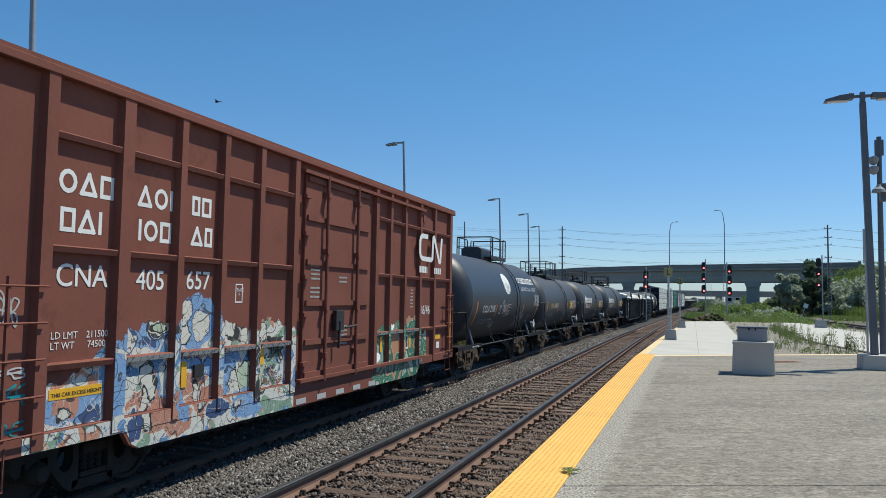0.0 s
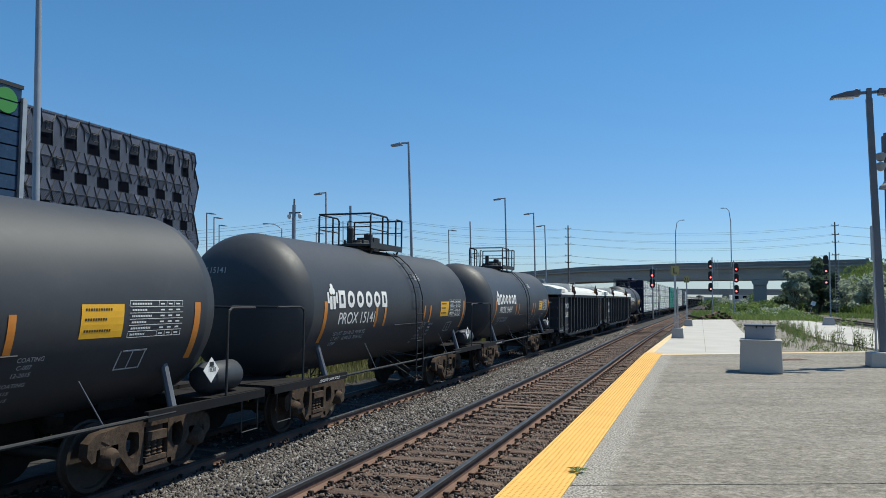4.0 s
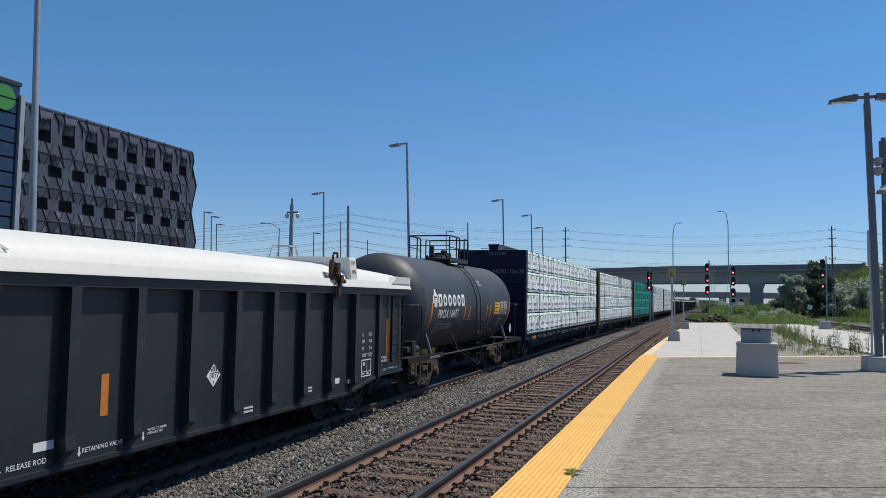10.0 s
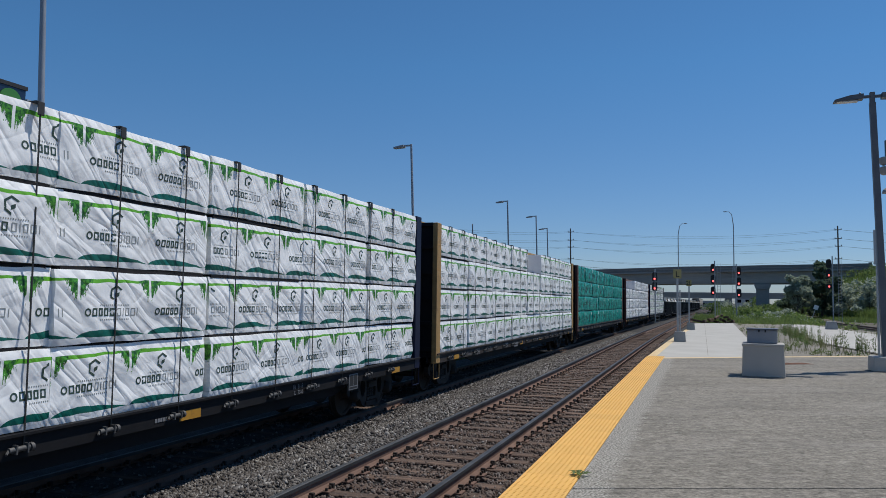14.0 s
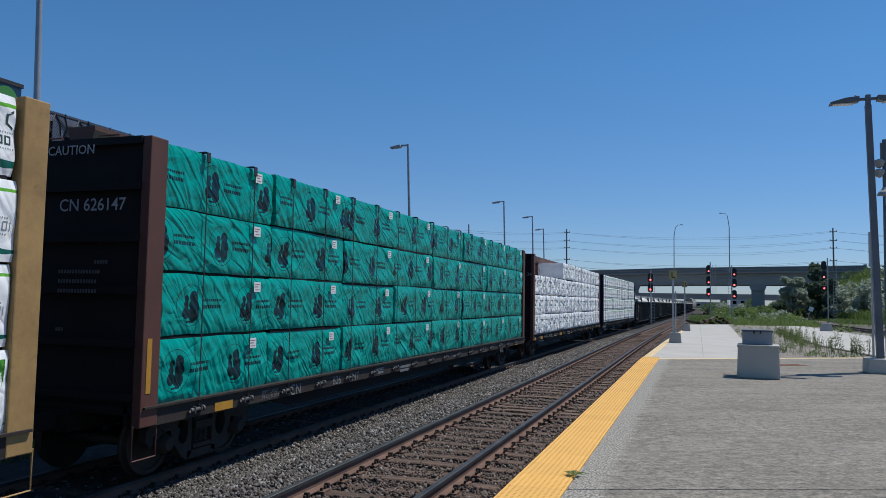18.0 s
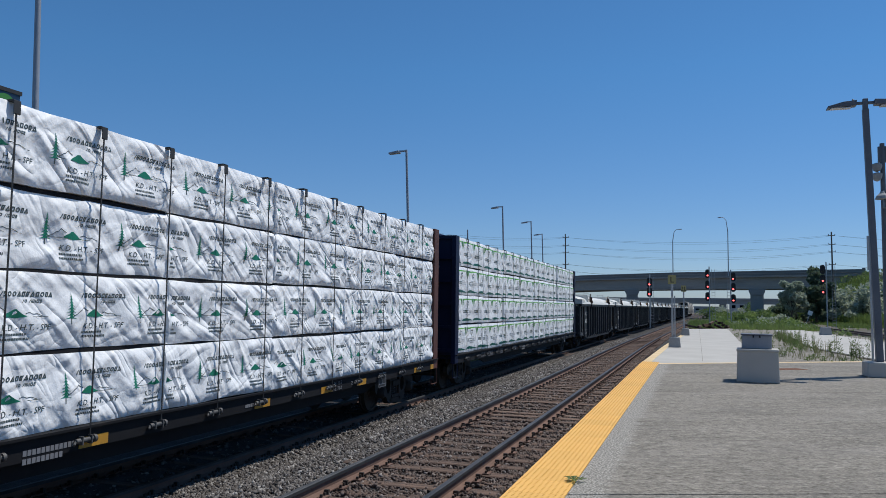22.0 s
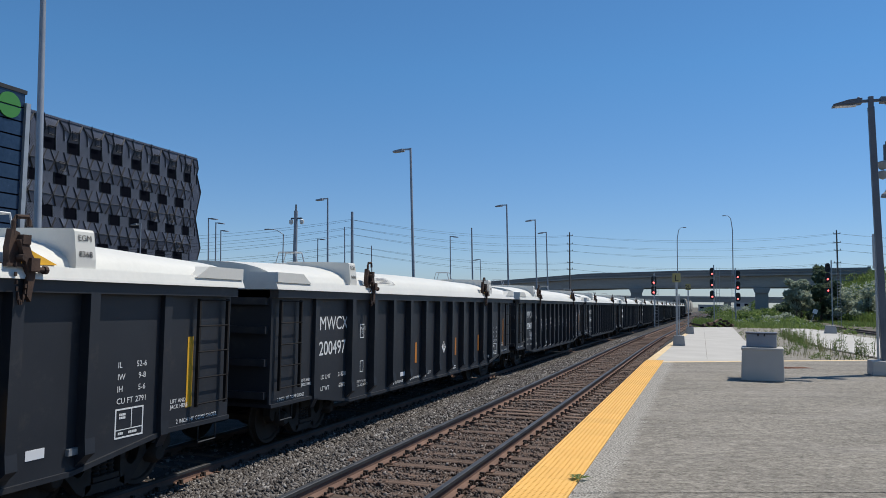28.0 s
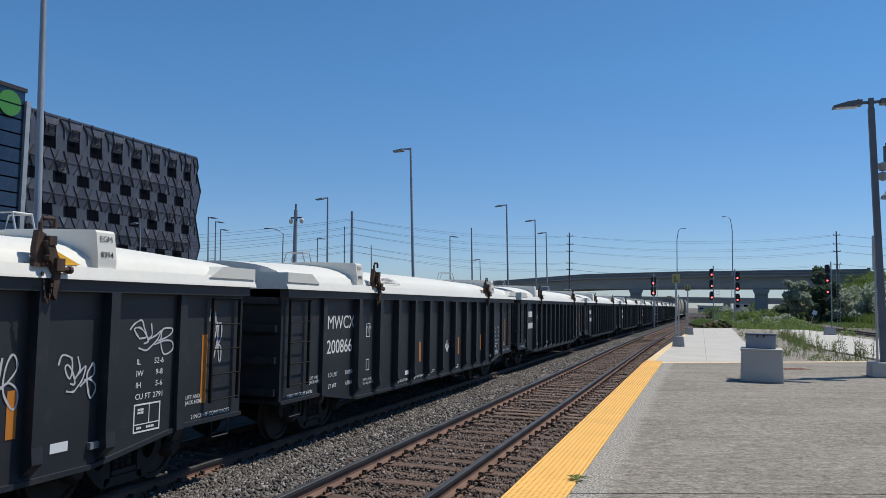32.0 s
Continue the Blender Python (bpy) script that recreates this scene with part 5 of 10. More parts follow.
def truck_meshes():
    fr = Shape()
    for sx in (-1, 1):
        x0, x1 = sorted((sx * 0.93, sx * 1.08))
        for e in (-1, 1):
            web = [(0.25, 0.20), (0.25, 0.45), (0.25, 0.72), (0.25, 0.88), (0.60, 0.87), (0.92, 0.82), (1.02, 0.70), (0.84, 0.60), (0.72, 0.48), (0.60, 0.34), (0.48, 0.20), (0.36, 0.13)]
            fr.ring_plate([(e * y, z) for y, z in web], (e * 0.46, 0.58, 0.13, 0.20), x0, x1)
            fr.prism([(e * 0.90, 0.82), (e * 1.10, 0.80), (e * 1.24, 0.70), (e * 1.26, 0.54), (e * 1.17, 0.44), (e * 1.11, 0.46), (e * 1.09, 0.60), (e * 0.72, 0.60), (e * 0.69, 0.42), (e * 0.62, 0.42), (e * 0.62, 0.60)], "x", x0, x1 - 0.012)
            fr.lathe([(-0.10, 0.10), (-0.06, 0.14), (0.06, 0.14), (0.13, 0.09)], (sx * 1.06, e * 0.89, 0.457), "x", 14)
            fr.box(x0, x1, e * 0.89 - 0.16, e * 0.89 + 0.16, 0.53, 0.62)
            for q in range(6):
                a = 6.2832 * q / 6
                fr.lathe([(0.0, 0.022), (0.02, 0.018)], (sx * 1.16, e * 0.89 + 0.07 * math.cos(a), 0.457 + 0.07 * math.sin(a)), "x", 6)
        fr.box(x0, x1, -0.26, 0.26, 0.76, 0.88).box(x0, x1, -0.34, 0.34, 0.13, 0.25)
        for y in (-0.12, 0.0, 0.12):
            coil = [(0.028 * k, 0.062 if k % 2 else 0.040) for k in range(9)]
            fr.lathe(coil, (sx * 1.02, y, 0.335), "z", 10)
        fr.box(x0, x1 + 0.01, -0.22, 0.22, 0.27, 0.335).box(x0 - 0.01, x1 + 0.03, -0.20, 0.20, 0.56, 0.68)
    fr.box(-1.05, 1.05, -0.17, 0.17, 0.55, 0.80)
    wh = Shape()
    for sx in (-1, 1):
        wh.lathe([(-0.05, 0.10), (-0.035, 0.30), (-0.06, 0.40), (-0.065, 0.485), (-0.03, 0.487), (-0.02, 0.458), (0.07, 0.455), (0.07, 0.40), (0.03, 0.385), (0.02, 0.14), (0.06, 0.12), (0.06, 0.02)] if sx > 0 else
                 [(0.05, 0.10), (0.035, 0.30), (0.06, 0.40), (0.065, 0.485), (0.03, 0.487), (0.02, 0.458), (-0.07, 0.455), (-0.07, 0.40), (-0.03, 0.385), (-0.02, 0.14), (-0.06, 0.12), (-0.06, 0.02)],
                 (sx * 0.755, 0, 0), "x", 24)
    wh.tube([(-1.1, 0, 0), (1.1, 0, 0)], 0.08, 10)
    return fr.mesh("truck", TRUCK_STEEL, True), fr.mesh("truck", TRUCK_SHADE, True), wh.mesh("wheelset", WHEEL_STEEL, True)


TRUCK, TRUCK_BLACK, WHEELSET = truck_meshes()


def trucks(c, half, frame_mesh=None, shift=0.0):
    for y in (-half + shift, half + shift):
        t = part("truck", frame_mesh or TRUCK, None, c, "cast steel truck in a shade-darkened colour" if frame_mesh else "cast steel truck with roller bearings", at=Matrix.Translation((0, y, 0)))
        for a in (-0.89, 0.89):
            part("wheelset", WHEELSET, None, t, at=Matrix.Translation((0, a, 0.457)))


def couplers(c, half):
    for s in (-1, 1):
        k = Shape().box(-0.12, 0.12, min(s * (half - 0.9), s * half), max(s * (half - 0.9), s * half), 0.76, 0.98)
        k.box(-0.2, 0.2, s * half - 0.16, s * half + 0.16, 0.70, 1.02)
        part("coupler", k, UNDER, c, bevel=0.02)




# ---- wrapped lumber: printed plastic sheets ----
def band(n, l, v, a, b):
    return math_node(n, l, "MULTIPLY", math_node(n, l, "GREATER_THAN", v, a), math_node(n, l, "LESS_THAN", v, b))


def wrap_mat(name, style, phase=None):
    m, n, l, p = nodes_of(name)
    tc, sep, oi = n.new("ShaderNodeTexCoord"), n.new("ShaderNodeSeparateXYZ"), n.new("ShaderNodeObjectInfo")
    l.new(tc.outputs["Object"], sep.inputs[0])
    z = sep.outputs["Z"]
    wob = noise_tex(n, l, coords(n, l, (1, 1, 1)), 1.6, 3)
    y = math_node(n, l, "ADD", sep.outputs["Y"], math_node(n, l, "MULTIPLY", oi.outputs["Random"], 3.0) if phase is None else 12.0 - phase)
    z = math_node(n, l, "ADD", z, math_node(n, l, "MULTIPLY", math_node(n, l, "SUBTRACT", wob, 0.5), 0.05))
    period = {"leaf": 1.20, "blanket": 1.40, "tree": 1.12}[style]
    q = math_node(n, l, "FRACT", math_node(n, l, "DIVIDE", y, period))
    qd = math_node(n, l, "MULTIPLY", math_node(n, l, "SUBTRACT", q, 0.5), period)
    fine = noise_tex(n, l, coords(n, l), 22, 4, 0.6)
    mul = lambda a, b: math_node(n, l, "MULTIPLY", a, b)
    blocks = lambda k, w: math_node(n, l, "LESS_THAN", math_node(n, l, "FRACT", math_node(n, l, "MULTIPLY", q, k)), w)
    big = noise_tex(n, l, coords(n, l), 0.9, 3)
    if style == "blanket":
        col = ramp(n, l, big, [(0.3, (0.0015, 0.255, 0.205)), (0.7, (0.003, 0.34, 0.278))])
        r = math_node(n, l, "SQRT", math_node(n, l, "ADD", math_node(n, l, "POWER", math_node(n, l, "ADD", qd, 0.24), 2.0), math_node(n, l, "POWER", math_node(n, l, "SUBTRACT", z, 0.42), 2.0)))
        ink = (0.003, 0.022, 0.028)
        col = mixc(n, l, band(n, l, r, 0.292, 0.302), col, ink)
        for cy, cz, ro, ri in ((0.18, 0.29, 0.105, 0.0), (0.16, 0.42, 0.10, 0.0), (0.17, 0.55, 0.085, 0.0), (0.32, 0.52, 0.050, 0.0), (0.33, 0.43, 0.055, 0.0), (0.34, 0.31, 0.085, 0.0)):
            rr = math_node(n, l, "SQRT", math_node(n, l, "ADD", math_node(n, l, "POWER", math_node(n, l, "ADD", qd, cy), 2.0), math_node(n, l, "POWER", math_node(n, l, "SUBTRACT", z, cz), 2.0)))
            col = mixc(n, l, band(n, l, rr, ri - 0.001, ro), col, ink)
        for z0, z1, k in ((0.475, 0.515, 30), (0.37, 0.425, 26)):
            col = mixc(n, l, mul(mul(band(n, l, qd, 0.06, 0.50), band(n, l, z, z0, z1)), blocks(k, 0.82)), col, ink)
        col = mixc(n, l, mul(band(n, l, qd, -0.33, -0.15), band(n, l, z, 0.17, 0.20)), col, ink)
    else:
        col = ramp(n, l, big, [(0.3, (0.88, 0.88, 0.875)), (0.7, (0.93, 0.93, 0.925))])
        if style == "leaf":
            # long green wedges along the top with fir tufts hanging at their ends, dark wedges along the foot
            tail = math_node(n, l, "SUBTRACT", 0.055, math_node(n, l, "MULTIPLY", q, 0.030))
            line = math_node(n, l, "SUBTRACT", 0.80, math_node(n, l, "MULTIPLY", noise_tex(n, l, coords(n, l, (0.01, 1, 0.01)), 2.2, 2), 0.06))
            col = mixc(n, l, mul(mul(math_node(n, l, "GREATER_THAN", z, math_node(n, l, "SUBTRACT", line, tail)), math_node(n, l, "LESS_THAN", z, line)), band(n, l, q, 0.03, 0.97)), col, (0.13, 0.42, 0.02))
            away = math_node(n, l, "MULTIPLY", math_node(n, l, "SUBTRACT", 0.5, math_node(n, l, "ABSOLUTE", math_node(n, l, "SUBTRACT", q, 0.5))), period)
            needles = noise_tex(n, l, coords(n, l, (1, 2.6, 0.9)), 13, 4, 0.75)
            drop = math_node(n, l, "ADD", math_node(n, l, "MULTIPLY", away, -1.25), math_node(n, l, "MULTIPLY", needles, 0.54))
            tuft = mul(mul(math_node(n, l, "GREATER_THAN", z, math_node(n, l, "SUBTRACT", line, drop)), math_node(n, l, "LESS_THAN", z, line)), band(n, l, away, 0.02, 0.21))
            col = mixc(n, l, tuft, col, ramp(n, l, fine, [(0.42, (0.012, 0.085, 0.012)), (0.60, (0.09, 0.34, 0.025))]))
            wave = math_node(n, l, "ADD", 0.045, math_node(n, l, "MULTIPLY", noise_tex(n, l, coords(n, l, (0.01, 1, 0.01)), 1.7, 2), 0.07))
            wedge = math_node(n, l, "MULTIPLY", math_node(n, l, "SINE", math_node(n, l, "MULTIPLY", math_node(n, l, "POWER", q, 0.6), 3.14)), 0.085)
            col = mixc(n, l, mul(math_node(n, l, "GREATER_THAN", z, wave), math_node(n, l, "LESS_THAN", math_node(n, l, "SUBTRACT", z, wave), wedge)), col, (0.003, 0.13, 0.10))
        else:
            col = mixc(n, l, ramp(n, l, fine, [(0.58, (0, 0, 0)), (0.66, (0.25, 0.25, 0.25))]), col, (0.62, 0.63, 0.64))
    l.new(col, p.inputs["Base Color"])
    p.inputs["Roughness"].default_value = 0.33 if style == "blanket" else 0.42
    # creases: sheets pulled diagonally, each pack its own way
    shift = n.new("ShaderNodeVectorMath")
    shift.operation = "MULTIPLY_ADD"
    shift.inputs[1].default_value = (17.0, 31.0, 23.0)
    rv = n.new("ShaderNodeCombineXYZ")
    for i in range(3):
        l.new(oi.outputs["Random"], rv.inputs[i])
    l.new(rv.outputs[0], shift.inputs[0])
    l.new(tc.outputs["Object"], shift.inputs[2])

    def pulled(angle, sy, sz, scale):
        cv, mp = n.new("ShaderNodeVectorRotate"), n.new("ShaderNodeMapping")
        cv.rotation_type = "X_AXIS"
        l.new(math_node(n, l, "ADD", math_node(n, l, "MULTIPLY", oi.outputs["Random"], 0.5), angle), cv.inputs["Angle"])
        l.new(shift.outputs[0], cv.inputs["Vector"])
        mp.inputs["Scale"].default_value = (1, sy, sz)
        l.new(cv.outputs[0], mp.inputs[0])
        t = n.new("ShaderNodeTexNoise")
        t.inputs["Scale"].default_value, t.inputs["Detail"].default_value, t.inputs["Distortion"].default_value = scale, 1.6, 0.6
        l.new(mp.outputs[0], t.inputs["Vector"])
        return math_node(n, l, "ABSOLUTE", math_node(n, l, "SUBTRACT", t.outputs["Fac"], 0.5))

    crumple = noise_tex(n, l, shift.outputs[0], 5.5, 4, 0.6)
    h = math_node(n, l, "ADD", math_node(n, l, "MULTIPLY", pulled(0.5, 0.6, 3.2, 1.0 if style == "tree" else 1.4), 1.3), math_node(n, l, "ADD", math_node(n, l, "MULTIPLY", pulled(-0.9, 0.8, 2.4, 1.2), 0.8), math_node(n, l, "MULTIPLY", crumple, 0.12)))
    bump(n, l, p, h, 0.42 if style == "leaf" else 0.75 if style == "blanket" else 0.95, 0.12)
    p.inputs["Specular IOR Level"].default_value = 0.35 if style == "blanket" else 0.5
    return m


LEAF_PHASE = (0.15, 0.45, 0.75, 1.05)
LEAF_WRAPS = [wrap_mat("white_wrap_with_green_print", "leaf", ph) for ph in LEAF_PHASE]
WRAP = {"leaf": LEAF_WRAPS[0], "blanket": wrap_mat("green_wrap_with_dark_print", "blanket"), "tree": wrap_mat("white_wrap_with_fir_print", "tree")}
WRAP_PLAIN = worn("plain_grey_wrap", (0.60, 0.61, 0.64), (0.70, 0.71, 0.74), 0.5, big=2, fine=10, relief=0.4, dist=0.03)
STRAP = worn("black_strap", (0.012, 0.012, 0.013), (0.03, 0.03, 0.03), 0.6, big=3, fine=30)
WINCH_STEEL = worn("worn_winch_steel", (0.06, 0.058, 0.058), (0.13, 0.125, 0.12), 0.6, metal=0.3, big=4, fine=30, relief=0.2)
STICKER = plain("white_sticker", (0.75, 0.75, 0.75), 0.6)
STICKER_RED = plain("faded_red_print", (0.38, 0.22, 0.22), 0.6)


def bundle_mesh(width, seed, amp, material):
    """A wrapped pack of lumber: a box with sagging, creased faces. Its outer face looks to +x."""
    rnd = random.Random(seed)
    fir, loose = material is WRAP["tree"], material is WRAP["tree"] or material is WRAP["blanket"]
    s, D, H = Shape(), 1.36, 0.865
    ny, nz = (44, 14) if loose else (26, 9)
    off = Vector((rnd.random() * 50, rnd.random() * 50, rnd.random() * 50))

    def fold(y, z):
        a = noise.noise(Vector((y * 0.9 + z * 1.6, z * 2.6 - y * 0.8, 0)) + off) * 0.6
        b = abs(noise.noise(Vector((y * 2.3 + z * 2.5, z * 2.0 - y * 1.2, 3)) + off)) * 0.8
        e = min(1.0, 6 * min(z, H - z) / H + 0.15)
        if loose:
            b += 0.30 * abs(noise.noise(Vector((y * 5.2 + z * 3.1, z * 5.6 - y * 2.0, 9)) + off)) - 0.1
        return amp * (a + b) * e

    for i in range(ny + 1):
        for j in range(nz + 1):
            y, z = (i / ny - 0.5) * width, j / nz * H
            s.v.append((fold(y, z) - (0.02 if j in (0, nz) else 0) - (0.012 if i in (0, ny) else 0), y + (0.0 if fir or material in LEAF_WRAPS else 0.012) * noise.noise(Vector((z * 4, y, 1)) + off), z + 0.02 * noise.noise(Vector((y * 1.3, z, 7)) + off) * (j in (0, nz))))
    for i in range(ny):
        for j in range(nz):
            p0 = i * (nz + 1) + j
            s.f += [(p0, p0 + nz + 1, p0 + nz + 2), (p0, p0 + nz + 2, p0 + 1)]
    front = [v[0] for v in s.v]
    k = len(s.v)
    for i in range(ny + 1):
        y = (i / ny - 0.5) * width
        s.v += [(-D, y, 0.0), (-D, y, H)]
    for i in range(ny):
        a0, a1 = i * (nz + 1), (i + 1) * (nz + 1)
        b0, b1 = k + 2 * i, k + 2 * i + 2
        s.f += [(a0 + nz, a1 + nz, b1 + 1, b0 + 1), (a0, b0, b1, a1), (b0, b0 + 1, b1 + 1, b1)]
    s.f.append(tuple(range(nz, -1, -1)) + (k, k + 1))
    s.f.append(tuple(range(ny * (nz + 1), ny * (nz + 1) + nz + 1)) + (k + 2 * ny + 1, k + 2 * ny))
    me = s.mesh("lumber_pack", material, True)
    if fir or material in LEAF_WRAPS:
        def height(y, z):
            """Depth of the creased sheet at a spot, on its own triangles."""
            u, v = (y / width + 0.5) * ny, z / H * nz
            i, j = min(ny - 1, max(0, int(u))), min(nz - 1, max(0, int(v)))
            u, v, p0 = u - i, v - j, i * (nz + 1) + j
            fa, fb, fc, fd = front[p0], front[p0 + nz + 1], front[p0 + nz + 2], front[p0 + 1]
            return fa + u * (fb - fa) + v * (fc - fb) if u > v else fa + v * (fd - fa) + u * (fc - fd)
        PRINTS[me.name] = pack_print(height, width, rnd) if fir else leaf_print(height, width, LEAF_PHASE[LEAF_WRAPS.index(material)])
    return me


PRINTS = {}
PRINT_GREEN = worn("green_print", (0.008, 0.16, 0.09), (0.012, 0.20, 0.12), 0.5, big=4, fine=40)
PRINT_INK = worn("dark_print", (0.04, 0.06, 0.06), (0.08, 0.10, 0.10), 0.5, big=4, fine=40)


def leaf_print(height, width, phase):
    """A roof-like hexagon mark and a name of plain shapes in every span of the sheet, laid on its creases: a dark and a grey mesh."""
    dark, grey = Shape(), Shape()

    def lay(out, g, y0, z0):
        pos = [(y0 + v[0], z0 + v[1]) for v in g.v]
        ok = [abs(y) < width / 2 - 0.02 for y, z in pos]
        k = len(out.v)
        out.v += [(height(y, z) + 0.003, y, z) for y, z in pos]
        out.f += [tuple(k + i for i in f) for f in g.f if all(ok[i] for i in f)]

    for k in range(-3, 4):
        mid = phase + (k + 0.5) * 1.2
        lay(dark, glyphs("oneen", 0.098, 0.20, 0.22), mid - 0.49, 0.325)
        lay(grey, glyphs("eieni", 0.098, 0.12, 0.30), mid + 0.02, 0.325)
        for zz in (0.45, 0.275):
            lay(grey, word_bars(Shape(), 0, 0, 0.018, [0.7] * 16, 1.0), mid - 0.25, zz)
        ring = [(0.108 * math.cos(math.radians(a)), 0.60 + 0.108 * math.sin(math.radians(a))) for a in (-30, 30, 90, 150, 210, 270)]
        for (xa, za), (xb, zb) in zip(ring[1:], ring[2:]):
            s = 0.72
            q = Shape()
            q.v, q.f = [(xa, za, 0), (xb, zb, 0), (xb * s, 0.60 + (zb - 0.60) * s, 0), (xa * s, 0.60 + (za - 0.60) * s, 0)], [(0, 1, 2, 3)]
            lay(dark, q, mid, 0)
        q = Shape()
        q.v, q.f = [(-0.01, 0.55, 0), (0.045, 0.575, 0), (0.045, 0.62, 0), (-0.01, 0.60, 0)], [(0, 1, 2, 3)]
        lay(dark, q, mid, 0)
    return dark.mesh("mark_print", PRINT_MARK), grey.mesh("name_print", PRINT_GREY)


PRINT_MARK = worn("dark_green_print", (0.025, 0.055, 0.04), (0.05, 0.08, 0.06), 0.5, big=4, fine=40)
PRINT_GREY = worn("grey_print", (0.26, 0.28, 0.27), (0.34, 0.36, 0.35), 0.5, big=4, fine=40)


def pack_print(height, width, rnd):
    """A fir, hills and lettering in a row, laid on the creases of a pack's sheet: a green and a dark mesh."""
    green, ink = Shape(), Shape()

    def lay(out, pts, faces, y0, z0, slant=0.0):
        pos = [(y0 + x + slant * z, z0 + z) for x, z in pts]
        ok = [abs(y) < width / 2 - 0.02 and 0.02 < z < 0.84 for y, z in pos]
        k = len(out.v)
        out.v += [(height(y, z) + 0.0035, y, z) for y, z in pos]
        out.f += [tuple(k + i for i in f) for f in faces if all(ok[i] for i in f)]

    def line(out, pts, w, y0, z0):
        for (xa, za), (xb, zb) in zip(pts, pts[1:]):
            lay(out, [(xa, za - w), (xb, zb - w), (xb, zb + w), (xa, za + w)], [(0, 1, 2, 3)], y0, z0)

    def words(kinds, size, y0, z0, weight=0.24):
        g = glyphs(kinds, size, weight, 0.22)
        lay(ink, [(v[0], v[1]) for v in g.v], g.f, y0, z0, 0.22)

    kd = letters("K.D. - H.T. - SPF", 0.068, PRINT_INK)
    period, start = 1.12, rnd.uniform(0, 1.1)
    for k in range(-1, 4):
        y0 = -width / 2 - 0.3 + start + k * period
        # fir: ragged tiers, widening downwards, and a trunk
        for i in range(8):
            zz, w = 0.64 - 0.036 * i, 0.014 + 0.0105 * i
            lay(green, [(-w * rnd.uniform(0.8, 1.1), zz - 0.036), (-w * 0.35, zz - 0.020), (0, zz + 0.022), (w * 0.35, zz - 0.020), (w * rnd.uniform(0.8, 1.1), zz - 0.038), (0, zz - 0.030)], [(0, 5, 1), (1, 5, 2), (2, 5, 3), (3, 5, 4)], y0, 0)
        lay(ink, [(-0.008, 0.29), (0.008, 0.29), (0.008, 0.36), (-0.008, 0.36)], [(0, 1, 2, 3)], y0, 0)
        # hills: a solid middle one, drawn ridges to both sides
        ridge = [(0.24 + 0.035 * i, 0.085 * max(0.0, 1 - abs(i - 3.6) / 4) + rnd.uniform(-0.004, 0.006)) for i in range(9)]
        for (xa, za), (xb, zb) in zip(ridge, ridge[1:]):
            lay(green, [(xa, -0.02 + 0.02 * abs(xa - 0.38) / 0.14), (xb, -0.02 + 0.02 * abs(xb - 0.38) / 0.14), (xb, max(zb, 0.004)), (xa, max(za, 0.004))], [(0, 1, 2, 3)], y0, 0.385)
        line(ink, [(0.03, 0.0), (0.08, 0.02), (0.13, 0.055), (0.16, 0.065), (0.19, 0.10), (0.23, 0.075), (0.27, 0.06)], 0.005, y0, 0.385)
        line(ink, [(0.50, 0.03), (0.55, 0.045), (0.60, 0.025), (0.66, 0.03), (0.74, 0.0)], 0.004, y0, 0.385)
        line(ink, [(0.02, -0.004), (0.30, -0.004)], 0.003, y0, 0.385)
        line(ink, [(0.46, -0.004), (0.80, -0.004)], 0.003, y0, 0.385)
        words("leooane", 0.056, y0 + 0.16, 0.60)
        words("lanoea", 0.056, y0 + 0.52, 0.60)
        words("lo linine", 0.036, y0 + 0.46, 0.535)
        lay(ink, [(v.co.x, v.co.y) for v in kd.vertices], [tuple(f.vertices) for f in kd.polygons if f.normal.z > 0.5], y0 + 0.19, 0.235, 0.2)
        for zz, n in ((0.18, 9), (0.13, 11)):
            g = word_bars(Shape(), 0, 0, 0.026, [rnd.choice((0.5, 0.7, 0.9)) for i in range(n + 4)], 0.3)
            lay(ink, [(v[0], v[1]) for v in g.v], [f for f in g.f if all(g.v[i][2] > 0.002 for i in f)], y0 + 0.18, zz)
    return green.mesh("fir_print", PRINT_GREEN), ink.mesh("lettering_print", PRINT_INK)


BUNDLES = {st: [bundle_mesh(2.76, 11 * i + hash_no, amp, LEAF_WRAPS[i] if st == "leaf" else WRAP[st]) for i in range(4)] for st, amp, hash_no in (("leaf", 0.040, 1), ("blanket", 0.050, 2), ("tree", 0.070, 3))}
for v in range(2):
    BUNDLES.setdefault("narrow", []).append(bundle_mesh(0.92, 90 + v, 0.06, WRAP["tree"]))
ROWS_Z = (1.13, 2.03, 2.93, 3.83)


def strap_meshes(top):
    s = Shape().box(-0.003, 0.004, -0.010, 0.010, 1.0, top)
    return s.mesh("strap", STRAP)


STRAPS = {top: strap_meshes(top) for top in (4.71, 3.81)}
DUNNAGE = Shape().box(0.4, 1.46, -1.30, 1.30, -0.012, 0.036).mesh("dunnage", DARK_STEEL)
CORNER = Shape().prism([(-0.34, -0.004), (-0.34, 0.006), (-0.02, 0.012), (0.012, 0.0), (0.016, -0.14), (0.006, -0.15), (0.0, -0.012)], "y", -0.042, 0.042).mesh("corner_guard", BLACK)
RATCHET = Shape().tube([(0.0, -0.15, 0), (0.0, 0.15, 0)], 0.030, 10).box(-0.03, 0.035, -0.08, -0.06, -0.05, 0.05).box(-0.03, 0.035, 0.06, 0.08, -0.05, 0.05).lathe([(-0.02, 0.048), (0.02, 0.048)], (0, 0.13, 0), "y", 10).tube([(0.0, -0.15, 0), (0.03, -0.20, -0.03)], 0.014, 6).mesh("winch", WINCH_STEEL, True)



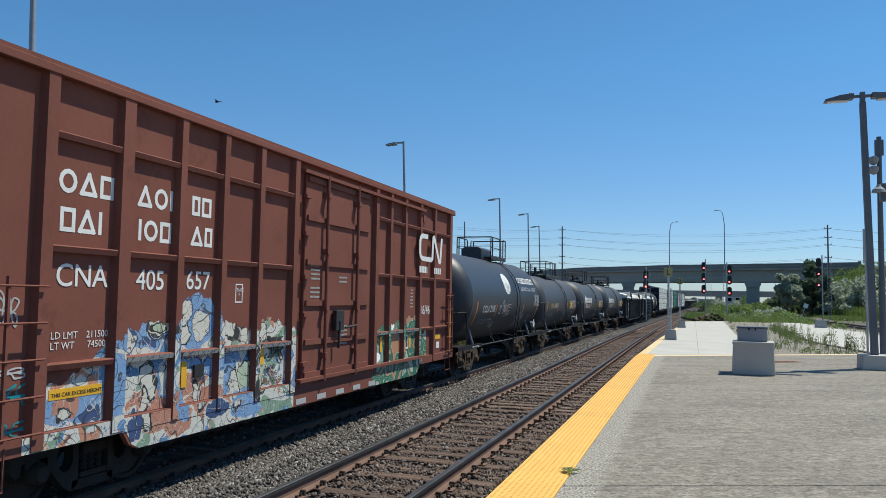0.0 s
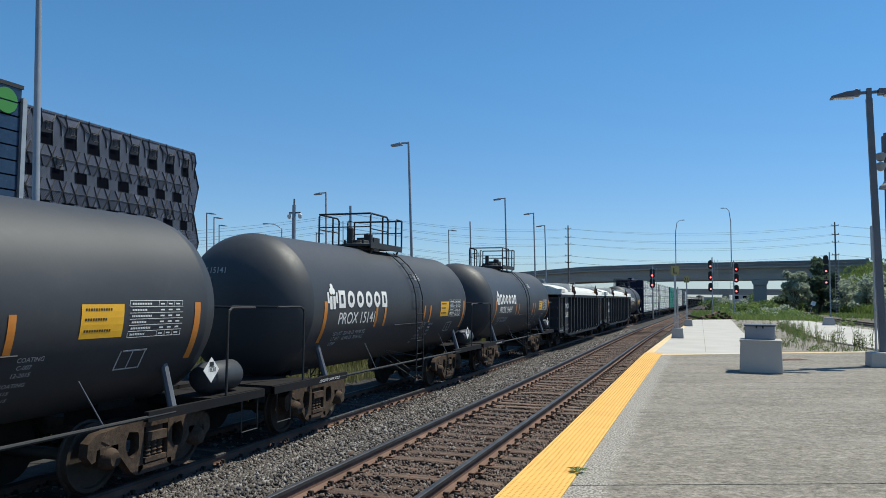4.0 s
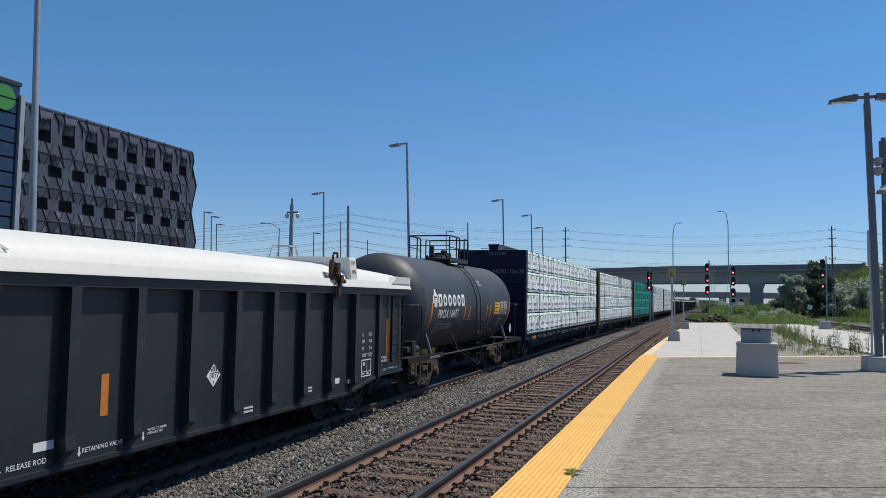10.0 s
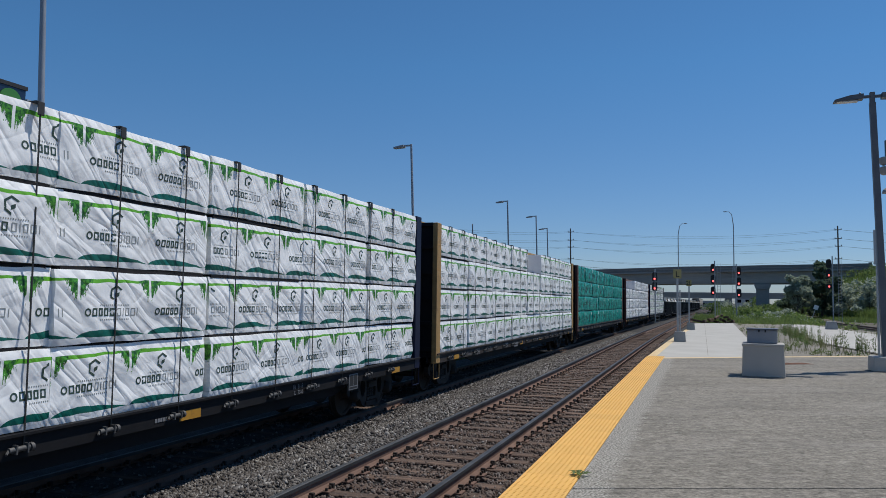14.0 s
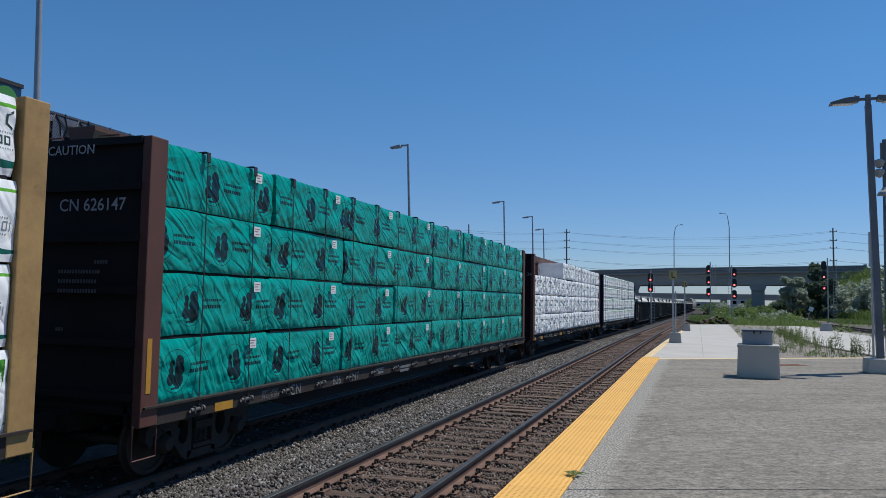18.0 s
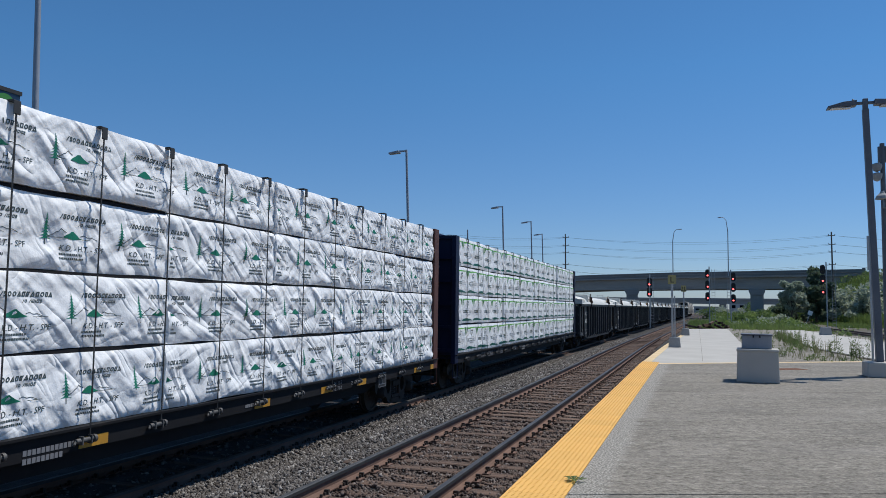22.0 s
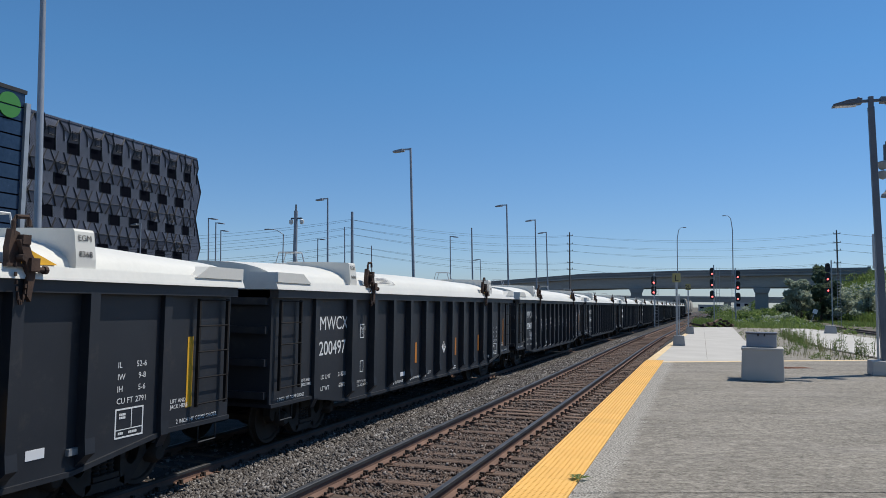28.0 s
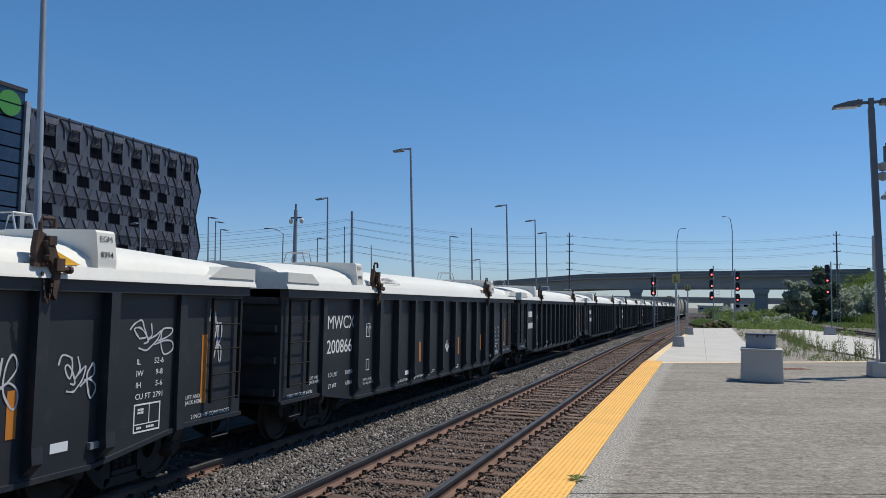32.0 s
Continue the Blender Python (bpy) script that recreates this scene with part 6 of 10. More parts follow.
FADED_END = plain("nearly_worn_off_lettering", (0.10, 0.10, 0.105), 0.7)


def lumber_car(u0, u1, steel, sill, style, label, skip=(), number=""):
    """skip: (column, row) packs that are missing on the side towards the platform."""
    h, cols = (u1 - u0) / 2, 8
    c = car("lumber_car", label, (u0 + u1) / 2)
    inner = h - 0.30
    w = 2 * inner / cols
    # deck and side sills, deeper at the middle
    side = [(-h, 1.12), (h, 1.12), (h, 0.86), (h - 3.2, 0.86), (h - 4.2, 0.62), (-h + 4.2, 0.62), (-h + 3.2, 0.86), (-h, 0.86)]
    for sx in (-1, 1):
        part("side_sill", Shape().box(sx * 1.50 - 0.03, sx * 1.50 + 0.03, -h, h, 0.86, 1.12), sill, c)
        part("sill_web", Shape().prism(side, "x", sx * 1.26 - 0.03, sx * 1.26 + 0.03), DARK_STEEL, c, "deep dark web behind the side sill")
        part("sill_flange", Shape().box(sx * 1.52 - 0.06, sx * 1.52 + 0.06, -h, h, 1.10, 1.13), sill, c)
    part("deck", Shape().box(-1.46, 1.46, -h, h, 1.04, 1.12), DARK_STEEL, c)
    part("centre_sill", Shape().box(-0.3, 0.3, -h, h, 0.72, 1.03), UNDER, c)
    # centre beam: posts, top chord and panels between
    part("top_chord", Shape().prism([(-0.14, 4.66), (0.14, 4.66), (0.18, 4.74), (0.24, 4.94), (0.24, 5.00), (-0.24, 5.00), (-0.24, 4.94), (-0.18, 4.74)], "y", -inner, inner), steel, c)
    for i in range(16):
        y = -inner + 0.33 + 2 * inner * i / 16
        part("beam_post", Shape().box(-0.11, 0.11, y - 0.11, y + 0.11, 1.12, 4.66), steel, c)
    for s in (-1, 1):
        y = s * (h - 0.12)
        bh = Shape().box(-1.42, 1.42, y - 0.09, y + 0.09, 1.0, 4.70)
        part("bulkhead", bh, steel if steel is BLUE_STEEL else DARK_STEEL, c)
        for sx in (-1, 1):
            part("corner_post", Shape().box(sx * 1.47 - 0.07, sx * 1.47 + 0.07, y - 0.17, y + 0.17, 0.86, 4.72), steel, c, bevel=0.015)
        for zz in (1.2, 1.9, 2.6, 3.3, 4.0, 4.62):
            part("bulkhead_rib", Shape().box(-1.40, 1.40, y + s * 0.09, y + s * 0.19, zz, zz + 0.10), steel if steel is BLUE_STEEL else DARK_STEEL, c)
        gr = Shape()
        for sx in (-0.5, 0.5):
            gr.tube([(sx, y, 4.70), (sx, y, 4.80), (sx + 0.35, y, 4.80), (sx + 0.35, y, 4.70)], 0.012, 6)
        part("grab_iron", gr, steel, c)
        part("end_step", Shape().tube([(1.5, y - 0.25, 0.9), (1.5, y - 0.25, 0.45), (1.5, y + 0.2, 0.45), (1.5, y + 0.2, 0.9)], 0.014, 6), steel, c)
    rnd = random.Random(int(u0))
    for k in range(cols):
        y = -inner + (k + 0.5) * w
        for r in range(4):
            for sx in (1, -1):
                if sx == 1 and (k, r) in skip:
                    continue
                edge = sx == 1 and ((k - 1, r) in skip)
                me = BUNDLES[style][rnd.randrange(4)]
                m = Matrix.Translation((1.50 + rnd.uniform(-0.035, 0.03) if sx == 1 else -1.50, y + rnd.uniform(-0.04, 0.04), ROWS_Z[r] + rnd.uniform(-0.012, 0.015)))
                if sx == -1:
                    m = m @ Matrix.Rotation(math.pi, 4, "Z")
                b = part("lumber_pack", me, None, c, at=m)
                if sx == -1 and style == "tree" and (k, r) in skip:
                    for nm, pm in zip(("fir_print", "lettering_print"), PRINTS[me.name]):
                        tagged(part(nm, pm, None, b, at=m.inverted() @ Matrix.Translation((-0.10, y, ROWS_Z[r]))), kind="stuff")
                if sx == 1 and style != "blanket":
                    for nm, pm in zip(("fir_print", "lettering_print") if style == "tree" else ("mark_print", "name_print"), PRINTS[me.name]):
                        tagged(part(nm, pm, None, b), kind="stuff")
                if edge and style == "tree":
                    nb = BUNDLES["narrow"][0]
                    small = part("lumber_pack", nb, None, c, at=Matrix.Translation((1.50, y - w / 2 - 0.47, ROWS_Z[r])))
                    for nm, pm in zip(("fir_print", "lettering_print"), PRINTS[nb.name]):
                        tagged(part(nm, pm, None, small), kind="stuff")
                    part("end_cap", Shape().box(-1.37, -0.01, -0.476, -0.455, 0.0, 0.86), WRAP_PLAIN, small, "plain grey end of a wrapped pack")
                elif edge:
                    part("end_cap", Shape().box(-1.37, -0.01, -w / 2 - 0.012, -w / 2 + 0.01, 0.0, 0.85), WRAP_PLAIN, b, "plain grey end of a wrapped pack")
                if style == "blanket" and sx == 1:
                    part("sticker", Shape().box(0.050, 0.056, w / 2 - 0.62, w / 2 - 0.43, 0.64, 0.80), STICKER, b, "white pack label")
                    part("sticker_print", Shape().box(0.056, 0.058, w / 2 - 0.60, w / 2 - 0.46, 0.755, 0.77).box(0.056, 0.058, w / 2 - 0.60, w / 2 - 0.50, 0.715, 0.73).box(0.056, 0.058, w / 2 - 0.58, w / 2 - 0.46, 0.67, 0.682), STICKER_RED, b)
    for r in range(1, 4):
        for k in range(cols):
            if (k, r) not in skip:
                y = -inner + (k + 0.5) * w
                part("dunnage", DUNNAGE, None, c, at=Matrix.Translation((0, y, ROWS_Z[r] - 0.032)))
    # straps over the stack, each with a corner guard and a winch on the sill
    n = int(2 * inner / 1.25)
    face = {"leaf": 1.545, "blanket": 1.555, "tree": 1.575}[style]
    for i in range(n):
        y = -inner + 0.85 + i * 1.25
        low = any((int((y + inner) / w), 3) == s for s in skip)
        top = 3.81 if low else 4.71
        part("strap", STRAPS[top], None, c, at=Matrix.Translation((face, y, 0)))
        part("corner_guard", CORNER, None, c, at=Matrix.Translation((face, y, top)))
        part("winch", RATCHET, None, c, at=Matrix.Translation((1.57, y - 0.06, 0.97)))
    for y in {"tree": (-h + 0.08, -h + 1.56, -h + 4.98, -h + 6.60, -1.5, 2.2, h - 6.78, h - 5.17, h - 1.75, h - 0.52), "blanket": (-h + 1.56, h - 1.75)}.get(style, () if steel is BLUE_STEEL and u0 > 200 else (-h + 1.56, -1.5, 2.2, h - 1.75)):
        part("reflector", Shape().box(1.532, 1.538, y, y + 0.46, 0.87, 1.00), YELLOW_DULL, c, "dull yellow reflector strip")
    if style == "blanket":
        part("post_reflector", Shape().box(1.541, 1.546, -h + 0.03, -h + 0.12, 1.30, 2.02), YELLOW_DULL, c, "upright dull yellow reflector")
    sg = Shape().box(1.534, 1.539, h - 4.02, h - 3.60, 0.72, 1.04)
    part("stencil_box", sg, LETTER_FAINT, c, "pale consolidated stencil frame")
    part("stencil_field", Shape().box(1.540, 1.543, h - 3.99, h - 3.82, 0.80, 1.02).box(1.540, 1.543, h - 3.80, h - 3.63, 0.80, 1.02).box(1.540, 1.543, h - 3.99, h - 3.63, 0.74, 0.78), BLACK, c)
    write("IH  11-5\n IL  73-0", 0.075, 1.532, h - 6.25, 0.98, LETTER_FAINT, c, "dimension_data")
    write("75-0", 0.075, 1.532, h - 5.46, 0.92, LETTER_FAINT, c, "dimension_data")
    write("EMPTY LOAD\n3/8 ADJ BLOCK", 0.060, 1.532, -h + 2.84, 0.98, LETTER_FAINT, c)
    if number:
        mark, num = number
        write(mark, 0.19, 1.532, -h + 3.76, 0.86, LETTER_FAINT, c, "reporting_mark")
        for k, q in enumerate(num.split()):
            write(q, 0.17, 1.532, -h + (5.42, 6.26)[k], 0.88, LETTER_FAINT, c, "car_number")
    for txt, sz, x, z in (("CAUTION", 0.13, -0.15, 4.50), ("CN 626147" if style == "blanket" else " ".join(number) if number else "", 0.17, 0.10, 3.72)):
        if txt:
            ob = new("end_lettering", letters(txt, sz, LETTER_GREY if style == "blanket" else LETTER_FAINT))
            ob.parent = c
            ob.matrix_basis = Matrix.Translation((x, -h - 0.125, z)) @ Matrix.Rotation(math.pi / 2, 4, "X")
    lines = Shape()
    for k, m in enumerate((5, 15, 14, 14, 0, 0, 0, 3) if style == "blanket" else (12, 7, 16, 16, 14, 0, 10, 9, 6, 8)):
        word_bars(lines, 0.15 + (0.6 if m == 5 else 0), 3.0 - 0.13 * k, 0.05, [0.6] * m, 0.35)
    end = part("end_lettering", lines, FADED_END, c, at=Matrix.Translation((0, -h - 0.125, 0)) @ Matrix.Rotation(math.pi / 2, 4, "X"))
    for yy, zz, sz, m in ((7.55, 0.98, 0.05, 9), (7.60, 0.90, 0.05, 7), (9.0, 0.92, 0.06, 12), (9.0, 0.83, 0.06, 9), (13.2, 0.92, 0.05, 8)):
        part("small_lettering", word_bars(Shape(), -h + yy, zz, sz, [0.8] * m), LETTER_FAINT, c, at=on_side(1.533, 0, 0))
    trucks(c, h - 1.9, TRUCK_BLACK)
    couplers(c, h + 0.55)
    return c


# ---- covered gondolas ----
GH = 8.35


def gondola_parts():
    out = {}
    half = [(-GH, 0.80), (-6.95, 0.80), (-5.3, 0.56), (5.3, 0.56), (6.95, 0.80), (GH, 0.80), (GH, 2.66), (-GH, 2.66)]
    for sx, nm in ((1, "side_panel"), (-1, "far_panel")):
        out[nm] = Shape().prism(half, "x", sx * 1.46, sx * 1.50).mesh("side_panel", CAR_BLACK)
    out["chord"] = Shape().box(1.46, 1.63, -GH, GH, 2.66, 2.80).mesh("top_chord", CAR_BLACK)
    out["rib"] = Shape().prism([(1.50, 2.66), (1.64, 2.66), (1.64, 0.98), (1.66, 0.80), (1.545, 0.70), (1.50, 0.64)], "y", -0.075, 0.075).mesh("rib", CAR_BLACK)
    fl = Shape().prism([(-5.3, 0.56), (5.3, 0.56), (5.3, 0.62), (-5.3, 0.62)], "x", 1.50, 1.54)
    fl.prism([(-6.95, 0.80), (-5.3, 0.56), (-5.3, 0.62), (-6.95, 0.86)], "x", 1.50, 1.54).prism([(6.95, 0.80), (5.3, 0.56), (5.3, 0.62), (6.95, 0.86)], "x", 1.50, 1.54)
    fl.box(1.50, 1.54, -GH, -6.95, 0.80, 0.86).box(1.50, 1.54, 6.95, GH, 0.80, 0.86)
    out["flange"] = fl.mesh("bottom_flange", CAR_BLACK)
    end = Shape().box(-1.46, 1.46, -0.04, 0.04, 0.80, 2.66)
    out["end_rib"] = Shape().box(-1.44, 1.44, -0.13, -0.04, 0, 0.12).mesh("end_rib", CAR_BLACK)
    out["end"] = end.mesh("end_wall", CAR_BLACK)
    out["floor"] = Shape().box(-1.46, 1.46, -GH, GH, 0.86, 0.98).box(-0.25, 0.25, -GH, GH, 0.55, 0.86).mesh("floor", UNDER)
    lad = Shape()
    for y in (-0.34, 0.34):
        lad.box(0.0, 0.05, y - 0.018, y + 0.018, 1.08, 2.62)
    for k in range(5):
        lad.tube([(0.045, -0.36, 1.12 + 0.37 * k), (0.045, 0.36, 1.12 + 0.37 * k)], 0.011, 6)
    out["ladder"] = lad.mesh("ladder", UNDER)
    st = Shape().tube([(0, -0.20, 0.85), (0, -0.20, 0.56), (0, 0.20, 0.56), (0, 0.20, 0.85)], 0.014, 6)
    out["step"] = st.mesh("sill_step", BLACK)
    # cover: rim, arch, end steps
    rim = Shape().prism([(-1.68, 2.80), (1.68, 2.80), (1.67, 2.83), (1.62, 2.95), (-1.62, 2.95), (-1.67, 2.83)], "y", -GH - 0.10, GH + 0.10)
    out["rim"] = rim.mesh("cover_rim", COVER_WHITE)
    ar, prof = Shape(), []
    ys = [-GH + 0.02, -GH + 1.6, -GH + 2.9, -GH + 3.3, -2.0, 0.0, 2.0, GH - 3.3, GH - 2.9, GH - 1.6, GH - 0.02]
    hs = [0.36, 0.41, 0.43, 0.39, 0.42, 0.43, 0.42, 0.39, 0.43, 0.38, 0.30]
    na = 14
    for y, hh in zip(ys, hs):
        for k in range(na + 1):
            a = math.pi * k / na
            ar.v.append((-1.52 * math.cos(a), y, 2.945 + hh * math.sin(a) ** 0.9 if 0 < k < na else 2.935))
    for i in range(len(ys) - 1):
        ar.f += [(i * (na + 1) + k, i * (na + 1) + k + 1, (i + 1) * (na + 1) + k + 1, (i + 1) * (na + 1) + k) for k in range(na)]
    ar.f += [tuple(range(na + 1)), tuple(range((len(ys) - 1) * (na + 1), len(ys) * (na + 1)))]
    out["arch"] = ar.mesh("arched_cover", COVER_WHITE, True)
    seam = Shape().tube([(-1.55 * math.cos(math.pi * k / 12), 0.0, 2.95 + 0.46 * math.sin(math.pi * k / 12) ** 0.9) for k in range(13)], 0.035, 6)
    out["lid_lip"] = seam.mesh("lid_lip", COVER_WHITE, True)
    bx = Shape().prism([(1.60, 2.92), (1.60, 3.06), (1.555, 3.38), (1.53, 3.41), (0.9, 3.43), (0.1, 3.44), (0.1, 2.92)], "y", 0.0, 0.30)
    out["riser"] = bx.mesh("cover_riser", COVER_WHITE)
    out["corner_block"] = Shape().prism([(0.0, 2.92), (0.0, 3.09), (0.85, 3.09), (1.15, 2.92)], "x", 1.05, 1.66).mesh("corner_block", COVER_WHITE)
    out["corner_block_rear"] = Shape().prism([(0.0, 2.92), (0.0, 3.09), (-0.85, 3.09), (-1.15, 2.92)], "x", 1.05, 1.66).mesh("corner_block", COVER_WHITE)
    lt = Shape().prism([(-0.12, 2.94), (0.03, 2.94), (0.02, 3.10), (0.0, 3.28), (-0.10, 3.32), (-0.13, 3.12)], "x", -0.06, 0.02).box(-0.08, 0.06, -0.18, 0.06, 2.925, 2.96)
    lt.prism([(-0.06, 3.20), (0.03, 3.24), (0.10, 3.06), (0.16, 2.98), (0.15, 2.80), (0.11, 2.56), (0.06, 2.62), (0.07, 2.84), (0.02, 2.98)], "x", 0.03, 0.09)
    lt.box(0.02, 0.13, 0.06, 0.17, 2.88, 3.02).box(-0.02, 0.10, -0.03, 0.07, 3.16, 3.26)
    lt.tube([(0.0, -0.07, 3.26), (0.0, -0.07, 3.40), (0.0, -0.04, 3.45), (0.0, 0.10, 3.46), (0.0, 0.12, 3.42), (0.0, 0.12, 3.36)], 0.024, 8)
    lt.lathe([(-0.05, 0.035), (0.05, 0.035)], (0.08, -0.02, 3.02), "x", 10).lathe([(0.0, 0.03), (0.10, 0.03), (0.10, 0.045), (0.14, 0.045)], (0.08, 0.16, 2.90), "y", 10)
    for i in range(15):
        a = i / 14
        y, z = -0.09 + 0.15 * a, 2.94 - 1.42 * a + 1.28 * a * a
        lt.box(0.065, 0.085, y - 0.012, y + 0.012, z - 0.022, z + 0.022) if i % 2 else lt.box(0.06, 0.09, y - 0.006, y + 0.006, z - 0.022, z + 0.022)
    out["latch"] = lt.mesh("latch", RUST)
    bow = Shape().tube([(-0.3, 0, 3.35), (-0.2, 0, 3.68), (0.2, 0, 3.68), (0.3, 0, 3.35)], 0.015, 6).tube([(-0.3, 0.3, 3.35), (-0.2, 0.3, 3.68), (0.2, 0.3, 3.68), (0.3, 0.3, 3.35)], 0.015, 6).tube([(0.2, 0, 3.68), (0.2, 0.3, 3.68)], 0.015, 6)
    out["bow"] = bow.mesh("lifting_bow", GALV)
    di = Shape().add([(0, -0.17, 0), (0, 0, -0.17), (0, 0.17, 0), (0, 0, 0.17), (0.006, -0.17, 0), (0.006, 0, -0.17), (0.006, 0.17, 0), (0.006, 0, 0.17)],
                     [(4, 5, 6, 7), (0, 1, 5, 4), (1, 2, 6, 5), (2, 3, 7, 6), (3, 0, 4, 7)])
    out["placard"] = di.mesh("placard", LETTER)
    wb = Shape()
    word_bars(wb, 0, 0, 0.032, [0.8] * 8)
    out["small_lettering"] = wb.mesh("small_lettering", LETTER)
    fr = Shape().box(0, 0.5, 0, 0.02, 0, 0.003).box(0, 0.5, 0.35, 0.37, 0, 0.003).box(0, 0.02, 0.02, 0.35, 0, 0.003).box(0.48, 0.5, 0.02, 0.35, 0, 0.003).box(0.02, 0.48, 0.10, 0.112, 0, 0.003).box(0.28, 0.292, 0.112, 0.35, 0, 0.003)
    word_bars(word_bars(word_bars(word_bars(fr, 0.07, 0.24, 0.028, [0.8] * 4), 0.07, 0.28, 0.028, [0.8] * 4), 0.06, 0.045, 0.03, [0.8] * 3), 0.24, 0.045, 0.03, [0.8] * 5)
    out["stencil"] = fr.mesh("stencil_frame", LETTER)
    pc = Shape().box(0, 0.20, 0, 0.02, 0, 0.003).box(0, 0.20, 0.28, 0.30, 0, 0.003).box(0, 0.02, 0.02, 0.28, 0, 0.003).box(0.18, 0.20, 0.02, 0.28, 0, 0.003)
    out["plate_frame"] = pc.mesh("stencil_frame", LETTER)
    bd = Shape()

    def printed(y0, y1, v0, v1, m=4):
        """A patch on the near slope of the arch: y along the car, v from 0 at the badge's foot to 1 at its head."""
        k = len(bd.v)
        for i in range(m + 1):
            v = v0 + (v1 - v0) * i / m
            a = 2.99 - 0.42 * v
            bd.v += [(-1.528 * math.cos(a), y - GH - 0.26 * v, 2.953 + 0.43 * math.sin(a) ** 0.9) for y in (y0, y1)]
        bd.f += [(k + 2 * i, k + 2 * i + 1, k + 2 * i + 3, k + 2 * i + 2) for i in range(m)]
    for y0, y1, v0, v1 in ((4.40, 5.40, 0.0, 0.03), (4.40, 5.36, 0.97, 1.0), (4.40, 4.425, 0.03, 0.97), (5.375, 5.40, 0.03, 0.97), (4.50, 5.28, 0.28, 0.34), (4.50, 5.20, 0.13, 0.19)):
        printed(y0, y1, v0, v1)
    for k in range(6):
        y = 4.62 + 0.115 * k
        for y0, y1, v0, v1 in ((y, y + 0.035, 0.46, 0.78 + 0.1 * (k == 5)), (y + 0.035, y + 0.09, 0.46, 0.53), (y + 0.035, y + 0.09, 0.70, 0.78), (y + 0.06, y + 0.09, 0.53, 0.60 + 0.1 * (k % 2))):
            printed(y0, y1, v0, v1, 2)
    printed(4.50, 4.72, 0.84, 0.90)
    printed(4.50, 4.53, 0.66, 0.84)
    out["badge"] = bd.mesh("cover_badge", plain("grey_badge_print", (0.12, 0.12, 0.13), 0.6))
    return out


GP = gondola_parts()
RIBS = [-6.84, -5.40, -4.30, -3.22, -2.13, -1.04, 0.05, 1.14, 2.23, 3.31, 4.40, 5.46, 6.84]


SPRAY = plain("white_spray_paint", (0.50, 0.50, 0.52), 0.7)


def hand_tag(seed, w, h, r=0.015):
    """A quick looping signature in three strokes: a tall hook with a drip, a zigzag, and a big closing loop."""
    rnd = random.Random(seed)
    j = lambda v: v + rnd.uniform(-0.05, 0.05)
    strokes = [[(0.02, 0.78), (0.10, 0.96), (0.26, 0.98), (0.36, 0.82), (0.36, 0.58), (0.26, 0.46), (0.16, 0.54), (0.14, 0.72), (0.24, 0.80), (0.34, 0.62), (0.38, 0.36), (0.30, 0.30)],
               [(0.44, 0.92), (0.50, 0.60), (0.42, 0.40), (0.56, 0.60), (0.66, 0.72), (0.60, 0.44), (0.50, 0.26), (0.36, 0.14), (0.20, 0.20)],
               [(0.60, 0.36), (0.78, 0.42), (0.94, 0.56), (0.92, 0.72), (0.78, 0.74), (0.70, 0.54), (0.72, 0.26), (0.84, 0.02), (0.97, 0.10), (0.92, 0.30), (0.76, 0.36), (0.58, 0.26)]]
    s = Shape()
    for n, st in enumerate(strokes):
        st = [Vector((j(x) * w, j(y) * h, 0)) for x, y in st]
        pts = []
        for i in range(len(st) - 1):
            a, b, c, d = st[max(i - 1, 0)], st[i], st[i + 1], st[min(i + 2, len(st) - 1)]
            for q in range(6):
                t = q / 6
                pts.append(0.5 * (2 * b + (c - a) * t + (2 * a - 5 * b + 4 * c - d) * t * t + (3 * b - a - 3 * c + d) * t ** 3))
        pts.append(st[-1])
        k = len(s.v)
        for i, p in enumerate(pts):
            d = (pts[min(i + 1, len(pts) - 1)] - pts[max(i - 1, 0)]).normalized()
            q = Vector((-d.y, d.x, 0)) * r * (0.75 + 0.5 * noise.noise(Vector((i * 0.3, seed, n))))
            up = Vector((0, 0, 0.001 + 0.0012 * n + 0.00001 * i))
            s.v += [tuple(p - q + up), tuple(p + q + up)]
        s.f += [(k + 2 * i, k + 2 * i + 2, k + 2 * i + 3, k + 2 * i + 1) for i in range(len(pts) - 1)]
    return s


